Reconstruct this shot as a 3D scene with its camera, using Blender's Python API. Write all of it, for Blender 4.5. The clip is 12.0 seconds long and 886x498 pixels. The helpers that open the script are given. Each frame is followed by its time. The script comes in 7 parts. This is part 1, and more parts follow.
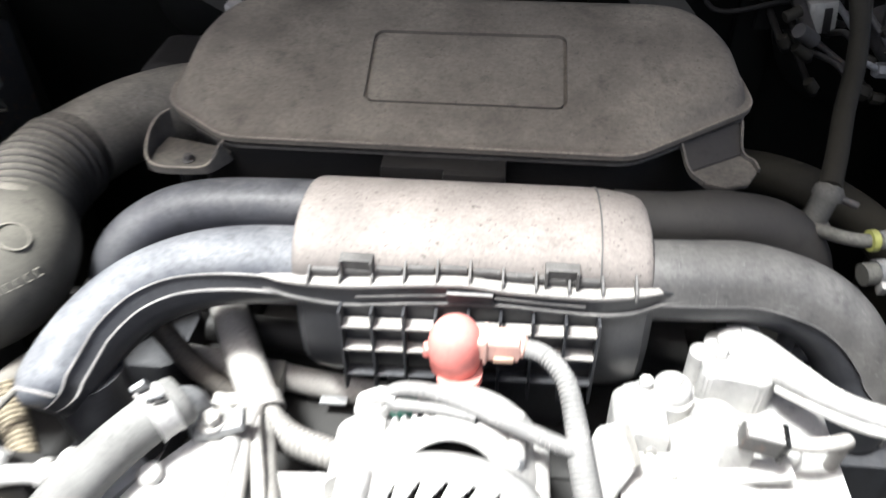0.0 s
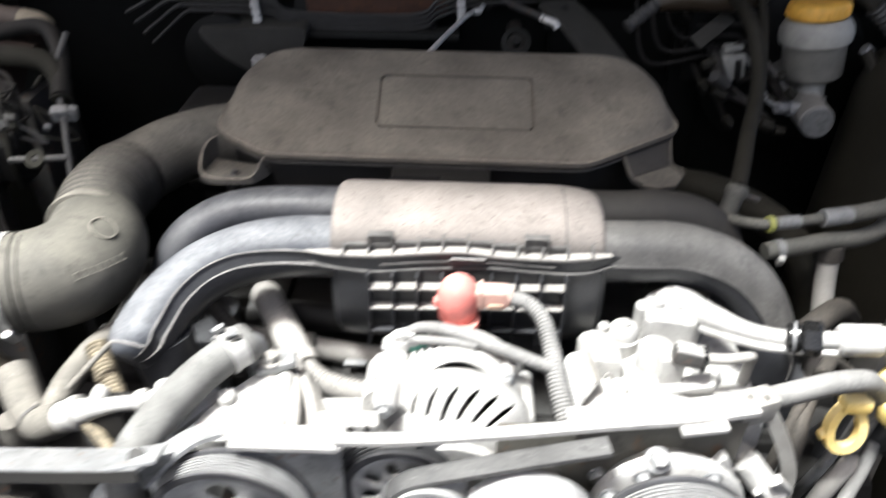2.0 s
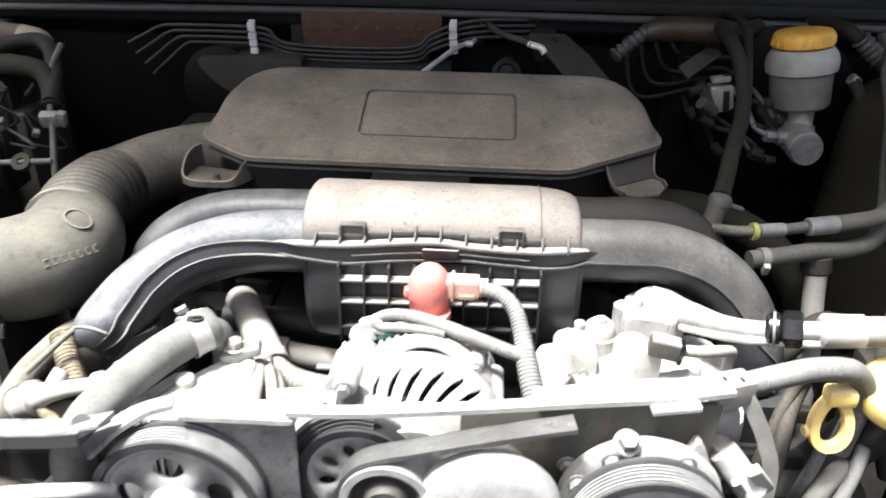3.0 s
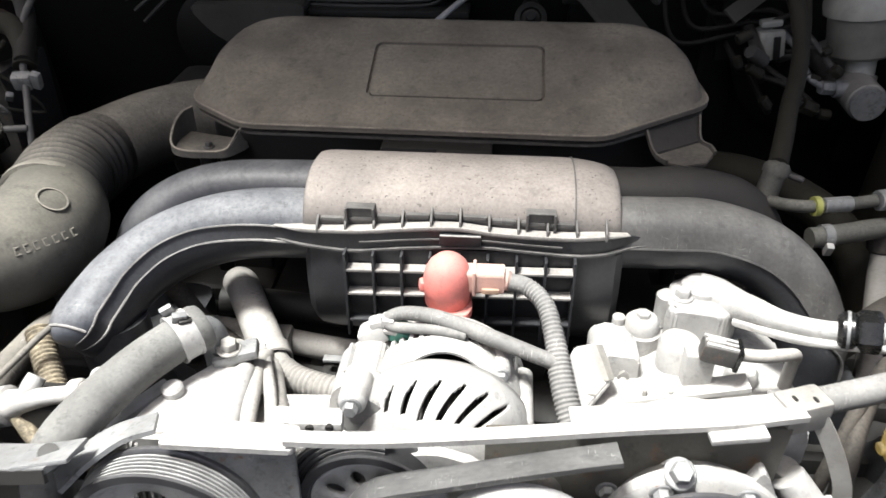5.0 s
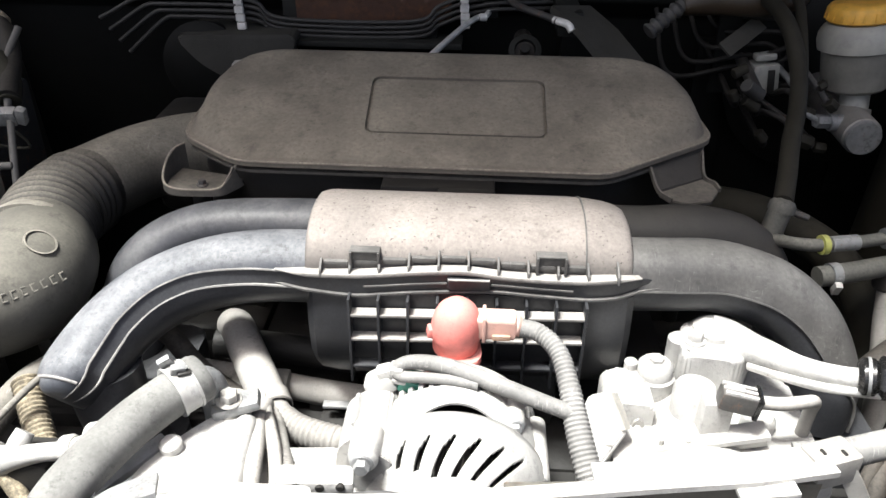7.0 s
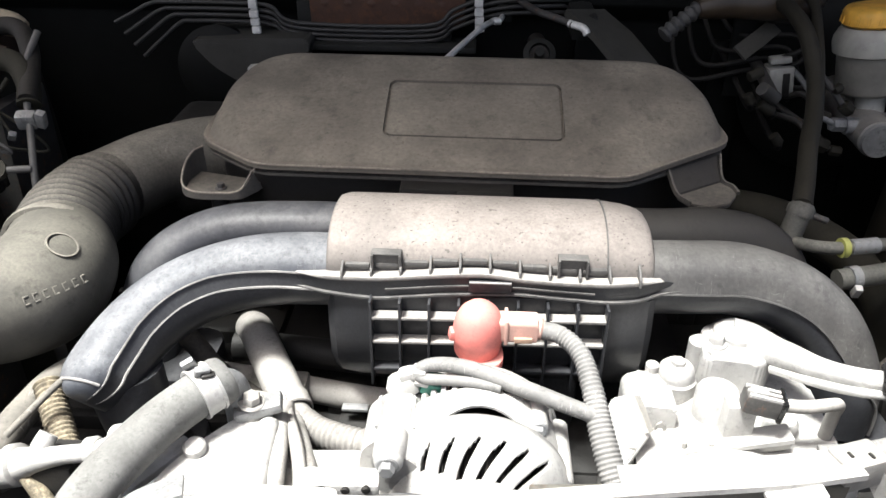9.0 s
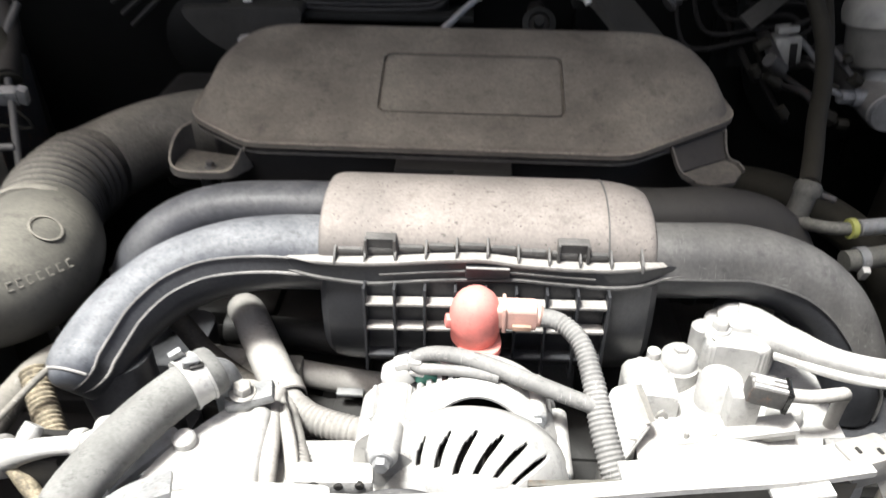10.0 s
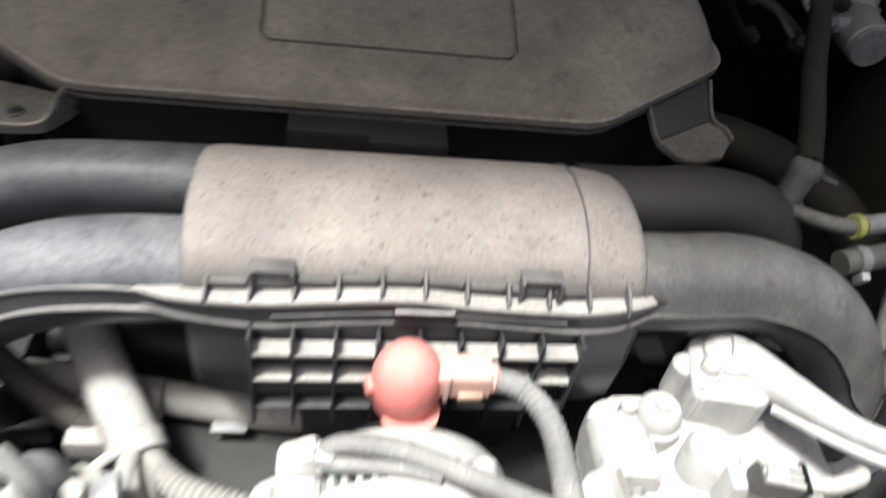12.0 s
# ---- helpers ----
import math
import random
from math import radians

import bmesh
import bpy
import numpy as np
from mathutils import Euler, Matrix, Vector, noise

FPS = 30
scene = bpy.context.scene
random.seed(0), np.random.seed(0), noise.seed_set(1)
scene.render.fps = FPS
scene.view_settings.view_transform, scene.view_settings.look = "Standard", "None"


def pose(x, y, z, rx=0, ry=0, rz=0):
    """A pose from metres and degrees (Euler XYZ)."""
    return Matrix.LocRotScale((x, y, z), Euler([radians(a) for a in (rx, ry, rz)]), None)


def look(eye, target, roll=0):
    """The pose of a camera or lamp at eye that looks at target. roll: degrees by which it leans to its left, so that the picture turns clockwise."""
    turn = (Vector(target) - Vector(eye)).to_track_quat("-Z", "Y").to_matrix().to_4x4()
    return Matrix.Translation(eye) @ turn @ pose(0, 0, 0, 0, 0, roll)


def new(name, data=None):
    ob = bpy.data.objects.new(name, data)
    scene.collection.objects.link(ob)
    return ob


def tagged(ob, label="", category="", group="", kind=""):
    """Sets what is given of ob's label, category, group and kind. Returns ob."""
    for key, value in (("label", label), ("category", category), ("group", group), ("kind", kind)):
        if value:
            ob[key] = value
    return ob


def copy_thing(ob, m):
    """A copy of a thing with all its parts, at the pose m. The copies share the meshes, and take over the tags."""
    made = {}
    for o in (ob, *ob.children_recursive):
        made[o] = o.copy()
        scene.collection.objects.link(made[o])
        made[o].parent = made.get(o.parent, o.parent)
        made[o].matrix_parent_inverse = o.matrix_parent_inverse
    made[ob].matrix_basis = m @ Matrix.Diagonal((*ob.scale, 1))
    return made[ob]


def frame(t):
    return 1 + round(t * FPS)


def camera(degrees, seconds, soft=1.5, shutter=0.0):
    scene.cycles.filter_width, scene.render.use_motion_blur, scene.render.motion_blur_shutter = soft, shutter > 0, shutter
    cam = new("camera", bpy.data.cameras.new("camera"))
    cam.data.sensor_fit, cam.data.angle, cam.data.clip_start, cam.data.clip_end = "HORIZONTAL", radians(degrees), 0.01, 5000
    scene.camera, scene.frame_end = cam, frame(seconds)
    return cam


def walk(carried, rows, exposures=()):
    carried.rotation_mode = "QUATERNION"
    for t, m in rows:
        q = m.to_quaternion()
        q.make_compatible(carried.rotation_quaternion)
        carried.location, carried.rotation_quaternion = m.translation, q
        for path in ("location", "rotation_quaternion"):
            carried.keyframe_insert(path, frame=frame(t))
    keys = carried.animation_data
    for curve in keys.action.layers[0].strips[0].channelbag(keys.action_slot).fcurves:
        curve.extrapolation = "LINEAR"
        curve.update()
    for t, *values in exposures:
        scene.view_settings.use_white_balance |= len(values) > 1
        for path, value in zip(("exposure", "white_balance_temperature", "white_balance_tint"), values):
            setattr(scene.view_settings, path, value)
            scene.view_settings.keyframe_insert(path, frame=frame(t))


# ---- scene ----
# ---------------------------------------------------------------- camera
cam = camera(58.9, 12.0, soft=1.5, shutter=0.9)
PATH = [
    (0, (0.043, 0.027, 1.199), (-0.101, 1.572, -0.063), -0.4),
    (0.5, (0.017, -0.055, 1.224), (-0.148, 1.509, -0.013), -1.5),
    (1, (-0.055, -0.132, 1.242), (-0.122, 1.49, 0.074), 1.1),
    (1.5, (-0.037, -0.156, 1.259), (-0.063, 1.455, 0.075), 2.2),
    (2, (0.021, -0.153, 1.234), (-0.032, 1.512, 0.126), 0.7),
    (2.5, (0.072, -0.151, 1.181), (0.028, 1.631, 0.273), 2.4),
    (3, (0.06, -0.184, 1.157), (-0.039, 1.592, 0.243), 1.0),
    (3.5, (0.032, -0.204, 1.165), (-0.034, 1.575, 0.254), 0.8),
    (3.7, (0.025, -0.213, 1.165), (-0.015, 1.571, 0.263), 1.0),
    (5.3, (0.054, -0.08, 1.151), (-0.088, 1.601, 0.077), -0.1),
    (5.5, (0.042, -0.083, 1.156), (-0.077, 1.63, 0.131), 0.4),
    (6, (0.025, -0.08, 1.16), (-0.056, 1.65, 0.159), 0.4),
    (6.5, (0.024, -0.073, 1.157), (-0.033, 1.651, 0.144), 1.0),
    (7, (0.026, -0.07, 1.158), (-0.046, 1.652, 0.144), 0.8),
    (7.5, (0.022, -0.073, 1.158), (-0.047, 1.659, 0.16), 0.8),
    (9.5, (0.013, -0.07, 1.157), (-0.072, 1.651, 0.143), 0.6),
    (10, (0.014, -0.048, 1.16), (-0.062, 1.631, 0.077), 0.6),
    (10.5, (0.016, 0.008, 1.17), (-0.007, 1.599, -0.042), 1.1),
    (11, (0.02, 0.031, 1.168), (0.009, 1.627, -0.038), 1.0),
    (11.5, (0.007, 0.061, 1.152), (0.044, 1.58, -0.149), 3.0),
    (12, (-0.019, 0.15, 1.151), (0.241, 1.56, -0.243), 10.0),
]
walk(cam, [(t, look(eye, target, roll)) for t, eye, target, roll in PATH],
     exposures=[(0.0, 2.15, 6020, 7), (0.5, 1.57, 6020, 7), (1.0, 1.69, 6020, 7), (1.5, 1.7, 6070, 7), (2.0, 1.95, 6120, 7), (2.5, 2.27, 6220, 7), (3.5, 2.06, 6220, 7), (5.5, 1.60, 6220, 7), (6.0, 1.85, 6220, 7), (9.5, 1.94, 6220, 7), (10.5, 1.71, 6220, 7), (11.0, 1.8, 6170, 7), (11.5, 1.85, 6200, 7), (12.0, 1.56, 6220, 7)])

# ---------------------------------------------------------------- light
SUN_FROM = Vector((-0.30, -0.18, 1.0))
world = bpy.data.worlds.new("world")
scene.world = world
world.use_nodes = True
sky = world.node_tree.nodes.new("ShaderNodeTexSky")
sky.sky_type = "NISHITA"
sky.sun_disc = False
sky.sun_elevation = math.asin(SUN_FROM.normalized().z)
sky.air_density, sky.dust_density, sky.ozone_density = 0.5, 8.0, 0.0
sky.sun_rotation = math.atan2(SUN_FROM.x, SUN_FROM.y)
background = world.node_tree.nodes["Background"]
background.inputs["Strength"].default_value = 0.070
world.node_tree.links.new(sky.outputs["Color"], background.inputs["Color"])
lamp = bpy.data.lights.new("sun", "SUN")
lamp.energy = 3.5
lamp.angle = radians(12)
lamp.color = (1.0, 0.965, 0.91)
sun = new("sun", lamp)
sun.matrix_world = look(SUN_FROM * 5, (0, 0, 0))

# ---------------------------------------------------------------- materials
def mat(name, base, rough=0.6, metal=0.0, dust=0.0, tint=(0.30, 0.265, 0.215), vary=0.25, bump=0.15, blotch=28.0,
        grain=420.0, pits=0.0, coat=0.0, streak=None, rust=0.0, patch=0.35, speckle=0.45, gloss=0.5, dusty_rough=0.92, lie=(-0.35, 0.85, 0.25), grime=0.3, scuff=0.0):
    """A worn surface: a base colour that varies at two scales, settled dust on what faces up, dark pits, fine relief."""
    m = bpy.data.materials.new(name)
    m.use_nodes = True
    t = m.node_tree
    n, l = t.nodes, t.links
    b = n["Principled BSDF"]
    co = n.new("ShaderNodeTexCoord")
    src = co.outputs["Object"]
    if streak:
        mp = n.new("ShaderNodeMapping")
        mp.inputs["Scale"].default_value = streak
        l.new(src, mp.inputs["Vector"])
        src = mp.outputs["Vector"]

    def noise_tex(scale, detail=4.0, rg=0.6):
        x = n.new("ShaderNodeTexNoise")
        x.inputs["Scale"].default_value, x.inputs["Detail"].default_value, x.inputs["Roughness"].default_value = scale, detail, rg
        l.new(src, x.inputs["Vector"])
        return x.outputs["Fac"]

    def ramp(value, lo, hi, a=0.0, z=1.0):
        x = n.new("ShaderNodeMapRange")
        x.inputs["From Min"].default_value, x.inputs["From Max"].default_value = lo, hi
        x.inputs["To Min"].default_value, x.inputs["To Max"].default_value = a, z
        l.new(value, x.inputs["Value"])
        return x.outputs["Result"]

    def math_node(op, a, c):
        x = n.new("ShaderNodeMath")
        x.operation = op
        for k, v in enumerate((a, c)):
            if isinstance(v, float):
                x.inputs[k].default_value = v
            else:
                l.new(v, x.inputs[k])
        return x.outputs[0]

    def mix(fac, a, c):
        x = n.new("ShaderNodeMix")
        x.data_type = "RGBA"
        for key, v in ((0, fac), (6, a), (7, c)):
            if isinstance(v, tuple):
                x.inputs[key].default_value = (*v, 1.0)
            elif isinstance(v, float):
                x.inputs[key].default_value = v
            else:
                l.new(v, x.inputs[key])
        return x.outputs[2]

    big, fine = noise_tex(blotch), noise_tex(grain, 3.0)
    dark = tuple(c * (1 - vary) for c in base)
    light = tuple(min(1.0, c * (1 + vary)) for c in base)
    colour = mix(ramp(big, 0.3, 0.7), dark, light)
    if rust:
        spot = noise_tex(blotch * 2.3, 6.0, 0.7)
        colour = mix(ramp(spot, 0.62 - rust * 0.2, 0.72, 0.0, 0.85), colour, (0.16, 0.07, 0.03))
    roughness = rough
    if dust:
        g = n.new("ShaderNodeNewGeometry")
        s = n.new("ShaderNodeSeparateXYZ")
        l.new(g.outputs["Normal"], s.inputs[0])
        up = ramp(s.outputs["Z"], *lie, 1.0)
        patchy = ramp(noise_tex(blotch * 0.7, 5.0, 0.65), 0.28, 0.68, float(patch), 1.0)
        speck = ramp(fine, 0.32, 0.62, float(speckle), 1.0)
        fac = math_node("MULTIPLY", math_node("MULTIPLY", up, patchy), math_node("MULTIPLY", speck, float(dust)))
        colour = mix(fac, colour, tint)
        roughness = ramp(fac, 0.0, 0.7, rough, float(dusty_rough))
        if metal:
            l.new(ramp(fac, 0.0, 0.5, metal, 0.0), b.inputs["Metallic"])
    elif metal:
        b.inputs["Metallic"].default_value = metal
    if grime:
        stain = noise_tex(blotch * 2.7, 7.0, 0.72)
        colour = mix(ramp(stain, 0.54, 0.68, 0.0, float(grime)), colour, tuple(c * 0.4 for c in base))
    if scuff:
        # fine pale scratches that run across each other
        for k, way in enumerate(((1.0, 0.12, 0.12), (0.15, 1.0, 0.2))):
            mp = n.new("ShaderNodeMapping")
            mp.inputs["Scale"].default_value = way
            mp.inputs["Rotation"].default_value = (0.3 * k, 0.2, 0.7 + k)
            l.new(co.outputs["Object"], mp.inputs["Vector"])
            x = n.new("ShaderNodeTexNoise")
            x.inputs["Scale"].default_value, x.inputs["Detail"].default_value = 900.0, 3.0
            l.new(mp.outputs["Vector"], x.inputs["Vector"])
            where = math_node("MULTIPLY", ramp(x.outputs["Fac"], 0.62, 0.74), ramp(noise_tex(blotch * 1.3, 3.0), 0.48, 0.62, 0.0, float(scuff)))
            colour = mix(where, colour, (0.55, 0.54, 0.52))
    if pits:
        p = noise_tex(330.0, 2.0, 0.5)
        place = ramp(noise_tex(24.0, 3.0), 0.42, 0.62, 0.3, float(pits))
        colour = mix(math_node("MULTIPLY", ramp(p, 0.655, 0.70), place), colour, tuple(c * 0.35 for c in base))
    l.new(colour, b.inputs["Base Color"])
    if isinstance(roughness, float):
        r = ramp(fine, 0.2, 0.8, max(0.02, rough - 0.08), min(1.0, rough + 0.08))
        l.new(r, b.inputs["Roughness"])
    else:
        l.new(roughness, b.inputs["Roughness"])
    b.inputs["Specular IOR Level"].default_value = gloss
    if coat:
        b.inputs["Coat Weight"].default_value = coat
        b.inputs["Coat Roughness"].default_value = 0.32
    if bump:
        x = n.new("ShaderNodeBump")
        x.inputs["Strength"].default_value = bump
        x.inputs["Distance"].default_value = 0.0012
        l.new(math_node("ADD", fine, big), x.inputs["Height"])
        l.new(x.outputs["Normal"], b.inputs["Normal"])
    return m


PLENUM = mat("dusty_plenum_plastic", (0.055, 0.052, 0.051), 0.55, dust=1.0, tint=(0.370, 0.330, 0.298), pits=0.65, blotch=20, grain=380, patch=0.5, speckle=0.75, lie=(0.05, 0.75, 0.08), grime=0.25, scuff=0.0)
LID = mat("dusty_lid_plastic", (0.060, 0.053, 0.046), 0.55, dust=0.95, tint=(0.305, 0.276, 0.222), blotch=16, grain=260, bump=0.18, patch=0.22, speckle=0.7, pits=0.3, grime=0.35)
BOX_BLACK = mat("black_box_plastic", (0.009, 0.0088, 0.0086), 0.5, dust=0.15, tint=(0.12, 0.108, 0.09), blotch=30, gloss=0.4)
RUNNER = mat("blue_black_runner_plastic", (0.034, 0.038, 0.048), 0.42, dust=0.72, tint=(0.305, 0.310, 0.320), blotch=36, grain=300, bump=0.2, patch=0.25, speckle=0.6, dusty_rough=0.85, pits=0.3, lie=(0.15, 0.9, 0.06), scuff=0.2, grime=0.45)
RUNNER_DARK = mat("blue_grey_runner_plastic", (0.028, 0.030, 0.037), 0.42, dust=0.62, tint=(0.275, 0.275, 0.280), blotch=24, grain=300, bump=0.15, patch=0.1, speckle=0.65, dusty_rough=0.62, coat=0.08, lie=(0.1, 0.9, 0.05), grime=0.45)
EAR = mat("dusted_ear_plastic", (0.045, 0.043, 0.040), 0.6, dust=0.75, tint=(0.215, 0.196, 0.163), blotch=50, grain=230, patch=0.4)
BROWN_HOSE = mat("brown_glossy_hose", (0.036, 0.026, 0.017), 0.30, dust=0.25, tint=(0.085, 0.068, 0.048), blotch=30)
OLIVE_DARK = mat("dark_olive_tape", (0.022, 0.021, 0.016), 0.7, dust=0.5, tint=(0.05, 0.048, 0.037), blotch=35, gloss=0.25)
OLIVE = mat("olive_dusted_rubber", (0.018, 0.017, 0.013), 0.65, dust=0.6, tint=(0.042, 0.038, 0.028), blotch=35, patch=0.3, gloss=0.3)
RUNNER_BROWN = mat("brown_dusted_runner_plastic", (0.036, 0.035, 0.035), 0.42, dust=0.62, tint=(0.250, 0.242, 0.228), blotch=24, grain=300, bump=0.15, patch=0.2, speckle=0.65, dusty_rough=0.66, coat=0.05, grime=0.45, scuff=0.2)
# the runner plastic again, with the rear right corner's shade put into the colour
RUNNER_SHADE = mat("shaded_brown_runner_plastic", (0.022, 0.021, 0.020), 0.5, dust=0.6, tint=(0.078, 0.073, 0.063), blotch=26, grain=300, bump=0.15, patch=0.2, speckle=0.65)
RUNNER_LOW = mat("black_manifold_plastic", (0.013, 0.014, 0.017), 0.36, dust=0.22, tint=(0.20, 0.20, 0.205), blotch=25)
FLOW_GREY = mat("blue_grey_sensor_plastic", (0.085, 0.090, 0.105), 0.45, dust=0.6, tint=(0.22, 0.222, 0.235), blotch=30, patch=0.2)
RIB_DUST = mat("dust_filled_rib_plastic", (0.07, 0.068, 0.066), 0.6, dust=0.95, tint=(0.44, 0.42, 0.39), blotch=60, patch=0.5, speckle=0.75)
RUBBER = mat("dusty_black_rubber", (0.017, 0.0165, 0.016), 0.66, dust=0.45, tint=(0.19, 0.165, 0.135), blotch=35, gloss=0.35)
HOSE = mat("brown_dusted_hose_rubber", (0.03, 0.029, 0.027), 0.55, dust=0.8, tint=(0.390, 0.366, 0.305), blotch=30, patch=0.2, speckle=0.7, lie=(-0.2, 0.8, 0.2), scuff=0.25)
HOSE_GREY = mat("grey_dusted_rubber", (0.075, 0.075, 0.074), 0.6, dust=0.8, tint=(0.31, 0.305, 0.29), blotch=34, patch=0.25, speckle=0.7, scuff=0.5, grime=0.5)
BACK_LINE = mat("grey_coated_line_steel", (0.040, 0.039, 0.037), 0.4, dust=0.6, tint=(0.080, 0.075, 0.066), blotch=40, gloss=0.5)
BRIGHT_ROD = mat("bright_zinc_rod", (0.72, 0.72, 0.70), 0.35, 0.25, dust=0.15, blotch=60)
DUCT = mat("grey_dusty_duct_plastic", (0.05, 0.049, 0.044), 0.6, dust=0.6, tint=(0.10, 0.095, 0.080), blotch=18, gloss=0.3)
BACK_RUBBER = mat("old_black_rubber", (0.012, 0.0118, 0.0115), 0.7, dust=0.3, tint=(0.10, 0.09, 0.075), blotch=30, gloss=0.25)
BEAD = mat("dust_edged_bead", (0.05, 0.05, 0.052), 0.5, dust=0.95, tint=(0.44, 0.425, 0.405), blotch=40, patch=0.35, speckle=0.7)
BEAD_DIM = mat("dull_bead", (0.045, 0.045, 0.046), 0.5, dust=0.7, tint=(0.26, 0.25, 0.235), blotch=40, patch=0.1, speckle=0.7)
RING_YELLOW = mat("greenish_yellow_ring", (0.30, 0.31, 0.07), 0.5, dust=0.3, tint=(0.4, 0.38, 0.28), blotch=60)
BELLOWS = mat("dusty_bellows_rubber", (0.026, 0.025, 0.023), 0.55, dust=0.85, tint=(0.275, 0.256, 0.215), blotch=35, patch=0.5, lie=(0.25, 0.95, 0.0))
FUSE_GREY = mat("shaded_grey_case_plastic", (0.055, 0.054, 0.052), 0.5, dust=0.5, tint=(0.15, 0.145, 0.14), blotch=40, patch=0.1, speckle=0.3)
COOLANT_PIPE = mat("olive_dusted_thick_hose", (0.018, 0.0175, 0.014), 0.6, dust=0.6, tint=(0.050, 0.046, 0.033), blotch=25, gloss=0.2)
FUEL_HOSE = mat("grey_dusted_fuel_hose", (0.042, 0.042, 0.038), 0.5, dust=0.75, tint=(0.235, 0.230, 0.200), blotch=30, patch=0.3)
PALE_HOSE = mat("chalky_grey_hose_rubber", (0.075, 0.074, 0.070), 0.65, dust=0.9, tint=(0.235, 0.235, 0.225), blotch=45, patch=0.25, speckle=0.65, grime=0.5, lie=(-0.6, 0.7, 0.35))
BACKING = mat("grimy_backing_steel", (0.085, 0.082, 0.072), 0.5, 0.2, dust=0.4, tint=(0.20, 0.19, 0.16), blotch=22, rust=0.2, grime=0.6)
GREY_COVER = mat("scuffed_grey_cover", (0.30, 0.30, 0.30), 0.6, 0.2, dust=0.5, tint=(0.36, 0.355, 0.34), blotch=60, grain=700, patch=0.2, speckle=0.4, grime=0.5, bump=0.4)
# pale tone that puts the lid's edge highlight into the colour
LID_EDGE = mat("pale_edge_highlight", (0.09, 0.082, 0.07), 0.6, dust=0.9, tint=(0.42, 0.37, 0.30), blotch=60, patch=0.25)
SLEEVE = mat("black_sleeve_plastic", (0.010, 0.010, 0.010), 0.25, dust=0.0, blotch=40, gloss=0.6)
ELBOW = mat("dust_filmed_elbow_rubber", (0.030, 0.029, 0.026), 0.6, dust=0.8, tint=(0.215, 0.203, 0.170), blotch=24, patch=0.25, speckle=0.7, lie=(-0.2, 0.8, 0.2), grime=0.45)
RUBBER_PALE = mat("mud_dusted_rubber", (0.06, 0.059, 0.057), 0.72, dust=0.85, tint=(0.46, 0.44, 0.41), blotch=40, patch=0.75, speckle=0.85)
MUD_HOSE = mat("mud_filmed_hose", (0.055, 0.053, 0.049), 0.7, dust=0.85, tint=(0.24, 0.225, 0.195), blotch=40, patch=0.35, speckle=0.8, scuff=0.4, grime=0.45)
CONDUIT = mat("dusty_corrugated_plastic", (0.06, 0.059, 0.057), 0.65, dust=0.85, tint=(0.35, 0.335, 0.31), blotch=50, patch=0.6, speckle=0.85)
ALLOY = mat("dusty_cast_aluminium", (0.42, 0.42, 0.415), 0.5, 0.55, dust=0.7, tint=(0.42, 0.40, 0.36), blotch=40, bump=0.35, grain=600, grime=0.5, scuff=0.3)
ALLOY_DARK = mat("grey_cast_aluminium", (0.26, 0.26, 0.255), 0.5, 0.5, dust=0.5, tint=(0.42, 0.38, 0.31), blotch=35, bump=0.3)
STEEL = mat("worn_zinc_steel", (0.55, 0.55, 0.54), 0.4, 0.8, dust=0.45, tint=(0.5, 0.47, 0.42), blotch=45, rust=0.1)
STEEL_DARK = mat("black_painted_steel", (0.03, 0.03, 0.031), 0.42, 0.0, dust=0.3, tint=(0.28, 0.26, 0.23), blotch=35, rust=0.25)
STEEL_GREY = mat("scuffed_grey_steel", (0.22, 0.228, 0.235), 0.42, 0.45, dust=0.4, tint=(0.36, 0.345, 0.32), blotch=48, rust=0.15, grime=0.75, scuff=0.5)
PULLEY = mat("scuffed_pulley_steel", (0.33, 0.335, 0.335), 0.42, 0.2, dust=0.6, tint=(0.43, 0.425, 0.40), blotch=45, bump=0.2, patch=0.2, grime=0.5, scuff=0.4)
PULLEY_RIM = mat("black_pulley_rim", (0.10, 0.102, 0.11), 0.28, 0.6, dust=0.15, blotch=40, gloss=0.6)
BELT = mat("ribbed_belt_rubber", (0.045, 0.045, 0.046), 0.38, dust=0.5, tint=(0.20, 0.197, 0.19), blotch=45, patch=0.1, streak=(0.4, 1, 1), scuff=0.6, grime=0.5)
# pink tint on upward faces: dust together with glare put into the colour
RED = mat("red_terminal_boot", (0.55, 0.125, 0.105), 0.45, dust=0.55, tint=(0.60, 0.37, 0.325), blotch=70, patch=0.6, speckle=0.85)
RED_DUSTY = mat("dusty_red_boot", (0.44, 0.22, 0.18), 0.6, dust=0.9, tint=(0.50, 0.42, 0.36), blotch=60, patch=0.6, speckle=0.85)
GREEN = mat("green_connector", (0.02, 0.17, 0.12), 0.45, dust=0.3, tint=(0.4, 0.42, 0.38), blotch=70)
# the whitish tint on top puts the sun's bleaching glare into the yellow
YELLOW = mat("yellow_plastic", (0.80, 0.55, 0.10), 0.45, dust=0.8, tint=(0.82, 0.74, 0.50), blotch=50, patch=0.5, speckle=0.85)
CAP_YELLOW = mat("amber_cap_plastic", (0.82, 0.45, 0.06), 0.42, dust=0.15, tint=(0.5, 0.4, 0.25), blotch=40)
CREAM = mat("faded_filler_cap", (0.56, 0.43, 0.14), 0.5, dust=0.35, tint=(0.48, 0.41, 0.25), blotch=40)
TANK = mat("milky_reservoir_plastic", (0.36, 0.36, 0.33), 0.4, dust=0.2, tint=(0.4, 0.37, 0.32), blotch=30)
FLUID = mat("fluid_stained_plastic", (0.175, 0.172, 0.155), 0.4, dust=0.15, blotch=30)
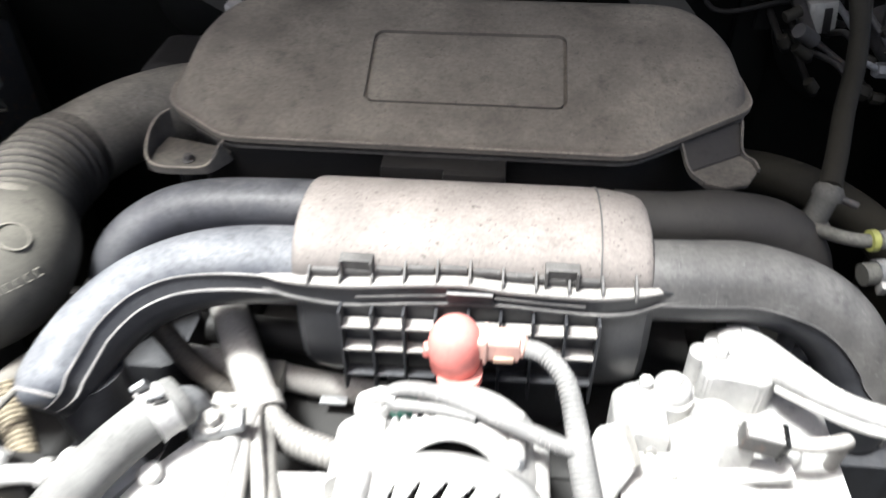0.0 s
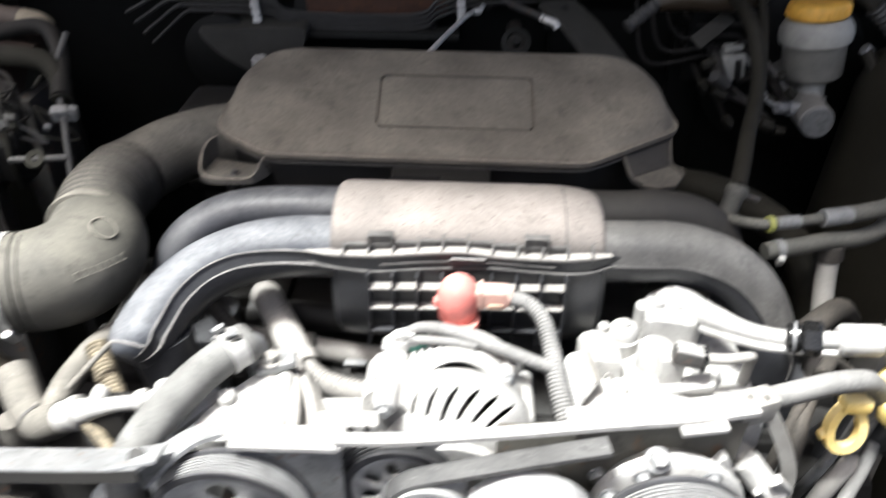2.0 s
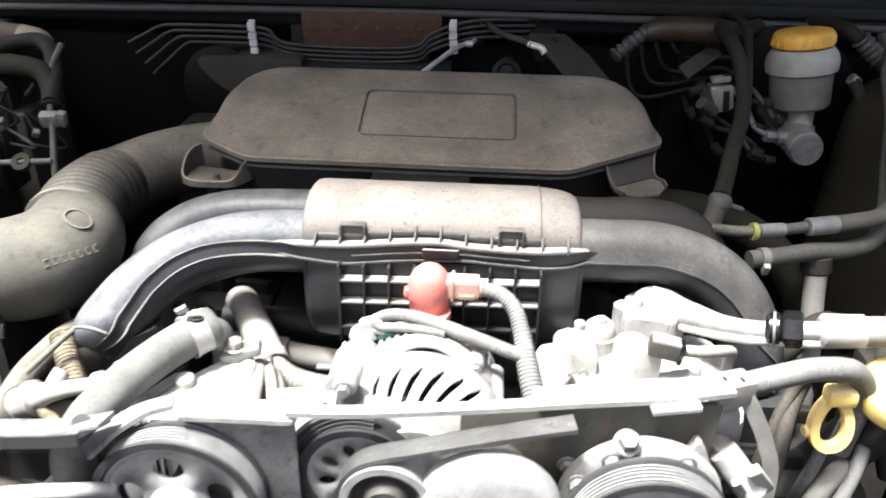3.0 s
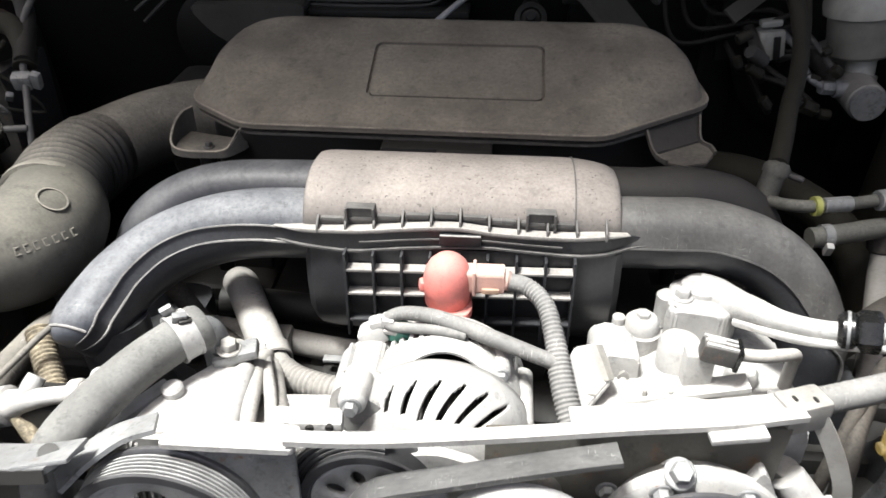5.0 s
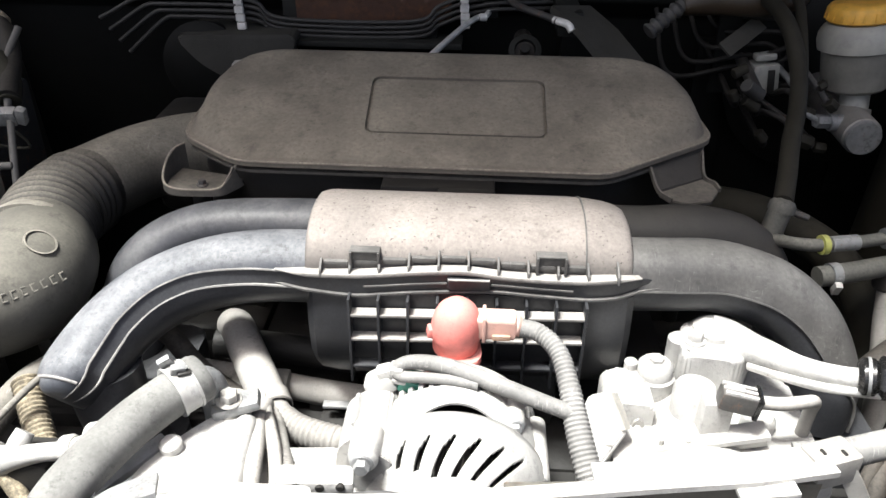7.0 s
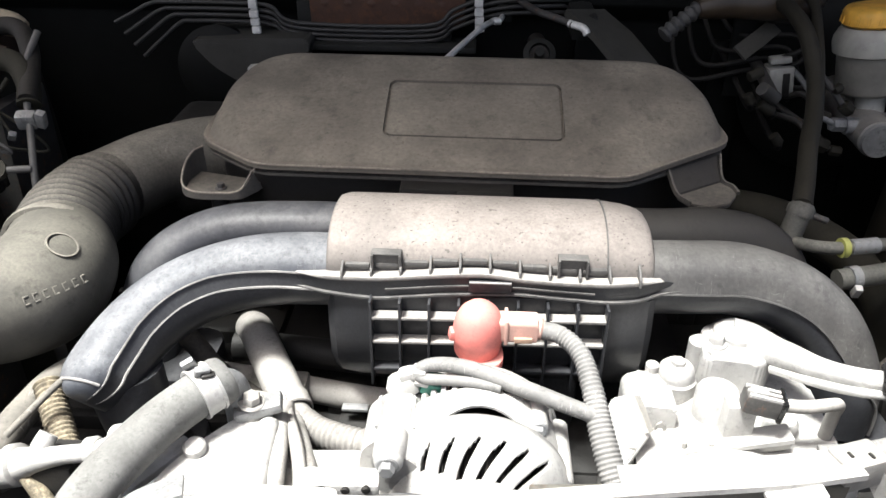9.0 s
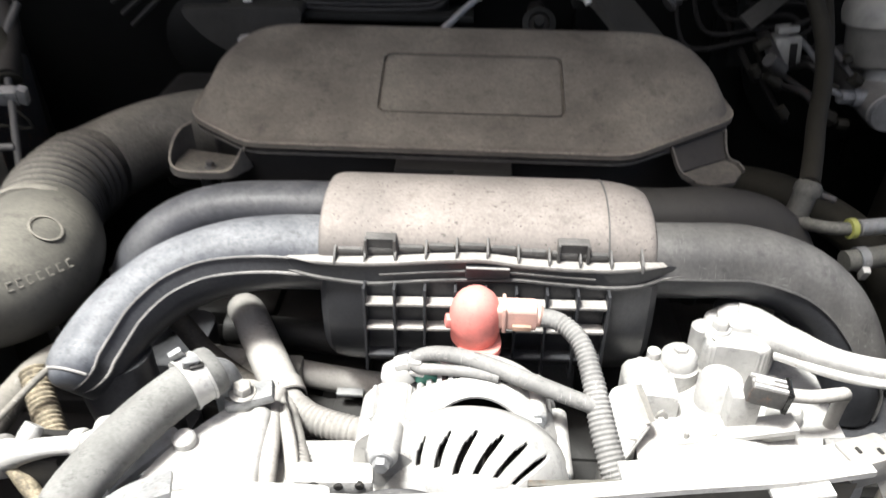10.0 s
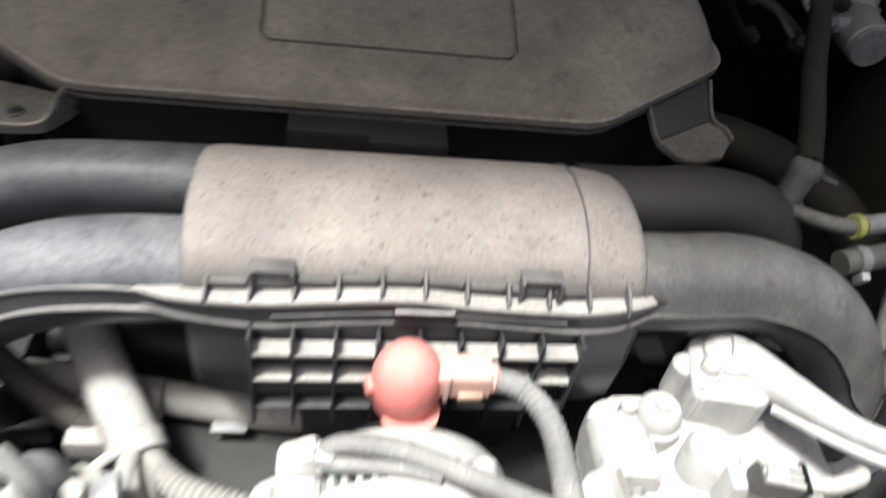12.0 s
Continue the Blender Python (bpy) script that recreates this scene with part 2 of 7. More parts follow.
WHITE_CLIP = mat("white_clip_plastic", (0.72, 0.71, 0.68), 0.5, dust=0.2, blotch=60)
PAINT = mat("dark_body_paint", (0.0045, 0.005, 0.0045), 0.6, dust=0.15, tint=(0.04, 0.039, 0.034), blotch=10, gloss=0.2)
FENDER = mat("dusty_inner_fender_paint", (0.020, 0.019, 0.014), 0.6, dust=0.4, tint=(0.078, 0.071, 0.053), blotch=10, gloss=0.2)
COWL = mat("black_cowl_plastic", (0.014, 0.0145, 0.0135), 0.62, dust=0.38, tint=(0.085, 0.085, 0.074), blotch=12, gloss=0.25)
RUST = mat("rusty_heat_shield", (0.085, 0.042, 0.028), 0.7, 0.0, dust=0.3, tint=(0.15, 0.105, 0.08), blotch=35, rust=0.6)
BOTTLE = mat("brown_stained_plastic", (0.030, 0.020, 0.016), 0.6, dust=0.2, tint=(0.07, 0.05, 0.04), blotch=35, gloss=0.25)
BEIGE = mat("dusty_beige_plastic", (0.075, 0.058, 0.047), 0.6, dust=0.5, tint=(0.15, 0.125, 0.105), blotch=35)
PAD = mat("bonnet_insulation_felt", (0.03, 0.03, 0.03), 0.95, blotch=20, grain=800, bump=0.6)
GROUND = mat("asphalt", (0.06, 0.058, 0.055), 0.9, dust=0.3, blotch=3, grain=90, bump=0.5)
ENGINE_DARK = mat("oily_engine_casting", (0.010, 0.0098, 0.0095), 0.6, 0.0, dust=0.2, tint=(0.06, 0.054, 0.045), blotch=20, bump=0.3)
BRAID = mat("braided_sleeve", (0.05, 0.042, 0.03), 0.7, dust=0.95, tint=(0.42, 0.36, 0.25), blotch=150, grain=500, bump=0.6, patch=0.05, speckle=0.3)
TAN = mat("tan_plastic", (0.28, 0.24, 0.17), 0.6, dust=0.5, tint=(0.36, 0.32, 0.25), blotch=40)
LEAD = mat("copper_lug", (0.45, 0.30, 0.22), 0.4, 0.7, dust=0.35, tint=(0.5, 0.4, 0.32), blotch=60)

from mathutils.geometry import delaunay_2d_cdt

# ---------------------------------------------------------------- making meshes
BASES = {}


def thing(name, base, label, category, group="", kind=""):
    e = new(name)
    e.empty_display_size = 0.02
    e.location = base
    BASES[e.name] = Vector(base)
    return tagged(e, label, category, group, kind)


def part(name, bm, material, parent=None, label="", smooth=42):
    """Links a bmesh, drawn in world places, as one mesh object under a thing or a part."""
    base = BASES[parent.name] if parent else Vector()
    bmesh.ops.recalc_face_normals(bm, faces=bm.faces)
    me = bpy.data.meshes.new(name)
    bmesh.ops.translate(bm, verts=bm.verts, vec=-base)
    bm.to_mesh(me)
    bm.free()
    me.materials.append(material)
    for p in me.polygons:
        p.use_smooth = True
    me.set_sharp_from_angle(angle=radians(smooth))
    ob = new(name, me)
    if parent:
        ob.parent = parent
        BASES[ob.name] = base
    if label:
        ob["label"] = label
    return ob


def smooth_line(pts, per=8):
    """Catmull-Rom through the points; each may carry a radius as a fourth number."""
    p = [np.array(q, float) for q in pts]
    p = [2 * p[0] - p[1], *p, 2 * p[-1] - p[-2]]
    out = []
    for a, b, c, d in zip(p, p[1:], p[2:], p[3:]):
        for k in range(per):
            u = k / per
            out.append(0.5 * (2 * b + (c - a) * u + (2 * a - 5 * b + 4 * c - d) * u * u + (3 * b - a - 3 * c + d) * u ** 3))
    out.append(p[-2])
    return out


def sweep(bm, line, section, up=None, caps=True):
    """Sweeps a closed section [(side, up), ...] or section(k, s) along a list of points. up: keeps the section level."""
    line = [Vector(q[:3]) for q in line]
    n, rings, s = len(line), [], 0.0
    side = None
    for k, q in enumerate(line):
        d = (line[min(k + 1, n - 1)] - line[max(k - 1, 0)]).normalized()
        if up is not None:
            side = d.cross(Vector(up(q) if callable(up) else up)).normalized()
        elif side is None:
            ref = Vector((0, 0, 1)) if abs(d.z) < 0.9 else Vector((0, 1, 0))
            side = d.cross(ref).normalized()
        else:
            side = (side - d * side.dot(d)).normalized()
        top = side.cross(d).normalized()
        if k:
            s += (q - line[k - 1]).length
        sec = section(k, s) if callable(section) else section
        rings.append([bm.verts.new(q + side * a + top * b) for a, b in sec])
    for r, t in zip(rings, rings[1:]):
        for i in range(len(r)):
            j = (i + 1) % len(r)
            bm.faces.new((r[i], r[j], t[j], t[i]))
    if caps:
        bm.faces.new(rings[0][::-1])
        bm.faces.new(rings[-1])
    return bm


def circle(r, seg=16, squash=1.0):
    return [(r * math.cos(2 * math.pi * i / seg), r * squash * math.sin(2 * math.pi * i / seg)) for i in range(seg)]


def tube(pts, r, seg=16, per=8, bm=None, ripple=None, squash=1.0, straight=False, caps=True):
    """A hose or pipe. ripple: (pitch, depth, from, to) of a bellows, in metres along the line; a fifth entry makes its valleys narrow."""
    bm = bm or bmesh.new()
    line = [np.array(q, float) for q in pts] if straight else smooth_line(pts, per)
    if ripple:
        fine = []
        for a, b in zip(line, line[1:]):
            k = max(1, int(np.linalg.norm(b[:3] - a[:3]) / (ripple[0] / (6 if len(ripple) < 5 else 12))))
            fine += [a + (b - a) * i / k for i in range(k)]
        line = [*fine, line[-1]]

    def section(k, s):
        q = line[k]
        rr = q[3] if len(q) > 3 else r
        if ripple and ripple[2] <= s <= ripple[3]:
            wave = math.sin(2 * math.pi * s / ripple[0])
            rr += ripple[1] * (2 * abs(math.sin(math.pi * s / ripple[0])) ** 0.55 - 1 if len(ripple) > 4 else wave)
        return circle(rr, seg, squash)

    return sweep(bm, line, section, caps=caps)


def box(size, at=(0, 0, 0), bevel=0.002, turn=(0, 0, 0), bm=None, seg=2):
    bm = bm or bmesh.new()
    tmp = bmesh.new()
    bmesh.ops.create_cube(tmp, size=1)
    bmesh.ops.scale(tmp, vec=size, verts=tmp.verts)
    if bevel:
        bmesh.ops.bevel(tmp, geom=tmp.edges[:], offset=min(bevel, min(size) * 0.45), segments=seg, affect="EDGES", profile=0.6)
    bmesh.ops.transform(tmp, matrix=pose(*at, *turn), verts=tmp.verts)
    return join(bm, tmp)


def join(bm, tmp):
    me = bpy.data.meshes.new("tmp")
    tmp.to_mesh(me)
    tmp.free()
    bm.from_mesh(me)
    bpy.data.meshes.remove(me)
    return bm


def lathe(profile, at, axis, seg=40, bm=None):
    """Turns a profile [(along, radius), ...] round an axis; ends with radius 0 close."""
    bm = bm or bmesh.new()
    turn = Vector(axis).to_track_quat("Z", "Y").to_matrix()
    at = Vector(at)
    rings = []
    for a, r in profile:
        if r <= 1e-6:
            rings.append([bm.verts.new(at + turn @ Vector((0, 0, a)))])
        else:
            rings.append([bm.verts.new(at + turn @ Vector((r * math.cos(2 * math.pi * i / seg), r * math.sin(2 * math.pi * i / seg), a))) for i in range(seg)])
    for p, q in zip(rings, rings[1:]):
        for i in range(seg):
            j = (i + 1) % seg
            if len(p) == 1 and len(q) == 1:
                continue
            if len(p) == 1:
                bm.faces.new((p[0], q[j], q[i]))
            elif len(q) == 1:
                bm.faces.new((p[i], p[j], q[0]))
            else:
                bm.faces.new((p[i], p[j], q[j], q[i]))
    return bm


def rod(a, b, r, seg=16, bevel=0.0008, bm=None):
    a, b = Vector(a), Vector(b)
    h = (b - a).length
    e = min(bevel, r * 0.4)
    return lathe([(0, 0), (0, r - e), (e, r), (h - e, r), (h, r - e), (h, 0)], a, b - a, seg, bm)


def bolt(at, axis, r=0.007, h=0.006, washer=True, bm=None):
    """A hexagon bolt head with its washer."""
    bm = bm or bmesh.new()
    a = Vector(axis).normalized()
    at = Vector(at)
    if washer:
        rod(at, at + a * 0.0018, r * 1.45, 20, bm=bm)
    lathe([(0, 0), (0, r), (h * 0.85, r), (h, r * 0.86), (h, 0)], at + a * 0.0016, a, 6, bm)
    return bm


def prism(outline, lo, hi, axis="z", bevel=0.0, bm=None, seg=2):
    """A plate of the given outline between two heights along an axis."""
    bm = bm or bmesh.new()
    tmp = bmesh.new()
    put = {"z": lambda a, b, c: (a, b, c), "y": lambda a, b, c: (a, c, b), "x": lambda a, b, c: (c, a, b)}[axis]
    low = [tmp.verts.new(put(a, b, lo)) for a, b in outline]
    high = [tmp.verts.new(put(a, b, hi)) for a, b in outline]
    tmp.faces.new(low[::-1])
    tmp.faces.new(high)
    for i in range(len(low)):
        j = (i + 1) % len(low)
        tmp.faces.new((low[i], low[j], high[j], high[i]))
    if bevel:
        bmesh.ops.bevel(tmp, geom=tmp.edges[:], offset=bevel, segments=seg, affect="EDGES", profile=0.6)
    return join(bm, tmp)


def rounded(points, r, seg=5):
    """An outline with its corners rounded by r, or by one radius for each corner."""
    out = []
    n = len(points)
    radii = r if isinstance(r, (list, tuple)) else [r] * n
    for i in range(n):
        r = radii[i]
        p, a, b = (Vector(points[k % n]) for k in (i, i - 1, i + 1))
        u, v = (a - p), (b - p)
        rr = min(r, u.length * 0.45, v.length * 0.45)
        s, e = p + u.normalized() * rr, p + v.normalized() * rr
        for k in range(seg + 1):
            w = k / seg
            out.append(tuple((s * (1 - w) ** 2 + p * 2 * w * (1 - w) + e * w * w)[:]))
    return out


def inset(points, d):
    """An outline (anticlockwise) moved inwards by d."""
    out, n = [], len(points)
    for i in range(n):
        a, p, b = (Vector(points[k % n]) for k in (i - 1, i, i + 1))
        u, v = (p - a).normalized(), (b - p).normalized()
        nu, nv = Vector((-u.y, u.x)), Vector((-v.y, v.x))
        m = (nu + nv).normalized()
        out.append(tuple((p + m * d / max(0.4, m.dot(nu)))[:]))
    return out


def hose_clamp(name, at, axis, r, width, label, group="", screw=(0, 0, 1), parent=None):
    """A worm-drive or spring clamp: a band and its screw housing."""
    a = Vector(axis).normalized()
    e = parent or thing(name, at, label, "hose clamp", group)
    c = Vector(at)
    part("band", lathe([(-width / 2, r), (-width / 2, r + 0.0016), (width / 2, r + 0.0016), (width / 2, r), (-width / 2, r)], c, a, 40), STEEL, e)
    s = Vector(screw).normalized()
    side = a.cross(s).normalized()
    p = c + s * (r + 0.004)
    part("screw", rod(p - side * 0.011, p + side * 0.011, 0.0042, 12), STEEL, e)
    return e

# ---------------------------------------------------------------- the setting
def slab(name, size, at, material, label, turn=(0, 0, 0)):
    return tagged(part(name, box(size, at, 0.004, turn), material), label, name.split("_")[0], kind="structure")


ground_mesh = bmesh.new()
bmesh.ops.create_grid(ground_mesh, x_segments=8, y_segments=8, size=60)
tagged(part("ground", ground_mesh, GROUND), "grey asphalt ground under the parked car", "ground", kind="structure")
slab("wall_front", (1.5, 0.03, 0.62), (0, -0.06, 0.39), PAINT, "dark painted radiator support panel")
slab("floor", (1.5, 1.05, 0.02), (0, 0.46, 0.16), PAINT, "dark undertray below the engine")


def firewall():
    """The bulkhead: a pressed sheet with a stepped face and stiffening beads."""
    bm = prism([(0.985, 0.15), (1.005, 0.15), (1.005, 0.95), (0.955, 0.95), (0.955, 0.925), (0.985, 0.90)], -0.74, 0.74, "x", 0.003)
    for x in (0.16, 0.34, 0.55):
        box((0.05, 0.016, 0.22), (x, 0.978, 0.77), 0.006, bm=bm)
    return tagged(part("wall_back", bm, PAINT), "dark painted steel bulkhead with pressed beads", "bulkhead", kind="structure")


def inner_fender(side):
    """A sheet-metal wing wall with its strut tower and top flange."""
    x = 0.66 * side
    bm = box((0.03, 1.1, 0.74), (x, 0.45, 0.53), 0.006)
    box((0.09, 1.1, 0.02), (x + 0.03 * side, 0.45, 0.91), 0.005, bm=bm)
    lathe([(0, 0.15), (0.40, 0.13), (0.43, 0.12), (0.445, 0.10), (0.445, 0.0)], (x - 0.02 * side, 0.78, 0.46), (0, 0, 1), 40, bm)
    for k in range(3):
        a = 2 * math.pi * k / 3 + 0.5
        bolt((x - 0.02 * side + 0.075 * math.cos(a), 0.78 + 0.075 * math.sin(a), 0.905), (0, 0, 1), bm=bm)
    name = "wall_left" if side < 0 else "wall_right"
    return tagged(part(name, bm, FENDER), "dusty inner wing panel with a domed strut tower", "inner wing", kind="structure")


firewall()
inner_fender(-1)
inner_fender(1)


def cowl():
    """The scuttle panel behind the bulkhead's rim, with a rubber seal along its front edge."""
    e = thing("cowl_panel", (0, 1.05, 0.95), "black plastic scuttle panel with a rubber seal along its edge", "cowl", kind="structure")
    bm = prism([(0.957, 0.952), (1.0, 0.955), (1.10, 0.975), (1.22, 1.03), (1.22, 1.045), (1.10, 0.99), (1.0, 0.97), (0.957, 0.967)], -0.72, 0.72, "x", 0.003)
    part("panel", bm, COWL, e)
    for x in np.linspace(-0.6, 0.6, 9):
        part("louvre", box((0.05, 0.10, 0.014), (x, 1.06, 0.978), 0.005, (11, 0, 0)), COWL, e)
    for x in (-0.30, -0.045, 0.19, 0.31, 0.46):
        part("clip", lathe([(0, 0), (0, 0.016), (0.004, 0.014), (0.010, 0.006), (0.012, 0)], (x, 0.990, 0.967), (0, -0.2, 1), 14), COWL, e)
    part("seal", tube([(-0.72, 0.95, 0.938), (-0.3, 0.948, 0.945), (0, 0.948, 0.947), (0.35, 0.948, 0.945), (0.72, 0.95, 0.94)], 0.0055, 12), FUSE_GREY, e)


cowl()


def bonnet():
    """The open bonnet: an outer skin with a bowed front edge, a pressed inner frame and a felt pad between the ribs."""
    hinge, edge = Vector((0, 1.02, 0.985)), Vector((0, 0.337, 1.71))
    along = edge - hinge
    n = Vector((0, along.z, -along.y)).normalized() * -1
    e = thing("bonnet", tuple(hinge), "dark painted open bonnet with a black felt lining", "car bonnet")
    reach = lambda x: 1.068 - 0.16 * (x / 0.72) ** 2
    place = lambda x, v, d: hinge + along * v + n * d + Vector((x, 0, 0))

    def sheet(x0, x1, v0, v1, d0, d1):
        """A curved-edged slab between two breadths, two stretches along the slope and two depths."""
        bm = bmesh.new()
        xs = np.linspace(x0, x1, 25)
        rings = []
        for x in xs:
            a, b = v0(x), v1(x)
            rings.append([bm.verts.new(place(x, v, d)) for v, d in ((a, d0), (b, d0), (b, d1), (a, d1))])
        for p, q in zip(rings, rings[1:]):
            for i in range(4):
                bm.faces.new((p[i], p[(i + 1) % 4], q[(i + 1) % 4], q[i]))
        bm.faces.new(rings[0])
        bm.faces.new(rings[-1][::-1])
        return bm

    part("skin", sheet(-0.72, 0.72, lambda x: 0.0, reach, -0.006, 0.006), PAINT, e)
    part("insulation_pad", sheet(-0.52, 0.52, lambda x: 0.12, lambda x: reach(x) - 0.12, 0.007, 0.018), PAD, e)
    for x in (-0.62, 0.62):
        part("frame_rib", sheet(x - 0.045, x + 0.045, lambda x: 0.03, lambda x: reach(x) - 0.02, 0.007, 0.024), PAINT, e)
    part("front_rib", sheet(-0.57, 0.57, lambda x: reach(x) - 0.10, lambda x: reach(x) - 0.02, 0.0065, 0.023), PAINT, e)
    return e


bonnet()


# ---------------------------------------------------------------- the engine
def engine():
    e = thing("engine_block", (0, 0.40, 0.18), "oily dusty flat engine block with two wide cylinder heads", "engine")
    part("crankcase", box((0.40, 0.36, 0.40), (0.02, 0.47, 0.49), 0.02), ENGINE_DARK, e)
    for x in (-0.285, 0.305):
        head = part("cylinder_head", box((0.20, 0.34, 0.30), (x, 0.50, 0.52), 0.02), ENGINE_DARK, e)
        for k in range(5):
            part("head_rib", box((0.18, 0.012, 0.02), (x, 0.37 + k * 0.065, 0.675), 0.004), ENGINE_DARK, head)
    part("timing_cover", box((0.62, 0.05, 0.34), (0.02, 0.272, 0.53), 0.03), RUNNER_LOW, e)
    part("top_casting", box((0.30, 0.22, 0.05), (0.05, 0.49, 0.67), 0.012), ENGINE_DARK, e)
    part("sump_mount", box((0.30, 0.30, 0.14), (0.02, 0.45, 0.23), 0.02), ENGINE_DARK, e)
    return e


engine()


# ---------------------------------------------------------------- intake manifold
def manifold():
    e = thing("intake_manifold", (0.025, 0.46, 0.73), "dusty black plastic intake manifold with four curved runners", "intake manifold")
    x0, x1 = -0.097, 0.146
    crown = [(0.418, 0.842), (0.4185, 0.853), (0.422, 0.863), (0.430, 0.873), (0.442, 0.8795), (0.457, 0.883), (0.473, 0.8825), (0.49, 0.8795),
             (0.507, 0.8722), (0.521, 0.8615), (0.532, 0.844), (0.534, 0.815), (0.418, 0.815)]

    def tapered(section, length):
        """The section, thinned towards both ends of a line of the given length."""
        mid = sum(v for u, v in section) / len(section)

        def at(k, s):
            f = max(0.25, min(1.0, s / 0.025, (length - s) / 0.025))
            return [(u * (0.4 + 0.6 * f), mid + (v - mid) * f) for u, v in section]

        return at

    # the barrel of the plenum, with softly rounded ends
    bm = bmesh.new()
    rings = []
    for x, k in ((x0, 0.93), (x0 + 0.002, 0.97), (x0 + 0.006, 0.993), (x0 + 0.012, 1.0), (x1 - 0.044, 1.0), (x1 - 0.030, 0.985), (x1 - 0.016, 0.950), (x1 - 0.007, 0.905), (x1 - 0.002, 0.85), (x1, 0.80)):
        rings.append([bm.verts.new((x, 0.475 + (y - 0.475) * (0.5 + 0.5 * k), 0.82 + (z - 0.82) * k)) for y, z in crown])
    for r, t in zip(rings, rings[1:]):
        for i in range(len(r)):
            j = (i + 1) % len(r)
            bm.faces.new((r[i], r[j], t[j], t[i]))
    bm.faces.new(rings[0][::-1])
    bm.faces.new(rings[-1])
    plenum = part("plenum", bm, PLENUM, e, "rounded plenum caked in pitted brown dust", smooth=50)
    bead = [(x1 - 0.036, y, z - 0.0003) for y, z in crown[1:11]]
    part("seam_ridge", sweep(bmesh.new(), smooth_line(bead, 4), [(-0.0006, -0.0005), (0.0006, -0.0005), (0.0006, 0.0005), (-0.0006, 0.0005)], up=(1, 0, 0)), BEAD_DIM, plenum)
    # teeth along the weld flange, a wavy ledge under them and two sockets
    rim = [(-0.120, 0.4190, 0.8475, 0.8360), (-0.097, 0.4120, 0.8480, 0.8350), (-0.061, 0.4085, 0.8500, 0.8335), (-0.039, 0.4085, 0.8515, 0.8355), (-0.016, 0.4085, 0.8540, 0.8380), (0.004, 0.4085, 0.8555, 0.8395),
           (0.024, 0.4085, 0.8560, 0.8405), (0.047, 0.4085, 0.8530, 0.8410), (0.067, 0.4085, 0.8518, 0.8395), (0.090, 0.4085, 0.8510, 0.8380), (0.112, 0.4090, 0.8510, 0.8365), (0.134, 0.4130, 0.8510, 0.8365), (0.152, 0.4205, 0.8495, 0.8385), (0.172, 0.4240, 0.8450, 0.8405), (0.190, 0.4275, 0.8435, 0.8412)]
    level = lambda x, k: float(np.interp(x, [p[0] for p in rim], [p[k] for p in rim]))
    for k in range(11):
        x = -0.0840 + k * 0.0217
        z = level(x, 2)
        bm = prism([(0.4090, z - 0.001), (0.4240, z - 0.001), (0.4240, z + 0.0105), (0.4160, z + 0.0085), (0.4105, z + 0.0050)], x - 0.0008, x + 0.0008, "x", 0.0003)
        part("tooth", bm, BEAD_DIM, plenum)
        # a dark block for the shaded recess that the barrel leaves between two teeth
        if 0 < k < 10:
            part("hollow_shade", box((0.0185, 0.0050, 0.0046), (x - 0.0108, 0.4190, level(x - 0.0108, 2) + 0.0062), 0.0020), RUNNER_BROWN, plenum)
    ledge_line = smooth_line([(x, y, z) for x, y, z, low in rim[:-2]], 6)
    part("ledge", sweep(bmesh.new(), ledge_line, tapered([(-0.0095, -0.0016), (0.0, -0.0016), (0.0006, 0.0), (0.0, 0.0016), (-0.0095, 0.0016)], 0.280), up=(0, 0, 1)), RIB_DUST, plenum, "flange ledge filled with pale dust")
    for x in (-0.0515, 0.0845):
        z = level(x, 2) + 0.0095
        bm = box((0.0222, 0.009, 0.0016), (x, 0.4200, z + 0.0065), 0.0005)
        for k in (-1, 1):
            box((0.0018, 0.009, 0.014), (x + k * 0.0102, 0.4180, z), 0.0005, bm=bm)
        box((0.0185, 0.005, 0.012), (x, 0.4200, z), 0.0005, bm=bm)
        part("socket", bm, RUNNER_BROWN, plenum)
    # runners: an upper shell, a double weld flange and the lower shell
    fl = [(-0.08, 0.447, 0.840), (-0.139, 0.446, 0.839), (-0.182, 0.443, 0.831), (-0.220, 0.430, 0.818), (-0.247, 0.406, 0.802), (-0.263, 0.375, 0.785), (-0.2682, 0.3515, 0.7715)]
    fr = [(0.13, 0.450, 0.841), (0.175, 0.452, 0.841), (0.217, 0.457, 0.838), (0.258, 0.456, 0.826), (0.286, 0.452, 0.807), (0.304, 0.446, 0.783), (0.314, 0.44, 0.755), (0.316, 0.438, 0.715)]
    bl = [(-0.08, 0.527, 0.833), (-0.135, 0.527, 0.833), (-0.195, 0.527, 0.829), (-0.236, 0.522, 0.817), (-0.264, 0.508, 0.797), (-0.276, 0.496, 0.765), (-0.278, 0.49, 0.71)]
    br = [(0.13, 0.527, 0.837), (0.173, 0.527, 0.837), (0.216, 0.532, 0.837), (0.258, 0.537, 0.826), (0.285, 0.54, 0.798), (0.295, 0.54, 0.755), (0.295, 0.54, 0.71)]
    dome = [(0.0272 * math.cos(w), 0.0230 * math.sin(w)) for w in np.linspace(0, math.pi, 19)]
    keel = [(0.0255 * math.cos(w), -0.0125 + 0.021 * math.sin(w)) for w in np.linspace(math.pi, 2 * math.pi, 17)]

    def nosed(section, line, blunt):
        """The section, drawn in to a rounded nose over the last stretch of the line."""
        length = sum((Vector(q) - Vector(p)).length for p, q in zip(line, line[1:]))

        def at(k, s):
            left = max(0.0, length - s)
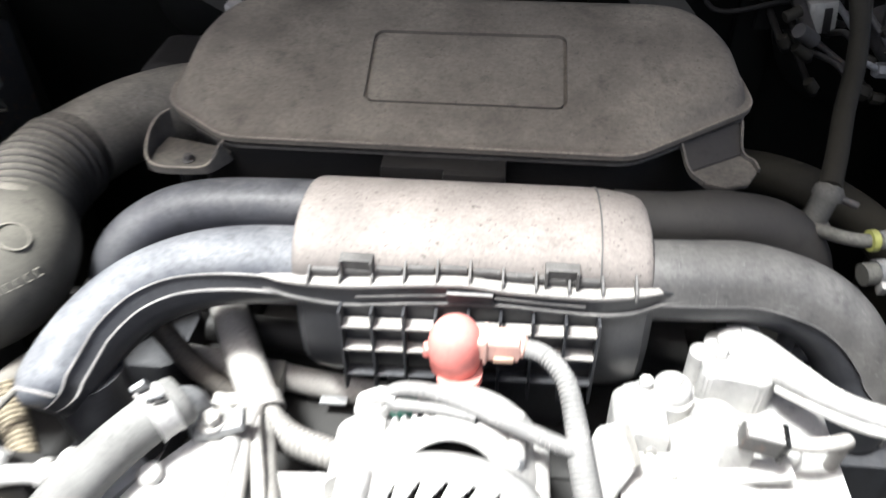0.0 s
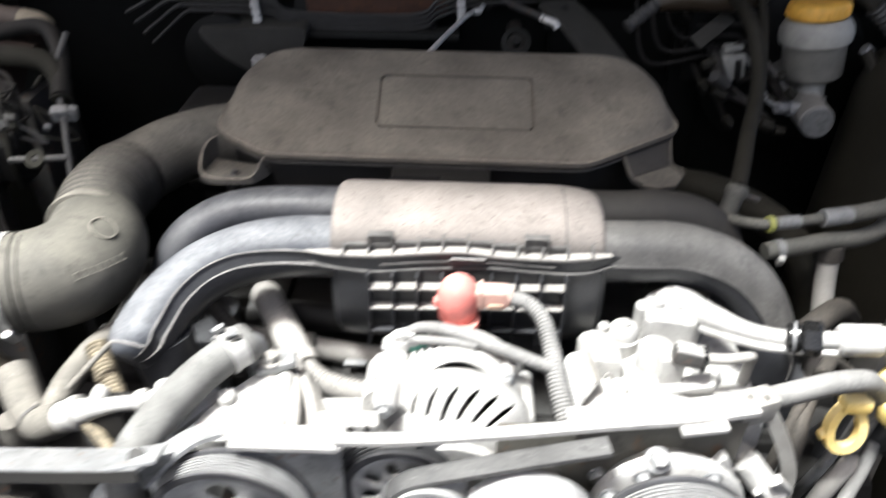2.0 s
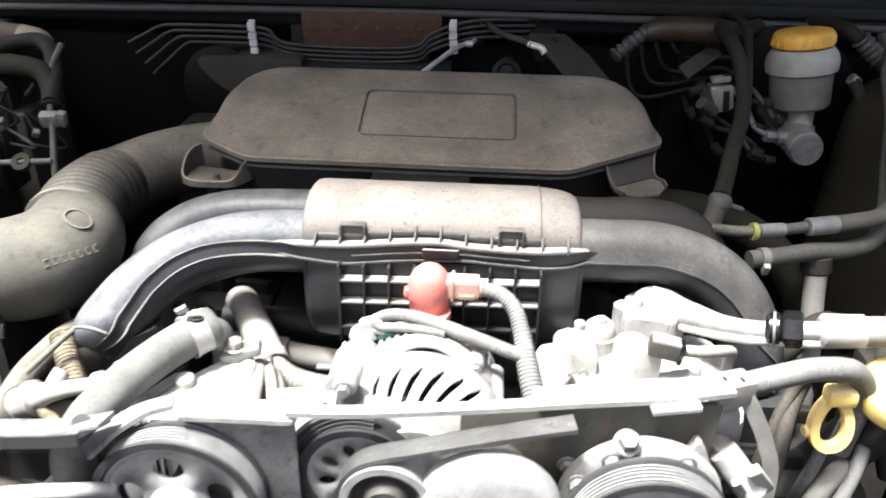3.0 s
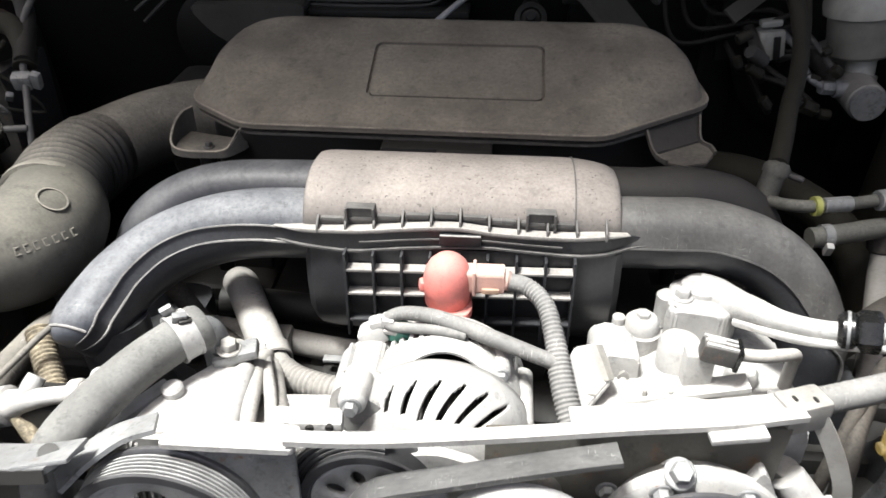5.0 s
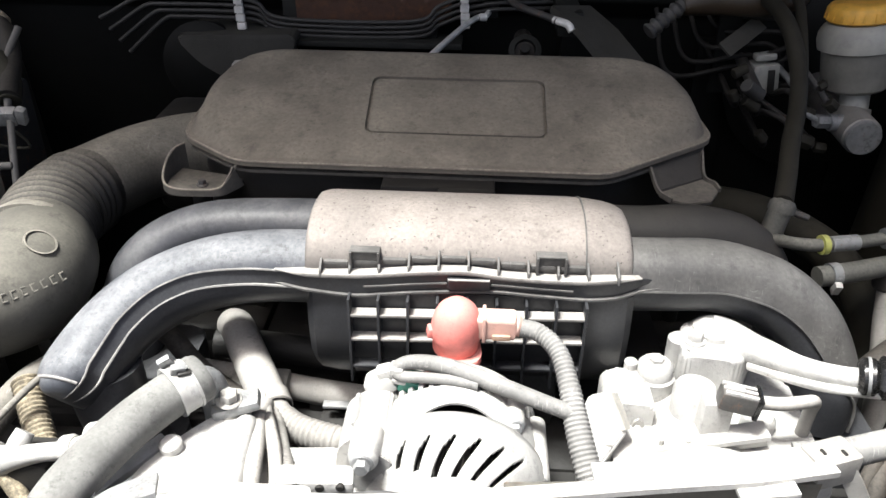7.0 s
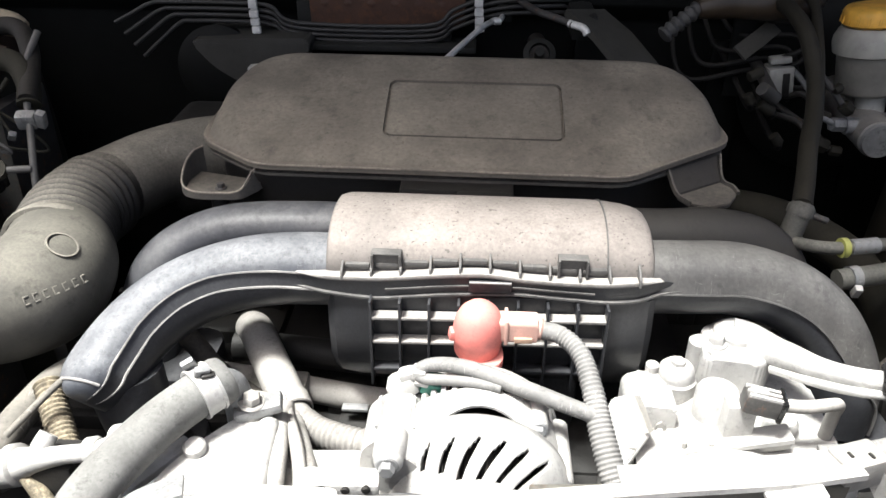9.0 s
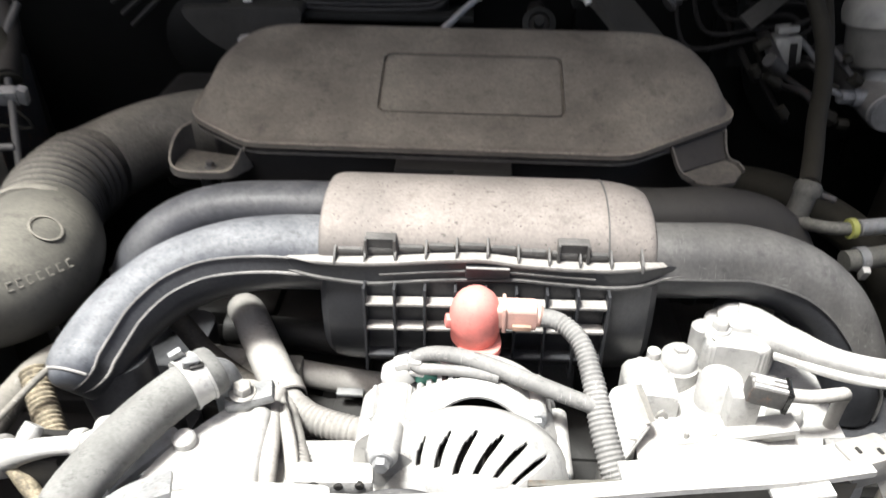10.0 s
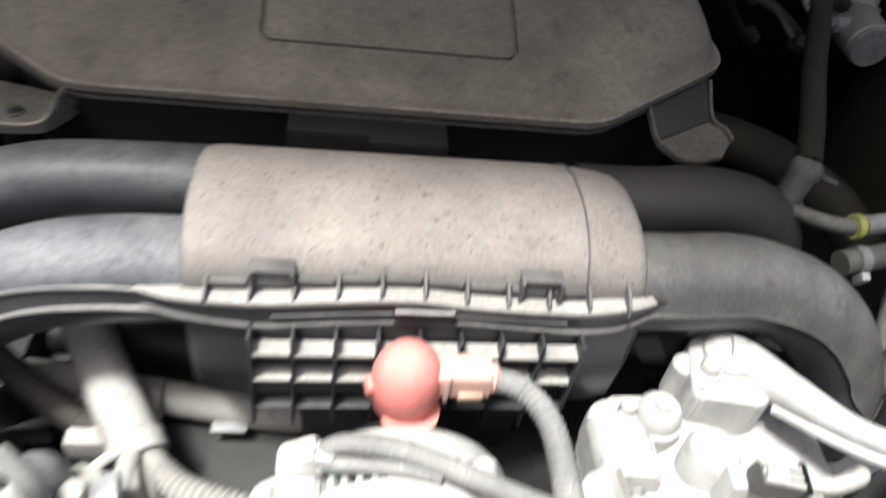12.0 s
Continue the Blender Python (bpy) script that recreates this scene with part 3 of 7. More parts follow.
            f = math.sqrt(max(0.03, 1 - (1 - left / 0.026) ** 2)) if blunt and left < 0.026 else 1.0
            return [(u * f, v * (0.45 + 0.55 * f)) for u, v in section]

        return at

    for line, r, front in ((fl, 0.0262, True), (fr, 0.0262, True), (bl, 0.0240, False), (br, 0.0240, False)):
        # rear right skin is a darkened copy that carries its shade as colour
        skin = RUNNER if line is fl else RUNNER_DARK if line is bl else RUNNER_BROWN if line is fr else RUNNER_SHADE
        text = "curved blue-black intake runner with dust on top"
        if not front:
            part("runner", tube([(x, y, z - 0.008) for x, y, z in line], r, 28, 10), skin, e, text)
            continue
        s = [tuple(q) for q in smooth_line(line, 16)]
        blunt = line is fl
        # the shell leans back more and more as the runner leaves the plenum
        ease = lambda q: 0.35 + 0.65 * min(1.0, max(0.0, (-0.09 - q.x) / 0.10))
        lean = (lambda q: (-0.42 * ease(q), 0.45 * ease(q), 1)) if blunt else (0.15, 0.34, 1)
        # on one side the upper shell ends at the first bead, on the other it reaches down to the second
        hem = -0.001 if blunt else -0.0118
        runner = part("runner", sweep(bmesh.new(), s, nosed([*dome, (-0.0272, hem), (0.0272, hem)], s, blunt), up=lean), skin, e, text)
        part("lower_shell", sweep(bmesh.new(), s, nosed([*keel, (0.0262, hem + 0.0002), (-0.0262, hem + 0.0002)], s, blunt), up=lean), RUNNER_LOW, runner)
        if blunt:
            # the raised lip over the runner's nose
            left, k = 0.0, len(s) - 1
            while left < 0.009:
                left += (Vector(s[k]) - Vector(s[k - 1])).length
                k -= 1
            q, d = Vector(s[k]), (Vector(s[k + 1]) - Vector(s[k - 1])).normalized()
            side = d.cross(Vector(lean(q))).normalized()
            top = side.cross(d)
            f = math.sqrt(1 - (1 - left / 0.026) ** 2)
            ring = [q + side * (0.0272 * f * math.cos(w)) + top * (0.0230 * (0.45 + 0.55 * f) * math.sin(w)) for w in np.linspace(0.1, math.pi - 0.1, 20)]
            part("end_lip", sweep(bmesh.new(), ring, circle(0.0013, 8)), BEAD, runner)
        for dz, w, h in ((-0.0002, 0.0286, 0.0006), (-0.0125, 0.0284, 0.0006)) if blunt else ((-0.0125, 0.0280, 0.0006),):
            part("weld_flange", sweep(bmesh.new(), s, nosed([(-w, dz - h), (w, dz - h), (w, dz + h), (-w, dz + h)], s, blunt), up=lean), BEAD if blunt else BEAD_DIM, runner)
    # the near end of the front runner: a lipped port that drops to the head
    bm = tube([(-0.250, 0.385, 0.775), (-0.247, 0.383, 0.745), (-0.240, 0.388, 0.70), (-0.238, 0.40, 0.66)], 0.028, 24, 8)
    part("port", bm, RUNNER_LOW, e, "black runner port bolted to the head")
    bm = prism(rounded([(-0.215, 0.345), (-0.205, 0.43), (-0.275, 0.44), (-0.29, 0.36)], 0.02), 0.672, 0.69, "z", 0.003)
    part("port_flange", bm, RUNNER_LOW, e)
    for p in ((0.306, 0.437), (-0.27, 0.488), (0.295, 0.54)):
        part("port_flange", prism(rounded([(p[0] - 0.05, p[1] - 0.04), (p[0] + 0.05, p[1] - 0.04), (p[0] + 0.05, p[1] + 0.04), (p[0] - 0.05, p[1] + 0.04)], 0.02), 0.67, 0.712, "z", 0.003), RUNNER_LOW, e)
    # the lower half of the plenum with its grid of stiffening ribs
    low = [(0.412, 0.836), (0.409, 0.80), (0.412, 0.77), (0.43, 0.745), (0.47, 0.735), (0.52, 0.75), (0.53, 0.835)]
    bm = bmesh.new()
    rings = []
    for x, k in ((-0.098, 0.82), (-0.092, 0.93), (-0.078, 0.985), (-0.06, 1.0), (0.112, 1.0), (0.130, 0.985), (0.143, 0.93), (0.149, 0.82)):
        rings.append([bm.verts.new((x, 0.47 + (y - 0.47) * k, 0.80 + (z - 0.80) * (0.6 + 0.4 * k))) for y, z in low])
    for r, t in zip(rings, rings[1:]):
        for i in range(len(r)):
            j = (i + 1) % len(r)
            bm.faces.new((r[i], r[j], t[j], t[i]))
    bm.faces.new(rings[0][::-1])
    bm.faces.new(rings[-1])
    lower = part("lower_plenum", bm, RUNNER_LOW, e, "ribbed black underside of the plenum", smooth=30)
    for k in range(9):
        part("upright_rib", box((0.0020, 0.011, 0.076), (-0.0625 + k * 0.0217, 0.4045, 0.798), 0.0005), RUNNER_LOW, lower)
    for z in (0.8230, 0.8015, 0.776):
        part("level_rib", box((0.1728, 0.010, 0.0024), (0.0243, 0.4045, z), 0.0005, (0, -1.1, 0)), RIB_DUST if z > 0.79 else RUNNER_LOW, lower, "stiffening rib topped with pale dust" if z > 0.79 else "")
    # the wavy flange that joins both halves across the front, with a bead along its foot
    deep = smooth_line([(x, y + 0.002, (z + low) / 2, (z - low) / 2 - 0.0010) for x, y, z, low in rim[:-1]], 6)
    part("joint_flange", sweep(bmesh.new(), deep, lambda k, s: [(-0.011, -deep[k][3]), (0.0, -deep[k][3]), (0.0006, 0.0), (0.0, deep[k][3]), (-0.011, deep[k][3])], up=(0, 0, 1)), RUNNER_LOW, e)
    foot = smooth_line([(x, y + 0.0005, low) for x, y, z, low in rim], 6)
    part("joint_bead", sweep(bmesh.new(), foot, tapered([(-0.011, -0.0008), (0.0012, -0.0008), (0.0012, 0.0008), (-0.011, 0.0008)], 0.318), up=(0, 0, 1)), BEAD_DIM, e)
    for x0b, x1b in ((-0.052, 0.009), (0.041, 0.101)):
        line = [(x, 0.4098, (level(x, 2) + 2 * level(x, 3)) / 3 + 0.0018) for x in np.linspace(x0b, x1b, 12)]
        part("joint_bead", sweep(bmesh.new(), line, [(-0.004, -0.0006), (0.0014, -0.0006), (0.0014, 0.0006), (-0.004, 0.0006)], up=(0, 0, 1)), BEAD_DIM, e)
    tab = part("joint_tab", box((0.031, 0.008, 0.0095), (0.025, 0.4105, 0.8475), 0.001), RUNNER_LOW, e)
    part("tab_edge", box((0.0305, 0.0022, 0.0012), (0.025, 0.4062, 0.8518), 0.0004), BEAD, tab)
    part("stem", box((0.14, 0.09, 0.06), (0.03, 0.47, 0.725), 0.01), RUNNER_LOW, e)
    return e


manifold()


# ---------------------------------------------------------------- air filter box
def bridge(bm, outer, inner):
    """Fills the flat between two loops of vertices."""
    both = [*outer, *inner]
    n, m = len(outer), len(inner)
    edges = [(i, (i + 1) % n) for i in range(n)] + [(n + i, n + (i + 1) % m) for i in range(m)]
    points, _, tris, *_ = delaunay_2d_cdt([Vector((v.co.x, v.co.y)) for v in both], edges, [], 1, 1e-7)
    near = lambda p: min(both, key=lambda v: (v.co.x - p.x) ** 2 + (v.co.y - p.y) ** 2)
    made = [near(p) for p in points]
    hole = set(inner)
    for t in tris:
        corners = [made[i] for i in t]
        if len(set(corners)) == 3 and not all(v in hole for v in corners):
            bm.faces.new(corners)


def air_box():
    e = thing("air_filter_box", (0.0, 0.66, 0.73), "dust-covered black plastic air filter box with a sloping lid", "air filter box")
    plan = [(-0.185, 0.556), (0.143, 0.552), (0.251, 0.632), (0.247, 0.700), (0.205, 0.765), (-0.210, 0.765), (-0.252, 0.695), (-0.250, 0.607)]
    ring_of = lambda d: rounded(inset(plan, d), [0.016, 0.016, 0.018, 0.035, 0.045, 0.045, 0.035, 0.022], 6)
    lip = lambda y: 0.8705 + 0.045 * (y - 0.555)
    top = lambda y: 0.8735 + 0.285 * (y - 0.555) - 3.6 * max(0.0, y - 0.70) ** 2
    bm = bmesh.new()
    rings = []
    for d, f, drop in ((0.004, 0.0, -0.005), (0.0, 0.0, -0.0035), (0.0, 0.0, 0.0), (0.0015, 0.02, 0.0015), (0.0055, 0.05, 0.0018), (0.0070, 0.22, 0.001), (0.0095, 0.5, 0.0), (0.0135, 0.74, 0.0), (0.020, 0.90, 0.0), (0.028, 0.975, 0.0), (0.036, 1.0, 0.0), (0.040, 1.0, 0.0)):
        rings.append([bm.verts.new((x, y, lip(y) + drop + f * (top(y) - lip(y)))) for x, y in ring_of(d)])
    for r, t in zip(rings, rings[1:]):
        for i in range(len(r)):
            j = (i + 1) % len(r)
            bm.faces.new((r[i], r[j], t[j], t[i]))
    # the flat of the lid, with a grooved rectangle let into it
    panel = rounded([(-0.076, 0.5975), (0.092, 0.5965), (0.092, 0.684), (-0.077, 0.684)], 0.010, 5)
    inner = inset(panel, 0.0032)
    a = [bm.verts.new((x, y, top(y))) for x, y in panel]
    b = [bm.verts.new((x, y, top(y) - 0.0035)) for x, y in panel]
    c = [bm.verts.new((x, y, top(y) - 0.0035)) for x, y in inner]
    d = [bm.verts.new((x, y, top(y) - 0.0006)) for x, y in inner]
    for r, t in ((a, b), (b, c), (c, d)):
        for i in range(len(r)):
            j = (i + 1) % len(r)
            bm.faces.new((r[i], r[j], t[j], t[i]))
    bm.faces.new(d)
    bridge(bm, rings[-1], a)
    part("lid", bm, LID, e, "sloping lid with a grooved rectangle, brown with dust", smooth=35)
    # a thin bead round the front of the lid, painted as its highlight
    edge = [(x, y) for x, y in ring_of(0.0008) if y < 0.70]
    first = max(range(len(edge)), key=lambda i: (Vector(edge[i]) - Vector(edge[i - 1])).length)
    edge = edge[first:] + edge[:first]
    part("lid_edge", sweep(bmesh.new(), [(x, y, lip(y) + 0.0008) for x, y in edge], circle(0.0013, 8)), LID_EDGE, e, "pale line along the lid, an edge highlight put into the colour")
    body = ring_of(0.014)
    part("base", prism(body, 0.74, 0.866, "z", 0.004), BOX_BLACK, e)
    part("lip", prism(ring_of(0.003), 0.8600, 0.8625, "z", 0.0008), EAR, e, "dusty rim under the lid")
    # mounting ears: a scoop with a thin tall wall on one side, a stepped pad on the other
    scoop = [(-0.249, 0.596), (-0.2530, 0.574), (-0.2510, 0.556), (-0.240, 0.5465), (-0.220, 0.5455), (-0.200, 0.548), (-0.190, 0.560), (-0.186, 0.580)]
    ear = part("mounting_ear", prism(scoop, 0.8415, 0.8450, "z", 0.0006), EAR, e, "dusty scoop-shaped mounting ear")
    wall = [(-0.247, 0.604, 0.867), (-0.2530, 0.592, 0.866), (-0.2548, 0.574, 0.861), (-0.2528, 0.5565, 0.851), (-0.241, 0.5453, 0.8488), (-0.220, 0.5440, 0.8480), (-0.199, 0.5465, 0.8495), (-0.1895, 0.557, 0.860), (-0.186, 0.563, 0.8665)]
    wall = smooth_line([(x, y, (z + 0.842) / 2, (z - 0.842) / 2) for x, y, z in wall], 5)
    part("wall", sweep(bmesh.new(), [p[:3] for p in wall], lambda k, s: [(-0.0009, -wall[k][3]), (0.0009, -wall[k][3]), (0.0009, wall[k][3]), (-0.0009, wall[k][3])], up=(0, 0, 1)), EAR, ear)
    part("rim", sweep(bmesh.new(), [(x, y, z + h) for x, y, z, h in wall], circle(0.0012, 8)), LID_EDGE, ear, "pale rim")
    part("bolt", bolt((-0.219, 0.560, 0.845), (0, 0, 1), 0.0038, 0.004), STEEL_DARK, ear)
    part("foot", rod((-0.222, 0.562, 0.71), (-0.222, 0.562, 0.842), 0.008), BOX_BLACK, ear)

    def plate(points, thick):
        bm = bmesh.new()
        up, low = [bm.verts.new(p) for p in points], [bm.verts.new((p[0], p[1] + 0.001, p[2] - thick)) for p in points]
        bm.faces.new(up)
        bm.faces.new(low[::-1])
        for i in range(len(points)):
            j = (i + 1) % len(points)
            bm.faces.new((up[i], low[i], low[j], up[j]))
        bmesh.ops.bevel(bm, geom=bm.edges[:], offset=0.0008, segments=2, affect="EDGES")
        return bm

    pad = [(0.192, 0.571, 0.8475), (0.236, 0.595, 0.8510), (0.2435, 0.585, 0.8500), (0.2455, 0.574, 0.8490), (0.2365, 0.560, 0.8460), (0.217, 0.554, 0.8450), (0.2025, 0.5575, 0.8455)]
    ear = part("mounting_ear", plate(pad, 0.005), EAR, e, "dusty stepped mounting ear")
    # the steep plate is darkened by colour in place of its shade
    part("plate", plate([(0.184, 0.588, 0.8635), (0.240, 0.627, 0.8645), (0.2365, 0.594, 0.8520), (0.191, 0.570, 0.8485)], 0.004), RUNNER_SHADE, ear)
    for side in (((0.1845, 0.586, 0.8650), (0.191, 0.570, 0.8500), (0.2010, 0.5570, 0.8470)), ((0.2400, 0.624, 0.8655), (0.2370, 0.595, 0.8535), (0.2445, 0.5845, 0.8515), (0.2465, 0.574, 0.8500))):
        part("rib", sweep(bmesh.new(), smooth_line(list(side), 5), [(-0.001, -0.0022), (0.001, -0.0022), (0.001, 0.0018), (-0.001, 0.0018)], up=(0, 0, 1)), EAR, ear)
    part("foot", rod((0.222, 0.572, 0.71), (0.222, 0.572, 0.842), 0.008), BOX_BLACK, ear)
    bm = box((0.10, 0.03, 0.05), (-0.005, 0.556, 0.835), 0.004)
    box((0.05, 0.02, 0.012), (0.02, 0.545, 0.853), 0.003, bm=bm)
    part("outlet", bm, BOX_BLACK, e)
    part("floor_stay", box((0.18, 0.10, 0.03), (0.0, 0.65, 0.73), 0.004), BOX_BLACK, e)
    return e


air_box()


# ---------------------------------------------------------------- inlet hose
def inlet_hose():
    line = [(-0.225, 0.72, 0.815), (-0.28, 0.705, 0.815), (-0.325, 0.675, 0.812), (-0.357, 0.62, 0.810), (-0.363, 0.56, 0.81), (-0.350, 0.50, 0.809)]
    e = thing("air_inlet_hose", (-0.33, 0.55, 0.78), "thick dusty black rubber inlet hose with a bellows and elbow", "air hose")
    part("hose", tube(line[:4], 0.040, 32, 8), HOSE, e)
    part("bellows", tube([line[3], line[4], line[5]], 0.0410, 40, 10, ripple=(0.0105, 0.0030, 0.012, 0.130, "narrow")), BELLOWS, e, "ribbed rubber bellows")
    bend = [(-0.351, 0.508, 0.81), (-0.340, 0.480, 0.808), (-0.338, 0.448, 0.807), (-0.356, 0.424, 0.807), (-0.392, 0.412, 0.806), (-0.42, 0.407, 0.805)]
    elbow = part("elbow", tube([(*p, r) for p, r in zip(bend, (0.0435, 0.048, 0.0495, 0.0485, 0.0455, 0.045))], 0.047, 36, 8), ELBOW, e, "moulded elbow with a brown dust film")
    part("collar", lathe([(-0.006, 0.043), (-0.004, 0.0455), (0.002, 0.0472), (0.006, 0.0465), (0.007, 0.043), (-0.006, 0.043)], (-0.3495, 0.500, 0.8095), (0.08, -1, -0.02), 40), HOSE, elbow)
    for x, y in ((-0.3715, 0.4170), (-0.3785, 0.4150)):
        part("seam", lathe([(-0.0007, 0.0455), (-0.0007, 0.0474), (0.0007, 0.0474), (0.0007, 0.0455), (-0.0007, 0.0455)], (x, y, 0.8064), (-0.95, -0.24, -0.02), 40), BACK_RUBBER, elbow)
    # raised lettering, kept as plain bars, and a raised ring
    for k in range(7):
        u = k / 6
        p = Vector((-0.3192 + 0.0300 * u - 0.0043 * u * u, 0.3969 + 0.0290 * u + 0.0088 * u * u, 0.8274 - 0.0036 * u * u))
        n = Vector((0.60 + 0.27 * u, -0.69 + 0.40 * u, 0.41)).normalized()
        way = Vector((0.03 - 0.0086 * u, 0.029 + 0.0176 * u, 0)).normalized()
        m = Matrix((way, n.cross(way), n)).transposed().to_4x4()
        tmp = bmesh.new()
        for size, at in (((0.0042, 0.0012, 0.0016), (0, 0.003, 0)), ((0.0042, 0.0012, 0.0016), (0, -0.003, 0)), ((0.0011, 0.0072, 0.0016), (-0.0016, 0, 0))):
            box(size, at, 0.0003, bm=tmp)
        bmesh.ops.transform(tmp, matrix=Matrix.Translation(p) @ m, verts=tmp.verts)
        part("raised_mark", tmp, HOSE, elbow)
    n = Vector((0.56, -0.07, 0.82)).normalized()
    part("raised_ring", lathe([(-0.004, 0.0112), (0.0007, 0.0112), (0.0007, 0.0126), (-0.004, 0.0126), (-0.004, 0.0112)], Vector((-0.3105, 0.4455, 0.8478)), n, 36), HOSE, elbow)
    hose_clamp("hose_clamp", (-0.394, 0.4115, 0.8057), (-0.04, -0.008, -0.001), 0.0458, 0.0145, "bright steel band clamp round the inlet hose", screw=(0.25, -0.75, -0.6))
    return e


inlet_hose()


def flow_meter():
    e = thing("air_flow_meter", (-0.47, 0.40, 0.75), "grey plastic air flow meter housing clamped to the inlet hose", "air flow sensor")
    part("tube", tube([(-0.405, 0.4095, 0.805), (-0.44, 0.402, 0.804), (-0.50, 0.392, 0.802), (-0.56, 0.385, 0.80)], 0.0435, 36, 6), FLOW_GREY, e)
    part("flange", box((0.05, 0.04, 0.012), (-0.452, 0.393, 0.848), 0.003, (0, 0, 10)), FLOW_GREY, e)
    sensor = part("sensor", box((0.032, 0.026, 0.03), (-0.45, 0.391, 0.866), 0.004, (0, 0, 10)), FLOW_GREY, e, "black sensor plug on top")
    part("plug", box((0.028, 0.024, 0.018), (-0.447, 0.372, 0.862), 0.003, (0, 0, 10)), FLOW_GREY, sensor)
    part("lead", tube([(-0.440, 0.372, 0.866), (-0.424, 0.360, 0.862), (-0.420, 0.348, 0.838), (-0.430, 0.338, 0.795), (-0.447, 0.330, 0.745), (-0.462, 0.330, 0.68)], 0.0075, 14), HOSE_GREY, sensor)
    part("stay", box((0.03, 0.03, 0.60), (-0.47, 0.40, 0.47), 0.004), STEEL_DARK, e)
    return e


flow_meter()


# ---------------------------------------------------------------- alternator and belt drive
def alternator():
    c = Vector((0.018, 0.0, 0.752))
    e = thing("alternator", (0.018, 0.31, 0.69), "dusty cast aluminium alternator with curved cooling slots", "alternator")
    f = lambda y: (c.x, y, c.z)
    on_rim = lambda r, ang, y: (c.x + r * math.cos(radians(ang)), y, c.z + r * math.sin(radians(ang)))
    part("rear_housing", lathe([(0, 0.0), (0, 0.044), (0.006, 0.056), (0.012, 0.0600), (0.022, 0.0605), (0.022, 0.0)], f(0.374), (0, -1, 0), 64), ALLOY, e)
    part("stator", lathe([(0, 0.0), (0, 0.042), (0.040, 0.042), (0.040, 0.0)], f(0.350), (0, -1, 0), 48), BOX_BLACK, e, "dark stator windings inside the housing")
    # vent fins between the band and the rear housing
    for k in range(17):
        ang = 30 + k * 7.5
        part("fin", box((0.0036, 0.0170, 0.0075), on_rim(0.0567, ang, 0.3445), 0.0008, (0, 90 - ang, 0)), ALLOY, e)
    # added black ring below the fins, so that their gaps look shaded
    part("gap_shade_ring", lathe([(0, 0.046), (0, 0.0535), (0.014, 0.0535), (0.014, 0.046), (0, 0.046)], f(0.3515), (0, -1, 0), 48), BOX_BLACK, e, "black ring for the shade in the gaps between the fins")
    # the band that bridges both housings, open in a crescent at the top
    bm = bmesh.new()
    arc = np.linspace(0, 358, 180)
    gap = lambda a: 0.303 + (0.017 * math.sin(math.pi * (a - 56) / 60) ** 0.7 if 56 < a < 116 else 0.0)
    rings = [[bm.verts.new(on_rim(r, a, y)) for r, y in ((0.0588, gap(a)), (0.0605, gap(a)), (0.0622, (gap(a) + 0.336) / 2), (0.0605, 0.337), (0.0588, 0.337))] for a in arc]
    for p, q in zip(rings, rings[1:] + rings[:1]):
        for i in range(5):
            bm.faces.new((p[i], p[(i + 1) % 5], q[(i + 1) % 5], q[i]))
    part("band", bm, ALLOY, e)
    # the front bell: a rounded drum whose shoulder is cut by curved slots
    prof = [(0.0, 0.0640), (0.008, 0.0655), (0.016, 0.0652), (0.020, 0.0645), (0.0235, 0.0635), (0.027, 0.0618), (0.0305, 0.0596), (0.034, 0.0566), (0.0375, 0.0528), (0.041, 0.0480), (0.045, 0.0415), (0.0475, 0.0330), (0.0485, 0.026)]
    bm = bmesh.new()
    seg = 300
    rings = []
    for a, r in prof:
        twist = 15.0 * max(0.0, (a - 0.018) / 0.025) ** 1.5
        rings.append([bm.verts.new(on_rim(r, i * 360 / seg + twist, 0.308 - a)) for i in range(seg)])
    for k, (r, t) in enumerate(zip(rings, rings[1:])):
        for i in range(seg):
            j = (i + 1) % seg
            ang = (i + 0.5) / seg * 360
            if 34 < ang < 131 and k < (7 if ang > 112 else 8 if ang > 98 else 9) and i % 12 in ((0, 1) if k == 3 else (0, 1, 2) if k == 4 else (0, 1, 2, 3)) and 3 <= k <= 8:
                continue
            bm.faces.new((r[i], r[j], t[j], t[i]))
    bm.faces.new(rings[-1])
    bell = part("front_housing", bm, ALLOY, e, "front bell with curved slots", smooth=50)
    solid = bell.modifiers.new("thickness", "SOLIDIFY")
    solid.thickness, solid.offset = 0.0035, -1
    for k in range(14):
        ang = 30 + k * 7.2
        part("coil", rod(on_rim(0.050, ang, 0.298), on_rim(0.043, ang + 5, 0.272), 0.0015, 8), BOX_BLACK, e, "dark winding seen through the slots")
    part("rotor", lathe([(0, 0.0), (0, 0.040), (0.034, 0.036), (0.034, 0.0)], f(0.306), (0, -1, 0), 32), STEEL_DARK, e)
    # clamping lugs with through bolts, a stepped shoulder and the adjusting ear
    for ang, y0, y1, r in ((20, 0.292, 0.348, 0.0075), (47, 0.318, 0.356, 0.0065), (158, 0.300, 0.352, 0.0075)):
        lug = part("lug", rod(on_rim(0.0605, ang, y0), on_rim(0.0605, ang, y1), r, 18, 0.002), ALLOY, e)
        part("lug_bolt", bolt(on_rim(0.0605, ang, y0), (0, -1, 0), 0.0042, 0.004), STEEL_GREY, lug)
    part("shoulder", prism(rounded([(-0.060, 0.760), (-0.030, 0.755), (-0.022, 0.800), (-0.040, 0.800), (-0.057, 0.786)], 0.008), 0.302, 0.346, "y", 0.004, seg=3), ALLOY, e)
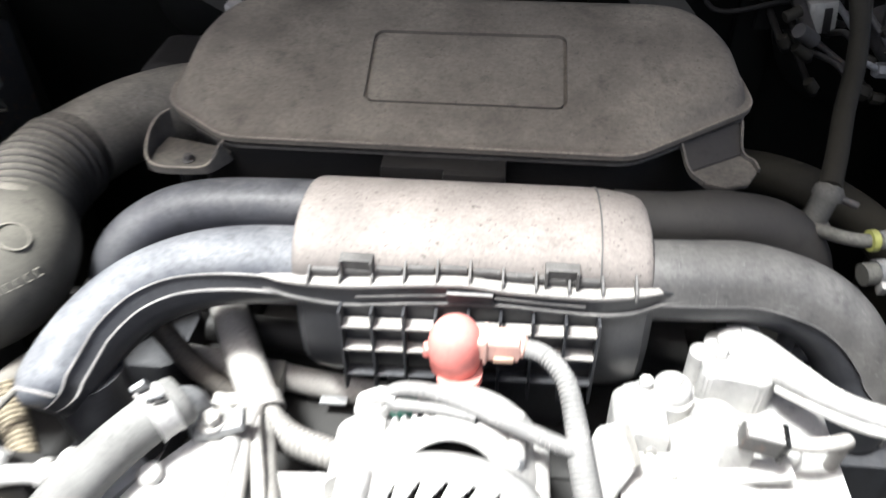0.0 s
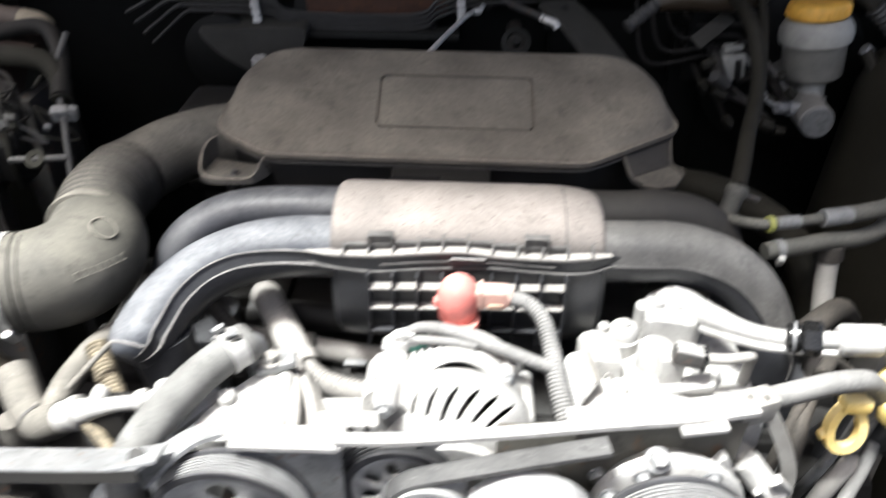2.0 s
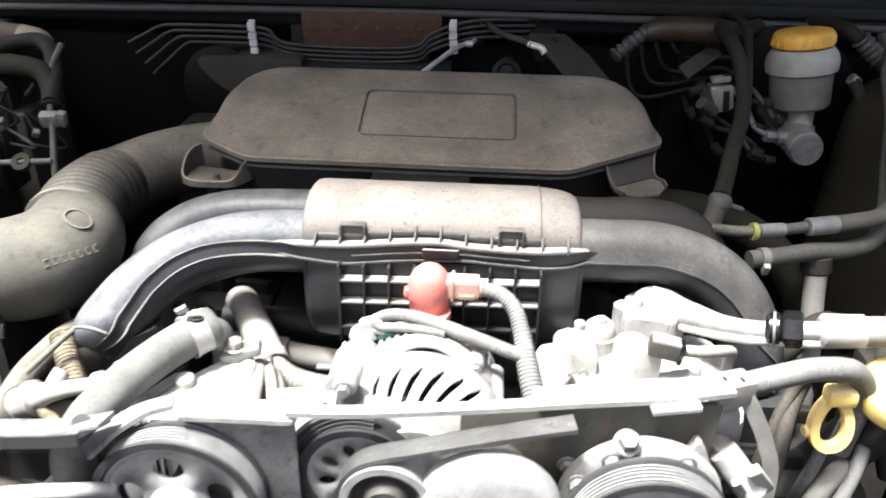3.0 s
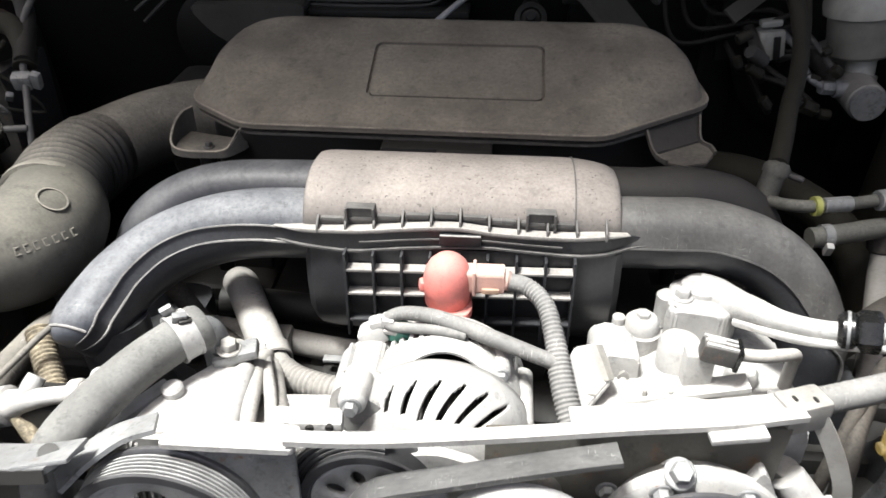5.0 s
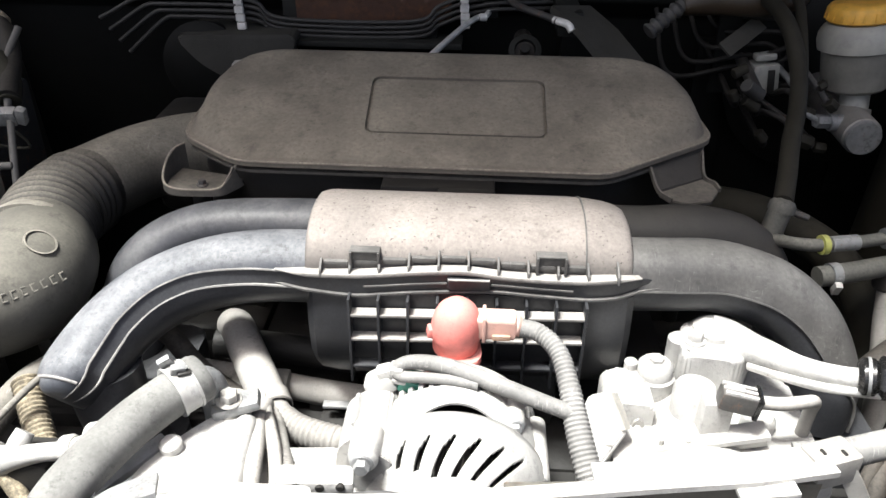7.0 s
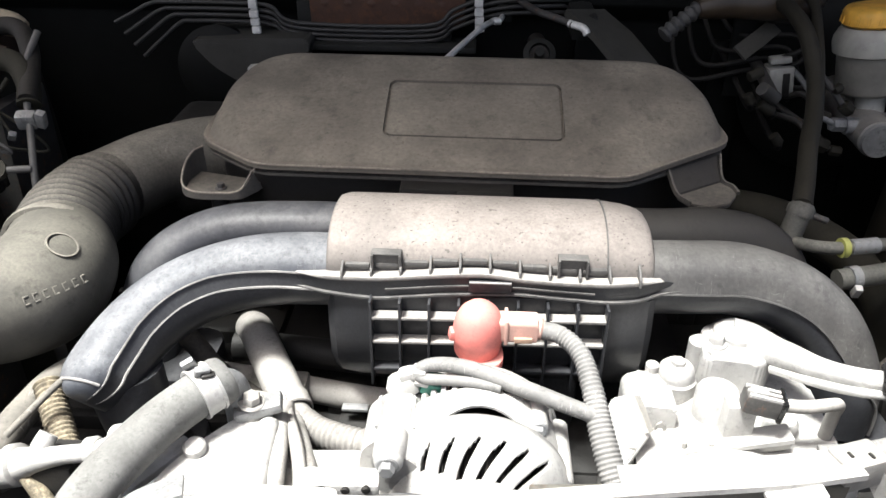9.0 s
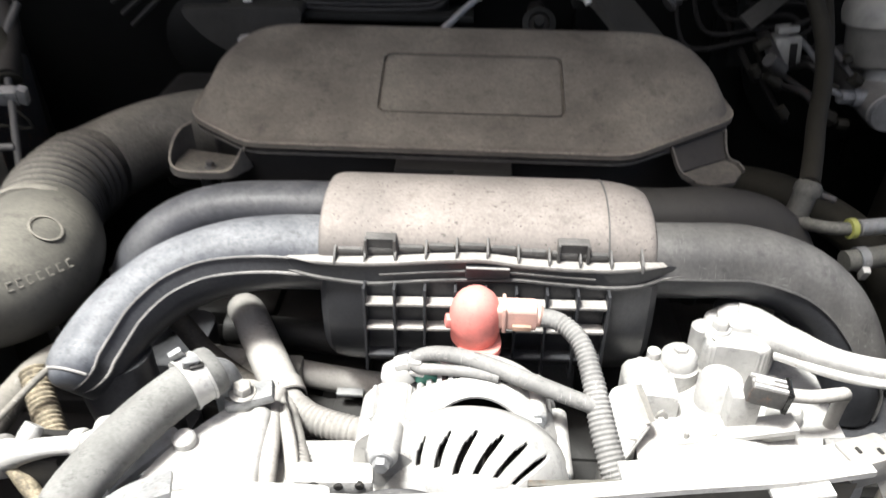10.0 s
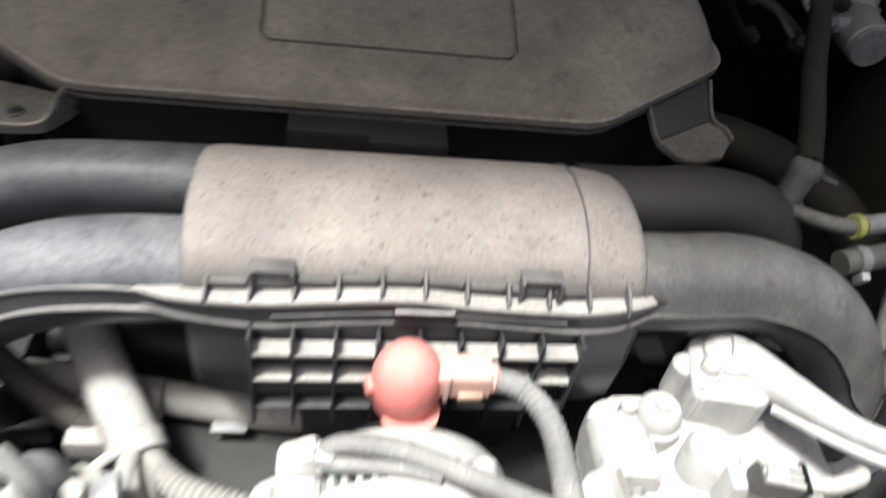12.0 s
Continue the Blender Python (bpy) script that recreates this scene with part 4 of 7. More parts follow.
    part("shoulder_rib", box((0.003, 0.030, 0.008), (-0.046, 0.326, 0.796), 0.001, (0, -35, 0)), ALLOY, e)
    part("rear_cover", lathe([(0, 0.0), (0, 0.034), (0.012, 0.044), (0.014, 0.044), (0.014, 0)], f(0.386), (0, -1, 0), 40), BOX_BLACK, e)
    ear = part("ear", rod((-0.035, 0.268, 0.808), (-0.034, 0.300, 0.805), 0.0092, 24, 0.003), ALLOY, e, "bolted adjusting ear")
    part("ear_web", prism(rounded([(-0.046, 0.776), (-0.016, 0.776), (-0.014, 0.796), (-0.024, 0.806), (-0.040, 0.812), (-0.046, 0.804)], 0.006), 0.276, 0.306, "y", 0.0035), ALLOY, ear)
    part("bolt", bolt((-0.035, 0.268, 0.808), (0, -1, 0), 0.0050, 0.005), STEEL_GREY, ear)
    # the plug and its shell on top
    plug = part("connector", box((0.016, 0.014, 0.012), (-0.013, 0.350, 0.8040), 0.0025, (12, 14, 0)), GREEN, e, "green plastic plug")
    part("latch", box((0.010, 0.008, 0.004), (-0.020, 0.346, 0.8090), 0.001, (20, 14, 0)), ALLOY, plug)
    part("connector_shell", box((0.022, 0.018, 0.014), (-0.033, 0.352, 0.801), 0.004, (0, -30, 0)), ALLOY, e)
    part("connector_tab", box((0.012, 0.010, 0.009), (-0.030, 0.349, 0.812), 0.003, (10, -20, 0)), ALLOY, e)
    part("connector_tab", box((0.009, 0.010, 0.008), (-0.022, 0.347, 0.816), 0.002, (10, 10, 0)), ALLOY, e)
    part("stud", rod((0.02, 0.39, 0.79), (0.02, 0.385, 0.812), 0.006), STEEL, e)
    part("hub_plate", prism(rounded([(-0.030, 0.744), (0.055, 0.744), (0.050, 0.776), (0.020, 0.786), (-0.020, 0.780)], 0.008), 0.252, 0.260, "y", 0.002), ALLOY, e)
    part("mount", box((0.12, 0.08, 0.03), (0.018, 0.33, 0.692), 0.004), ALLOY_DARK, e)
    return e


alternator()


def terminal_boot():
    e = thing("terminal_boot", (0.018, 0.385, 0.802), "dusty red rubber boot over the alternator terminal, glare in its colour", "terminal cover")
    lean = (0.02, -0.10, 1)
    bm = lathe([(0, 0.0), (0, 0.0158), (0.002, 0.0168), (0.011, 0.0172), (0.0125, 0.0180), (0.017, 0.0183), (0.0235, 0.0180), (0.030, 0.0168), (0.036, 0.0140), (0.0405, 0.0098), (0.043, 0.0050), (0.0436, 0.0)], (0.0170, 0.386, 0.8070), lean, 40)
    part("dome", bm, RED, e)
    part("lip", prism(rounded([(0.0060, 0.3680), (0.0320, 0.3655), (0.0365, 0.3760), (0.0340, 0.3980), (0.0050, 0.3980)], 0.006), 0.8030, 0.8090, "z", 0.002, seg=3), RED, e)
    part("tab", box((0.006, 0.009, 0.008), (-0.0005, 0.381, 0.8245), 0.002, (0, 8, 12)), RED, e)
    neck = part("neck", prism(rounded([(0.3755, 0.8215), (0.3925, 0.8215), (0.3925, 0.8395), (0.3755, 0.8395)], 0.004), 0.030, 0.0590, "x", 0.0015), RED_DUSTY, e, "dusty sleeve of the boot")
    part("ridge", box((0.0026, 0.0195, 0.0200), (0.0370, 0.384, 0.8305), 0.001), RED_DUSTY, neck)
    part("slot", box((0.013, 0.004, 0.0040), (0.0490, 0.3752, 0.8255), 0.001), LEAD, neck, "copper lug showing in a slot")
    part("collar", rod((0.056, 0.384, 0.8300), (0.0640, 0.3830, 0.8300), 0.0078, 18, 0.002), RED_DUSTY, e)
    return e


terminal_boot()


def cable(name, pts, r, material, label, category="cable", ripple=None, seg=14, squash=1.0):
    base = pts[len(pts) // 2]
    e = thing(name, base[:3], label, category)
    part("sheath", tube(pts, r, seg, 8, ripple=ripple, squash=squash), material, e)
    return e


cable("charging_cable", [(0.060, 0.3835, 0.829, 0.0064), (0.075, 0.378, 0.829, 0.0064), (0.088, 0.362, 0.825, 0.0066), (0.0945, 0.340, 0.814, 0.0072), (0.0985, 0.320, 0.801, 0.0082), (0.1030, 0.302, 0.789, 0.0086), (0.1090, 0.284, 0.776, 0.0088)],
      0.0082, HOSE_GREY, "ribbed grey conduit over the charging cable", ripple=(0.0032, 0.00042, 0.016, 1))
cable("sense_cable", [(0.100, 0.322, 0.804, 0.0054), (0.078, 0.326, 0.8100, 0.0056), (0.050, 0.335, 0.8150, 0.0058), (0.018, 0.346, 0.8195, 0.0058), (-0.002, 0.349, 0.8215, 0.0054), (-0.016, 0.3495, 0.8200, 0.0048), (-0.0230, 0.347, 0.8160, 0.0044),
                      (-0.0180, 0.344, 0.8130, 0.0040), (-0.004, 0.342, 0.8140, 0.0038), (0.014, 0.340, 0.8145, 0.0038), (0.034, 0.336, 0.8140, 0.0036)],
      0.0054, HOSE_GREY, "grey taped cable doubled back over the alternator")


def belt_bracket():
    """The long pressed-steel rail that carried the belt cover."""
    e = thing("belt_cover_rail", (0.05, 0.245, 0.80), "pale dusty pressed-steel rail across the belt drive", "bracket")
    w = [(-0.066, 0.227, 0.8185), (-0.02, 0.227, 0.8205), (0.05, 0.234, 0.8225), (0.13, 0.244, 0.8255), (0.19, 0.250, 0.8285), (0.235, 0.258, 0.8305)]
    sec = [(-0.005, -0.002), (0.0045, -0.002), (0.0045, 0.002), (-0.005, 0.002)]
    part("top_plate", sweep(bmesh.new(), smooth_line(w, 6), sec, up=(0, 0, 1)), ALLOY, e)
    part("left_plate", prism(rounded([(-0.141, 0.221), (-0.060, 0.222), (-0.060, 0.243), (-0.138, 0.243)], 0.004), 0.8100, 0.8140, "z", 0.001), ALLOY, e)
    part("right_plate", sweep(bmesh.new(), [(0.10, 0.252, 0.8215), (0.17, 0.257, 0.8260), (0.232, 0.266, 0.8300)], [(-0.010, -0.0016), (0.008, -0.0016), (0.008, 0.0012), (-0.010, 0.0012)], up=(0, 0, 1)), ALLOY, e)
    part("tab", box((0.033, 0.010, 0.004), (0.194, 0.243, 0.8255), 0.001, (0, -6, 5)), ALLOY, e)
    part("left_face", box((0.075, 0.004, 0.085), (-0.100, 0.232, 0.768), 0.001), STEEL_GREY, e)
    part("right_face", prism([(0.05, 0.74), (0.225, 0.735), (0.23, 0.820), (0.05, 0.806)], 0.256, 0.2605, "y", 0.001), BACKING, e, "dark backing plate")
    part("end_stay", box((0.03, 0.02, 0.02), (0.237, 0.27, 0.823), 0.003, (0, 0, 20)), ALLOY_DARK, e)
    for x in (0.231, 0.243):
        part("notch", box((0.002, 0.0045, 0.003), (x, 0.268, 0.8325), 0.0006, (0, 0, 20)), BOX_BLACK, e)
    part("side_arm", sweep(bmesh.new(), smooth_line([(0.244, 0.268, 0.826), (0.256, 0.264, 0.806), (0.2675, 0.262, 0.782), (0.2755, 0.262, 0.755), (0.277, 0.262, 0.70)], 5), [(-0.0055, -0.001), (0.0055, -0.001), (0.0055, 0.001), (-0.0055, 0.001)], up=(0.3, 1, 0.1)), ALLOY_DARK, e, "grey flat side arm")
    part("bolt", bolt((0.128, 0.256, 0.760), (0, -1, 0), 0.005, 0.005), STEEL_GREY, e)
    part("foot", box((0.05, 0.03, 0.08), (0.03, 0.262, 0.70), 0.004), STEEL_DARK, e)
    return e


belt_bracket()


def grooved(y_front, width, r, grooves=6, depth=0.0028):
    """The rim of a ribbed pulley as a lathe profile, from its back to its front face."""
    prof = [(0, r * 0.80), (0, r + 0.0015), (0.0025, r + 0.0015), (0.0035, r)]
    step = (width - 0.007) / grooves
    for k in range(grooves):
        a = 0.0035 + k * step
        prof += [(a + step * 0.3, r - depth), (a + step * 0.5, r - depth), (a + step * 0.95, r)]
    return [*prof, (width - 0.0025, r + 0.0015), (width, r + 0.0015), (width, r - 0.004)]


def pulley(name, at, r, width, label, hub=0.02, holes=0, dish=0.006, face=PULLEY, rim=PULLEY_RIM, grooves=6, stub=0.06):
    """A belt pulley: a grooved rim, a dished web with holes, a hub and its bolt. at: the middle of its front face."""
    e = thing(name, at, label, "pulley", "belt drive pulleys")
    x, y, z = at
    back = (x, y + width, z)
    part("rim", lathe([*grooved(y, width, r, grooves), (width - 0.004, r - 0.006), (0, r * 0.80)], back, (0, -1, 0), 56), rim, e)
    # pale rings on the groove crests: painted highlights of the big rims
    if r > 0.05:
        step = (width - 0.007) / grooves
        for k in range(grooves):
            a = 0.0035 + (k + 0.97) * step
            part("crest_highlight", lathe([(a - 0.0005, r - 0.0012), (a - 0.0004, r + 0.0004), (a + 0.0004, r + 0.0004), (a + 0.0005, r - 0.0012), (a - 0.0005, r - 0.0012)], back, (0, -1, 0), 64), PULLEY, e)
    bm = bmesh.new()
    ro, ri = r - 0.0055, hub
    seg = 60
    yo = y + dish
    at_angle = lambda rad, w, yy: (x + rad * math.cos(w), yy, z + rad * math.sin(w))
    turn = [2 * math.pi * i / seg for i in range(seg)]
    ring = lambda rad, yy: [bm.verts.new(at_angle(rad, w, yy)) for w in turn]
    loops = [ring(ro, y + 0.003), ring(ro * 0.93, yo), ring(ri, yo), ring(ri, yo - 0.003), ring(ri * 0.85, y - 0.002)]
    for k, (p, q) in enumerate(zip(loops, loops[1:])):
        for i in range(seg):
            j = (i + 1) % seg
            if k != 1 or not holes:
                bm.faces.new((p[i], p[j], q[j], q[i]))
    bm.faces.new(loops[-1])
    if holes:
        # the flat of the web, triangulated round its oval holes
        flat = [(ro * 0.93 * math.cos(w), ro * 0.93 * math.sin(w)) for w in turn] + [(ri * math.cos(w), ri * math.sin(w)) for w in turn]
        edges = [(i, (i + 1) % seg) for i in range(seg)] + [(seg + i, seg + (i + 1) % seg) for i in range(seg)]
        mid, tall, wide = (ro * 0.93 + ri) / 2, (ro * 0.93 - ri) * 0.30, math.pi * (ro + ri) / 2 / holes * 0.50
        ovals = []
        for k in range(holes):
            w = 2 * math.pi * (k + 0.3) / holes
            u, v = Vector((math.cos(w), math.sin(w))), Vector((-math.sin(w), math.cos(w)))
            ovals.append((u, v))
            first = len(flat)
            for i in range(20):
                a = 2 * math.pi * i / 20
                flat.append(tuple(u * (mid + tall * math.cos(a)) + v * wide * math.sin(a)))
                edges.append((first + i, first + (i + 1) % 20))
        points, _, tris, *_ = delaunay_2d_cdt([Vector(p) for p in flat], edges, [], 0, 1e-6)
        made = [bm.verts.new((x + p.x, yo, z + p.y)) for p in points]
        for t in tris:
            c = sum((points[i] for i in t), Vector((0, 0))) / 3
            inside = any(((c.dot(u) - mid) / tall) ** 2 + (c.dot(v) / wide) ** 2 < 1 for u, v in ovals)
            if ri * 0.98 < c.length < ro * 0.93 and not inside:
                bm.faces.new([made[i] for i in t])
        bmesh.ops.remove_doubles(bm, verts=bm.verts, dist=1e-5)
    web = part("web", bm, face, e, smooth=35)
    solid = web.modifiers.new("thickness", "SOLIDIFY")
    solid.thickness, solid.offset = 0.003, 0
    if hub:
        part("bolt", bolt((x, y - 0.002, z), (0, -1, 0), hub * 0.42, 0.007), STEEL_GREY, e)
        part("spindle", rod((x, y + 0.002, z), (x, y + stub, z), hub * 0.7), STEEL_DARK, e)
    return e


pulley("power_steering_pulley", (-0.145, 0.206, 0.7425), 0.059, 0.024, "grey steel pulley with five oval holes", 0.018, 5)
pulley("tensioner_pulley", (0.002, 0.206, 0.7600), 0.030, 0.024, "grey tensioner pulley with a dark dished face and hexagon bolt", 0.0145, 0, 0.009, STEEL_DARK, PULLEY, grooves=1)
pulley("alternator_pulley", (-0.022, 0.236, 0.7525), 0.0425, 0.022, "grey slotted pulley behind the belt", 0.012, 8, 0.004)
pulley("compressor_pulley", (0.180, 0.196, 0.745), 0.0545, 0.026, "black ribbed compressor pulley with a stepped clutch plate", 0.03, 0, 0.010)


def crank_pulley():
    e = thing("crank_pulley_cover", (0.072, 0.20, 0.757), "pale dusty domed metal cover over the lower pulley", "pulley cover")
    part("dome", lathe([(0, 0.051), (0.012, 0.051), (0.018, 0.048), (0.021, 0.042), (0.023, 0.025), (0.0235, 0.0)], (0.072, 0.222, 0.7485), (0, -1, 0), 64), GREY_COVER, e)
    part("spindle", rod((0.072, 0.205, 0.7485), (0.072, 0.26, 0.7485), 0.03), STEEL_DARK, e)
    return e


crank_pulley()


def belt(name, pts, width, label):
    e = thing(name, pts[0], label, "drive belt")
    line = smooth_line(pts, 10)
    part("backing", sweep(bmesh.new(), line, [(-0.0022, -width / 2), (0.0010, -width / 2), (0.0010, width / 2), (-0.0022, width / 2)]), BELT, e)
    for k in range(5):
        v = -width / 2 + (k + 0.5) * width / 5
        part("rib", sweep(bmesh.new(), line, [(-0.0022, v - 0.0013), (-0.0040, v - 0.0007), (-0.0040, v + 0.0007), (-0.0022, v + 0.0013)]), BELT, e)
    return e


# the belt runs over the tensioner and on to the compressor
belt("drive_belt", [(-0.026, 0.2185, 0.738), (-0.0315, 0.2185, 0.754), (-0.0285, 0.2185, 0.773), (-0.0165, 0.2187, 0.7875), (0.000, 0.2195, 0.7940), (0.025, 0.221, 0.7995), (0.06, 0.224, 0.807), (0.10, 0.228, 0.814), (0.127, 0.231, 0.818)], 0.017,
     "worn flat-backed drive belt over the tensioner")


# the second belt, wrapped round the slotted pulley
belt("alternator_belt", [(-0.022 + 0.0455 * math.cos(radians(w)), 0.247, 0.7525 + 0.0455 * math.sin(radians(w))) for w in range(75, 265, 15)], 0.018,
     "ribbed drive belt round the slotted pulley")


# ---------------------------------------------------------------- compressor
def compressor():
    e = thing("air_compressor", (0.19, 0.34, 0.62), "dusty cast aluminium air-conditioning compressor", "compressor")
    bm = lathe([(0, 0.0), (0, 0.040), (0.006, 0.05), (0.03, 0.055), (0.13, 0.055), (0.15, 0.048), (0.15, 0)], (0.188, 0.262, 0.722), (0, 1, 0), 40)
    part("body", bm, ALLOY, e)
    part("deck", prism(rounded([(0.125, 0.288), (0.268, 0.296), (0.27, 0.42), (0.13, 0.415)], 0.018), 0.742, 0.770, "z", 0.005), ALLOY, e)
    part("front_rail", box((0.15, 0.024, 0.028), (0.182, 0.292, 0.772), 0.006, (0, -5, 4)), ALLOY, e)
    for p, r, h in (((0.164, 0.390, 0.762), 0.0150, 0.036), ((0.187, 0.364, 0.762), 0.0152, 0.037), ((0.232, 0.356, 0.762), 0.014, 0.019)):
        bm = lathe([(0, 0), (0, r), (h - 0.012, r), (h - 0.011, r * 0.86), (h - 0.003, r * 0.84), (h, r * 0.66), (h, 0)] if r < 0.0152 else [(0, 0), (0, r), (h - 0.005, r), (h - 0.001, r * 0.88), (h, r * 0.7), (h, 0)], p, (0, 0, 1), 32)
        part("boss", bm, ALLOY, e)
    part("boss_bolt", bolt((0.164, 0.390, 0.797), (0, 0, 1), 0.0055, 0.004), ALLOY, e)
    part("stud", rod((0.147, 0.394, 0.77), (0.147, 0.394, 0.795), 0.005), ALLOY, e)
    # the valve block, a grey plate on its face for an arched recess's shade, and the sloping cast plate before it
    part("valve_block", prism(rounded([(0.125, 0.750), (0.158, 0.750), (0.158, 0.788), (0.132, 0.790), (0.125, 0.782)], 0.004), 0.352, 0.392, "y", 0.003, seg=3), ALLOY, e)
    part("arch", prism([(0.143, 0.752), (0.143, 0.768), (0.1445, 0.7745), (0.148, 0.7775), (0.1515, 0.7745), (0.153, 0.768), (0.153, 0.752)], 0.3500, 0.3530, "y", 0.0004), ALLOY_DARK, e, "grey arched plate for the shade in a recess")
    part("arch_pillar", rod((0.1475, 0.3495, 0.750), (0.1475, 0.3495, 0.772), 0.0022, 12), ALLOY, e)
    plate = [(0.104, 0.336, 0.797), (0.110, 0.345, 0.803), (0.129, 0.352, 0.803), (0.135, 0.330, 0.786), (0.113, 0.302, 0.777), (0.100, 0.300, 0.780)]
    bm = bmesh.new()
    up, low = [bm.verts.new(p) for p in plate], [bm.verts.new((p[0] + 0.001, p[1] + 0.002, p[2] - 0.006)) for p in plate]
    bm.faces.new(up)
    bm.faces.new(low[::-1])
    for i in range(len(plate)):
        j = (i + 1) % len(plate)
        bm.faces.new((up[i], low[i], low[j], up[j]))
    bmesh.ops.bevel(bm, geom=bm.edges[:], offset=0.0012, segments=2, affect="EDGES")
    part("sloping_plate", bm, ALLOY, e, "sloping cast plate")
    # shaded facet of the plate, darkened by the greyer alloy
    part("plate_shade", sweep(bmesh.new(), [(0.126, 0.350, 0.800), (0.1305, 0.340, 0.793), (0.1345, 0.331, 0.785)], [(-0.005, -0.007), (0.005, -0.007), (0.005, 0.002), (-0.003, 0.003)], up=(0.35, 0.5, 1)), ALLOY_DARK, e, "side of the plate with its shade in the colour")
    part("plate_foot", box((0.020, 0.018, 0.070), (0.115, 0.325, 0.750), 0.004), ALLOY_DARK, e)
    part("deck_lip", sweep(bmesh.new(), [(0.131, 0.329, 0.7665), (0.16, 0.3300, 0.7715), (0.20, 0.3315, 0.7785), (0.231, 0.333, 0.7845)], [(-0.012, -0.0018), (0.004, -0.0018), (0.004, 0.0018), (-0.012, 0.0018)], up=(0, 0, 1)), ALLOY, e)
    # greyer alloy under the lip puts the underside's shade into the colour
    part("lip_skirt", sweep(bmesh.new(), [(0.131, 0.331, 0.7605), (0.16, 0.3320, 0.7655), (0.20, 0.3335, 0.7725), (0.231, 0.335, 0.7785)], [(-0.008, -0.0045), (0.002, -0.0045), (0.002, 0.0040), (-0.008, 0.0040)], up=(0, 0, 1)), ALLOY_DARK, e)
    for x in (0.160, 0.178):
        part("pin", rod((x, 0.331, 0.772), (x, 0.331, 0.7785), 0.0018, 10), ALLOY_DARK, e)
    # hose block, its bolts and the plug
    block = part("hose_block", prism(rounded([(0.182, 0.395), (0.225, 0.388), (0.243, 0.412), (0.222, 0.442), (0.192, 0.440)], 0.010), 0.765, 0.802, "z", 0.005, seg=3), ALLOY, e, "union block of the refrigerant pipes", smooth=75)
    part("bolt", bolt((0.196, 0.412, 0.802), (0, 0, 1), 0.006, 0.006), ALLOY, block)
    part("cap", lathe([(0, 0), (0, 0.016), (0.006, 0.016), (0.011, 0.010), (0.012, 0)], (0.213, 0.424, 0.800), (0, 0, 1), 28), ALLOY, block)
    part("pipe_shoulder", tube([(0.210, 0.424, 0.803, 0.0125), (0.222, 0.420, 0.802, 0.0125), (0.234, 0.408, 0.802, 0.0115), (0.242, 0.394, 0.806, 0.0100)], 0.012, 20), ALLOY, block)
    part("block_step", rod((0.187, 0.420, 0.770), (0.187, 0.420, 0.800), 0.0085, 20, 0.002), ALLOY, e)
    plug = part("plug", box((0.027, 0.016, 0.0150), (0.207, 0.338, 0.810), 0.004, (0, 8, -8)), STEEL_DARK, e, "grey and black ribbed electrical plug")
    for k in range(3):
        part("plug_ridge", box((0.024, 0.0028, 0.0158), (0.207, 0.3332 + k * 0.0048, 0.8104), 0.0008, (0, 8, -8)), ALLOY, plug)
    part("plug_collar", box((0.0035, 0.018, 0.017), (0.2185, 0.3365, 0.8085), 0.001, (0, 8, -8)), SLEEVE, plug)
    part("plug_clip", box((0.012, 0.005, 0.003), (0.203, 0.337, 0.8195), 0.001, (0, 8, -8)), ALLOY, plug)
    part("plug_stand", box((0.02, 0.014, 0.03), (0.196, 0.344, 0.79), 0.002), ALLOY, e)
    part("lead", tube([(0.220, 0.338, 0.808), (0.236, 0.336, 0.809), (0.252, 0.340, 0.808), (0.261, 0.346, 0.803), (0.262, 0.350, 0.790), (0.262, 0.352, 0.76)], 0.0046, 14), RUBBER_PALE, e)
    for p in ((0.168, 0.262, 0.781),):
        part("bolt", bolt((p[0], p[1] - 0.006, p[2]), (0, -1, 0), 0.008, 0.009), STEEL, e)
        part("bolt_boss", rod((p[0], p[1] - 0.006, p[2]), (p[0], p[1] + 0.03, p[2]), 0.012), ALLOY, e)
    part("nose", lathe([(0, 0.0), (0, 0.054), (0.003, 0.058), (0.010, 0.059), (0.014, 0.052), (0.030, 0.046)], (0.179, 0.232, 0.742), (0, 1, 0), 44), ALLOY, e)
    for a in (62, 118, 152):
        p = (0.179 + 0.0525 * math.cos(radians(a)), 0.231, 0.742 + 0.0525 * math.sin(radians(a)))
        part("nose_bolt", bolt(p, (0, -1, 0), 0.0052, 0.006), STEEL_GREY, e)
    part("hex_bolt", bolt((0.164, 0.236, 0.799), (0, -0.55, 0.83), 0.0068, 0.008), STEEL_GREY, e)
    part("nose_rib", prism(rounded([(0.205, 0.782), (0.213, 0.800), (0.219, 0.792), (0.236, 0.752), (0.224, 0.756)], 0.003), 0.240, 0.25, "y", 0.002), ALLOY, e)
    part("mount", box((0.10, 0.10, 0.05), (0.188, 0.345, 0.652), 0.006), ALLOY_DARK, e)
    return e


compressor()


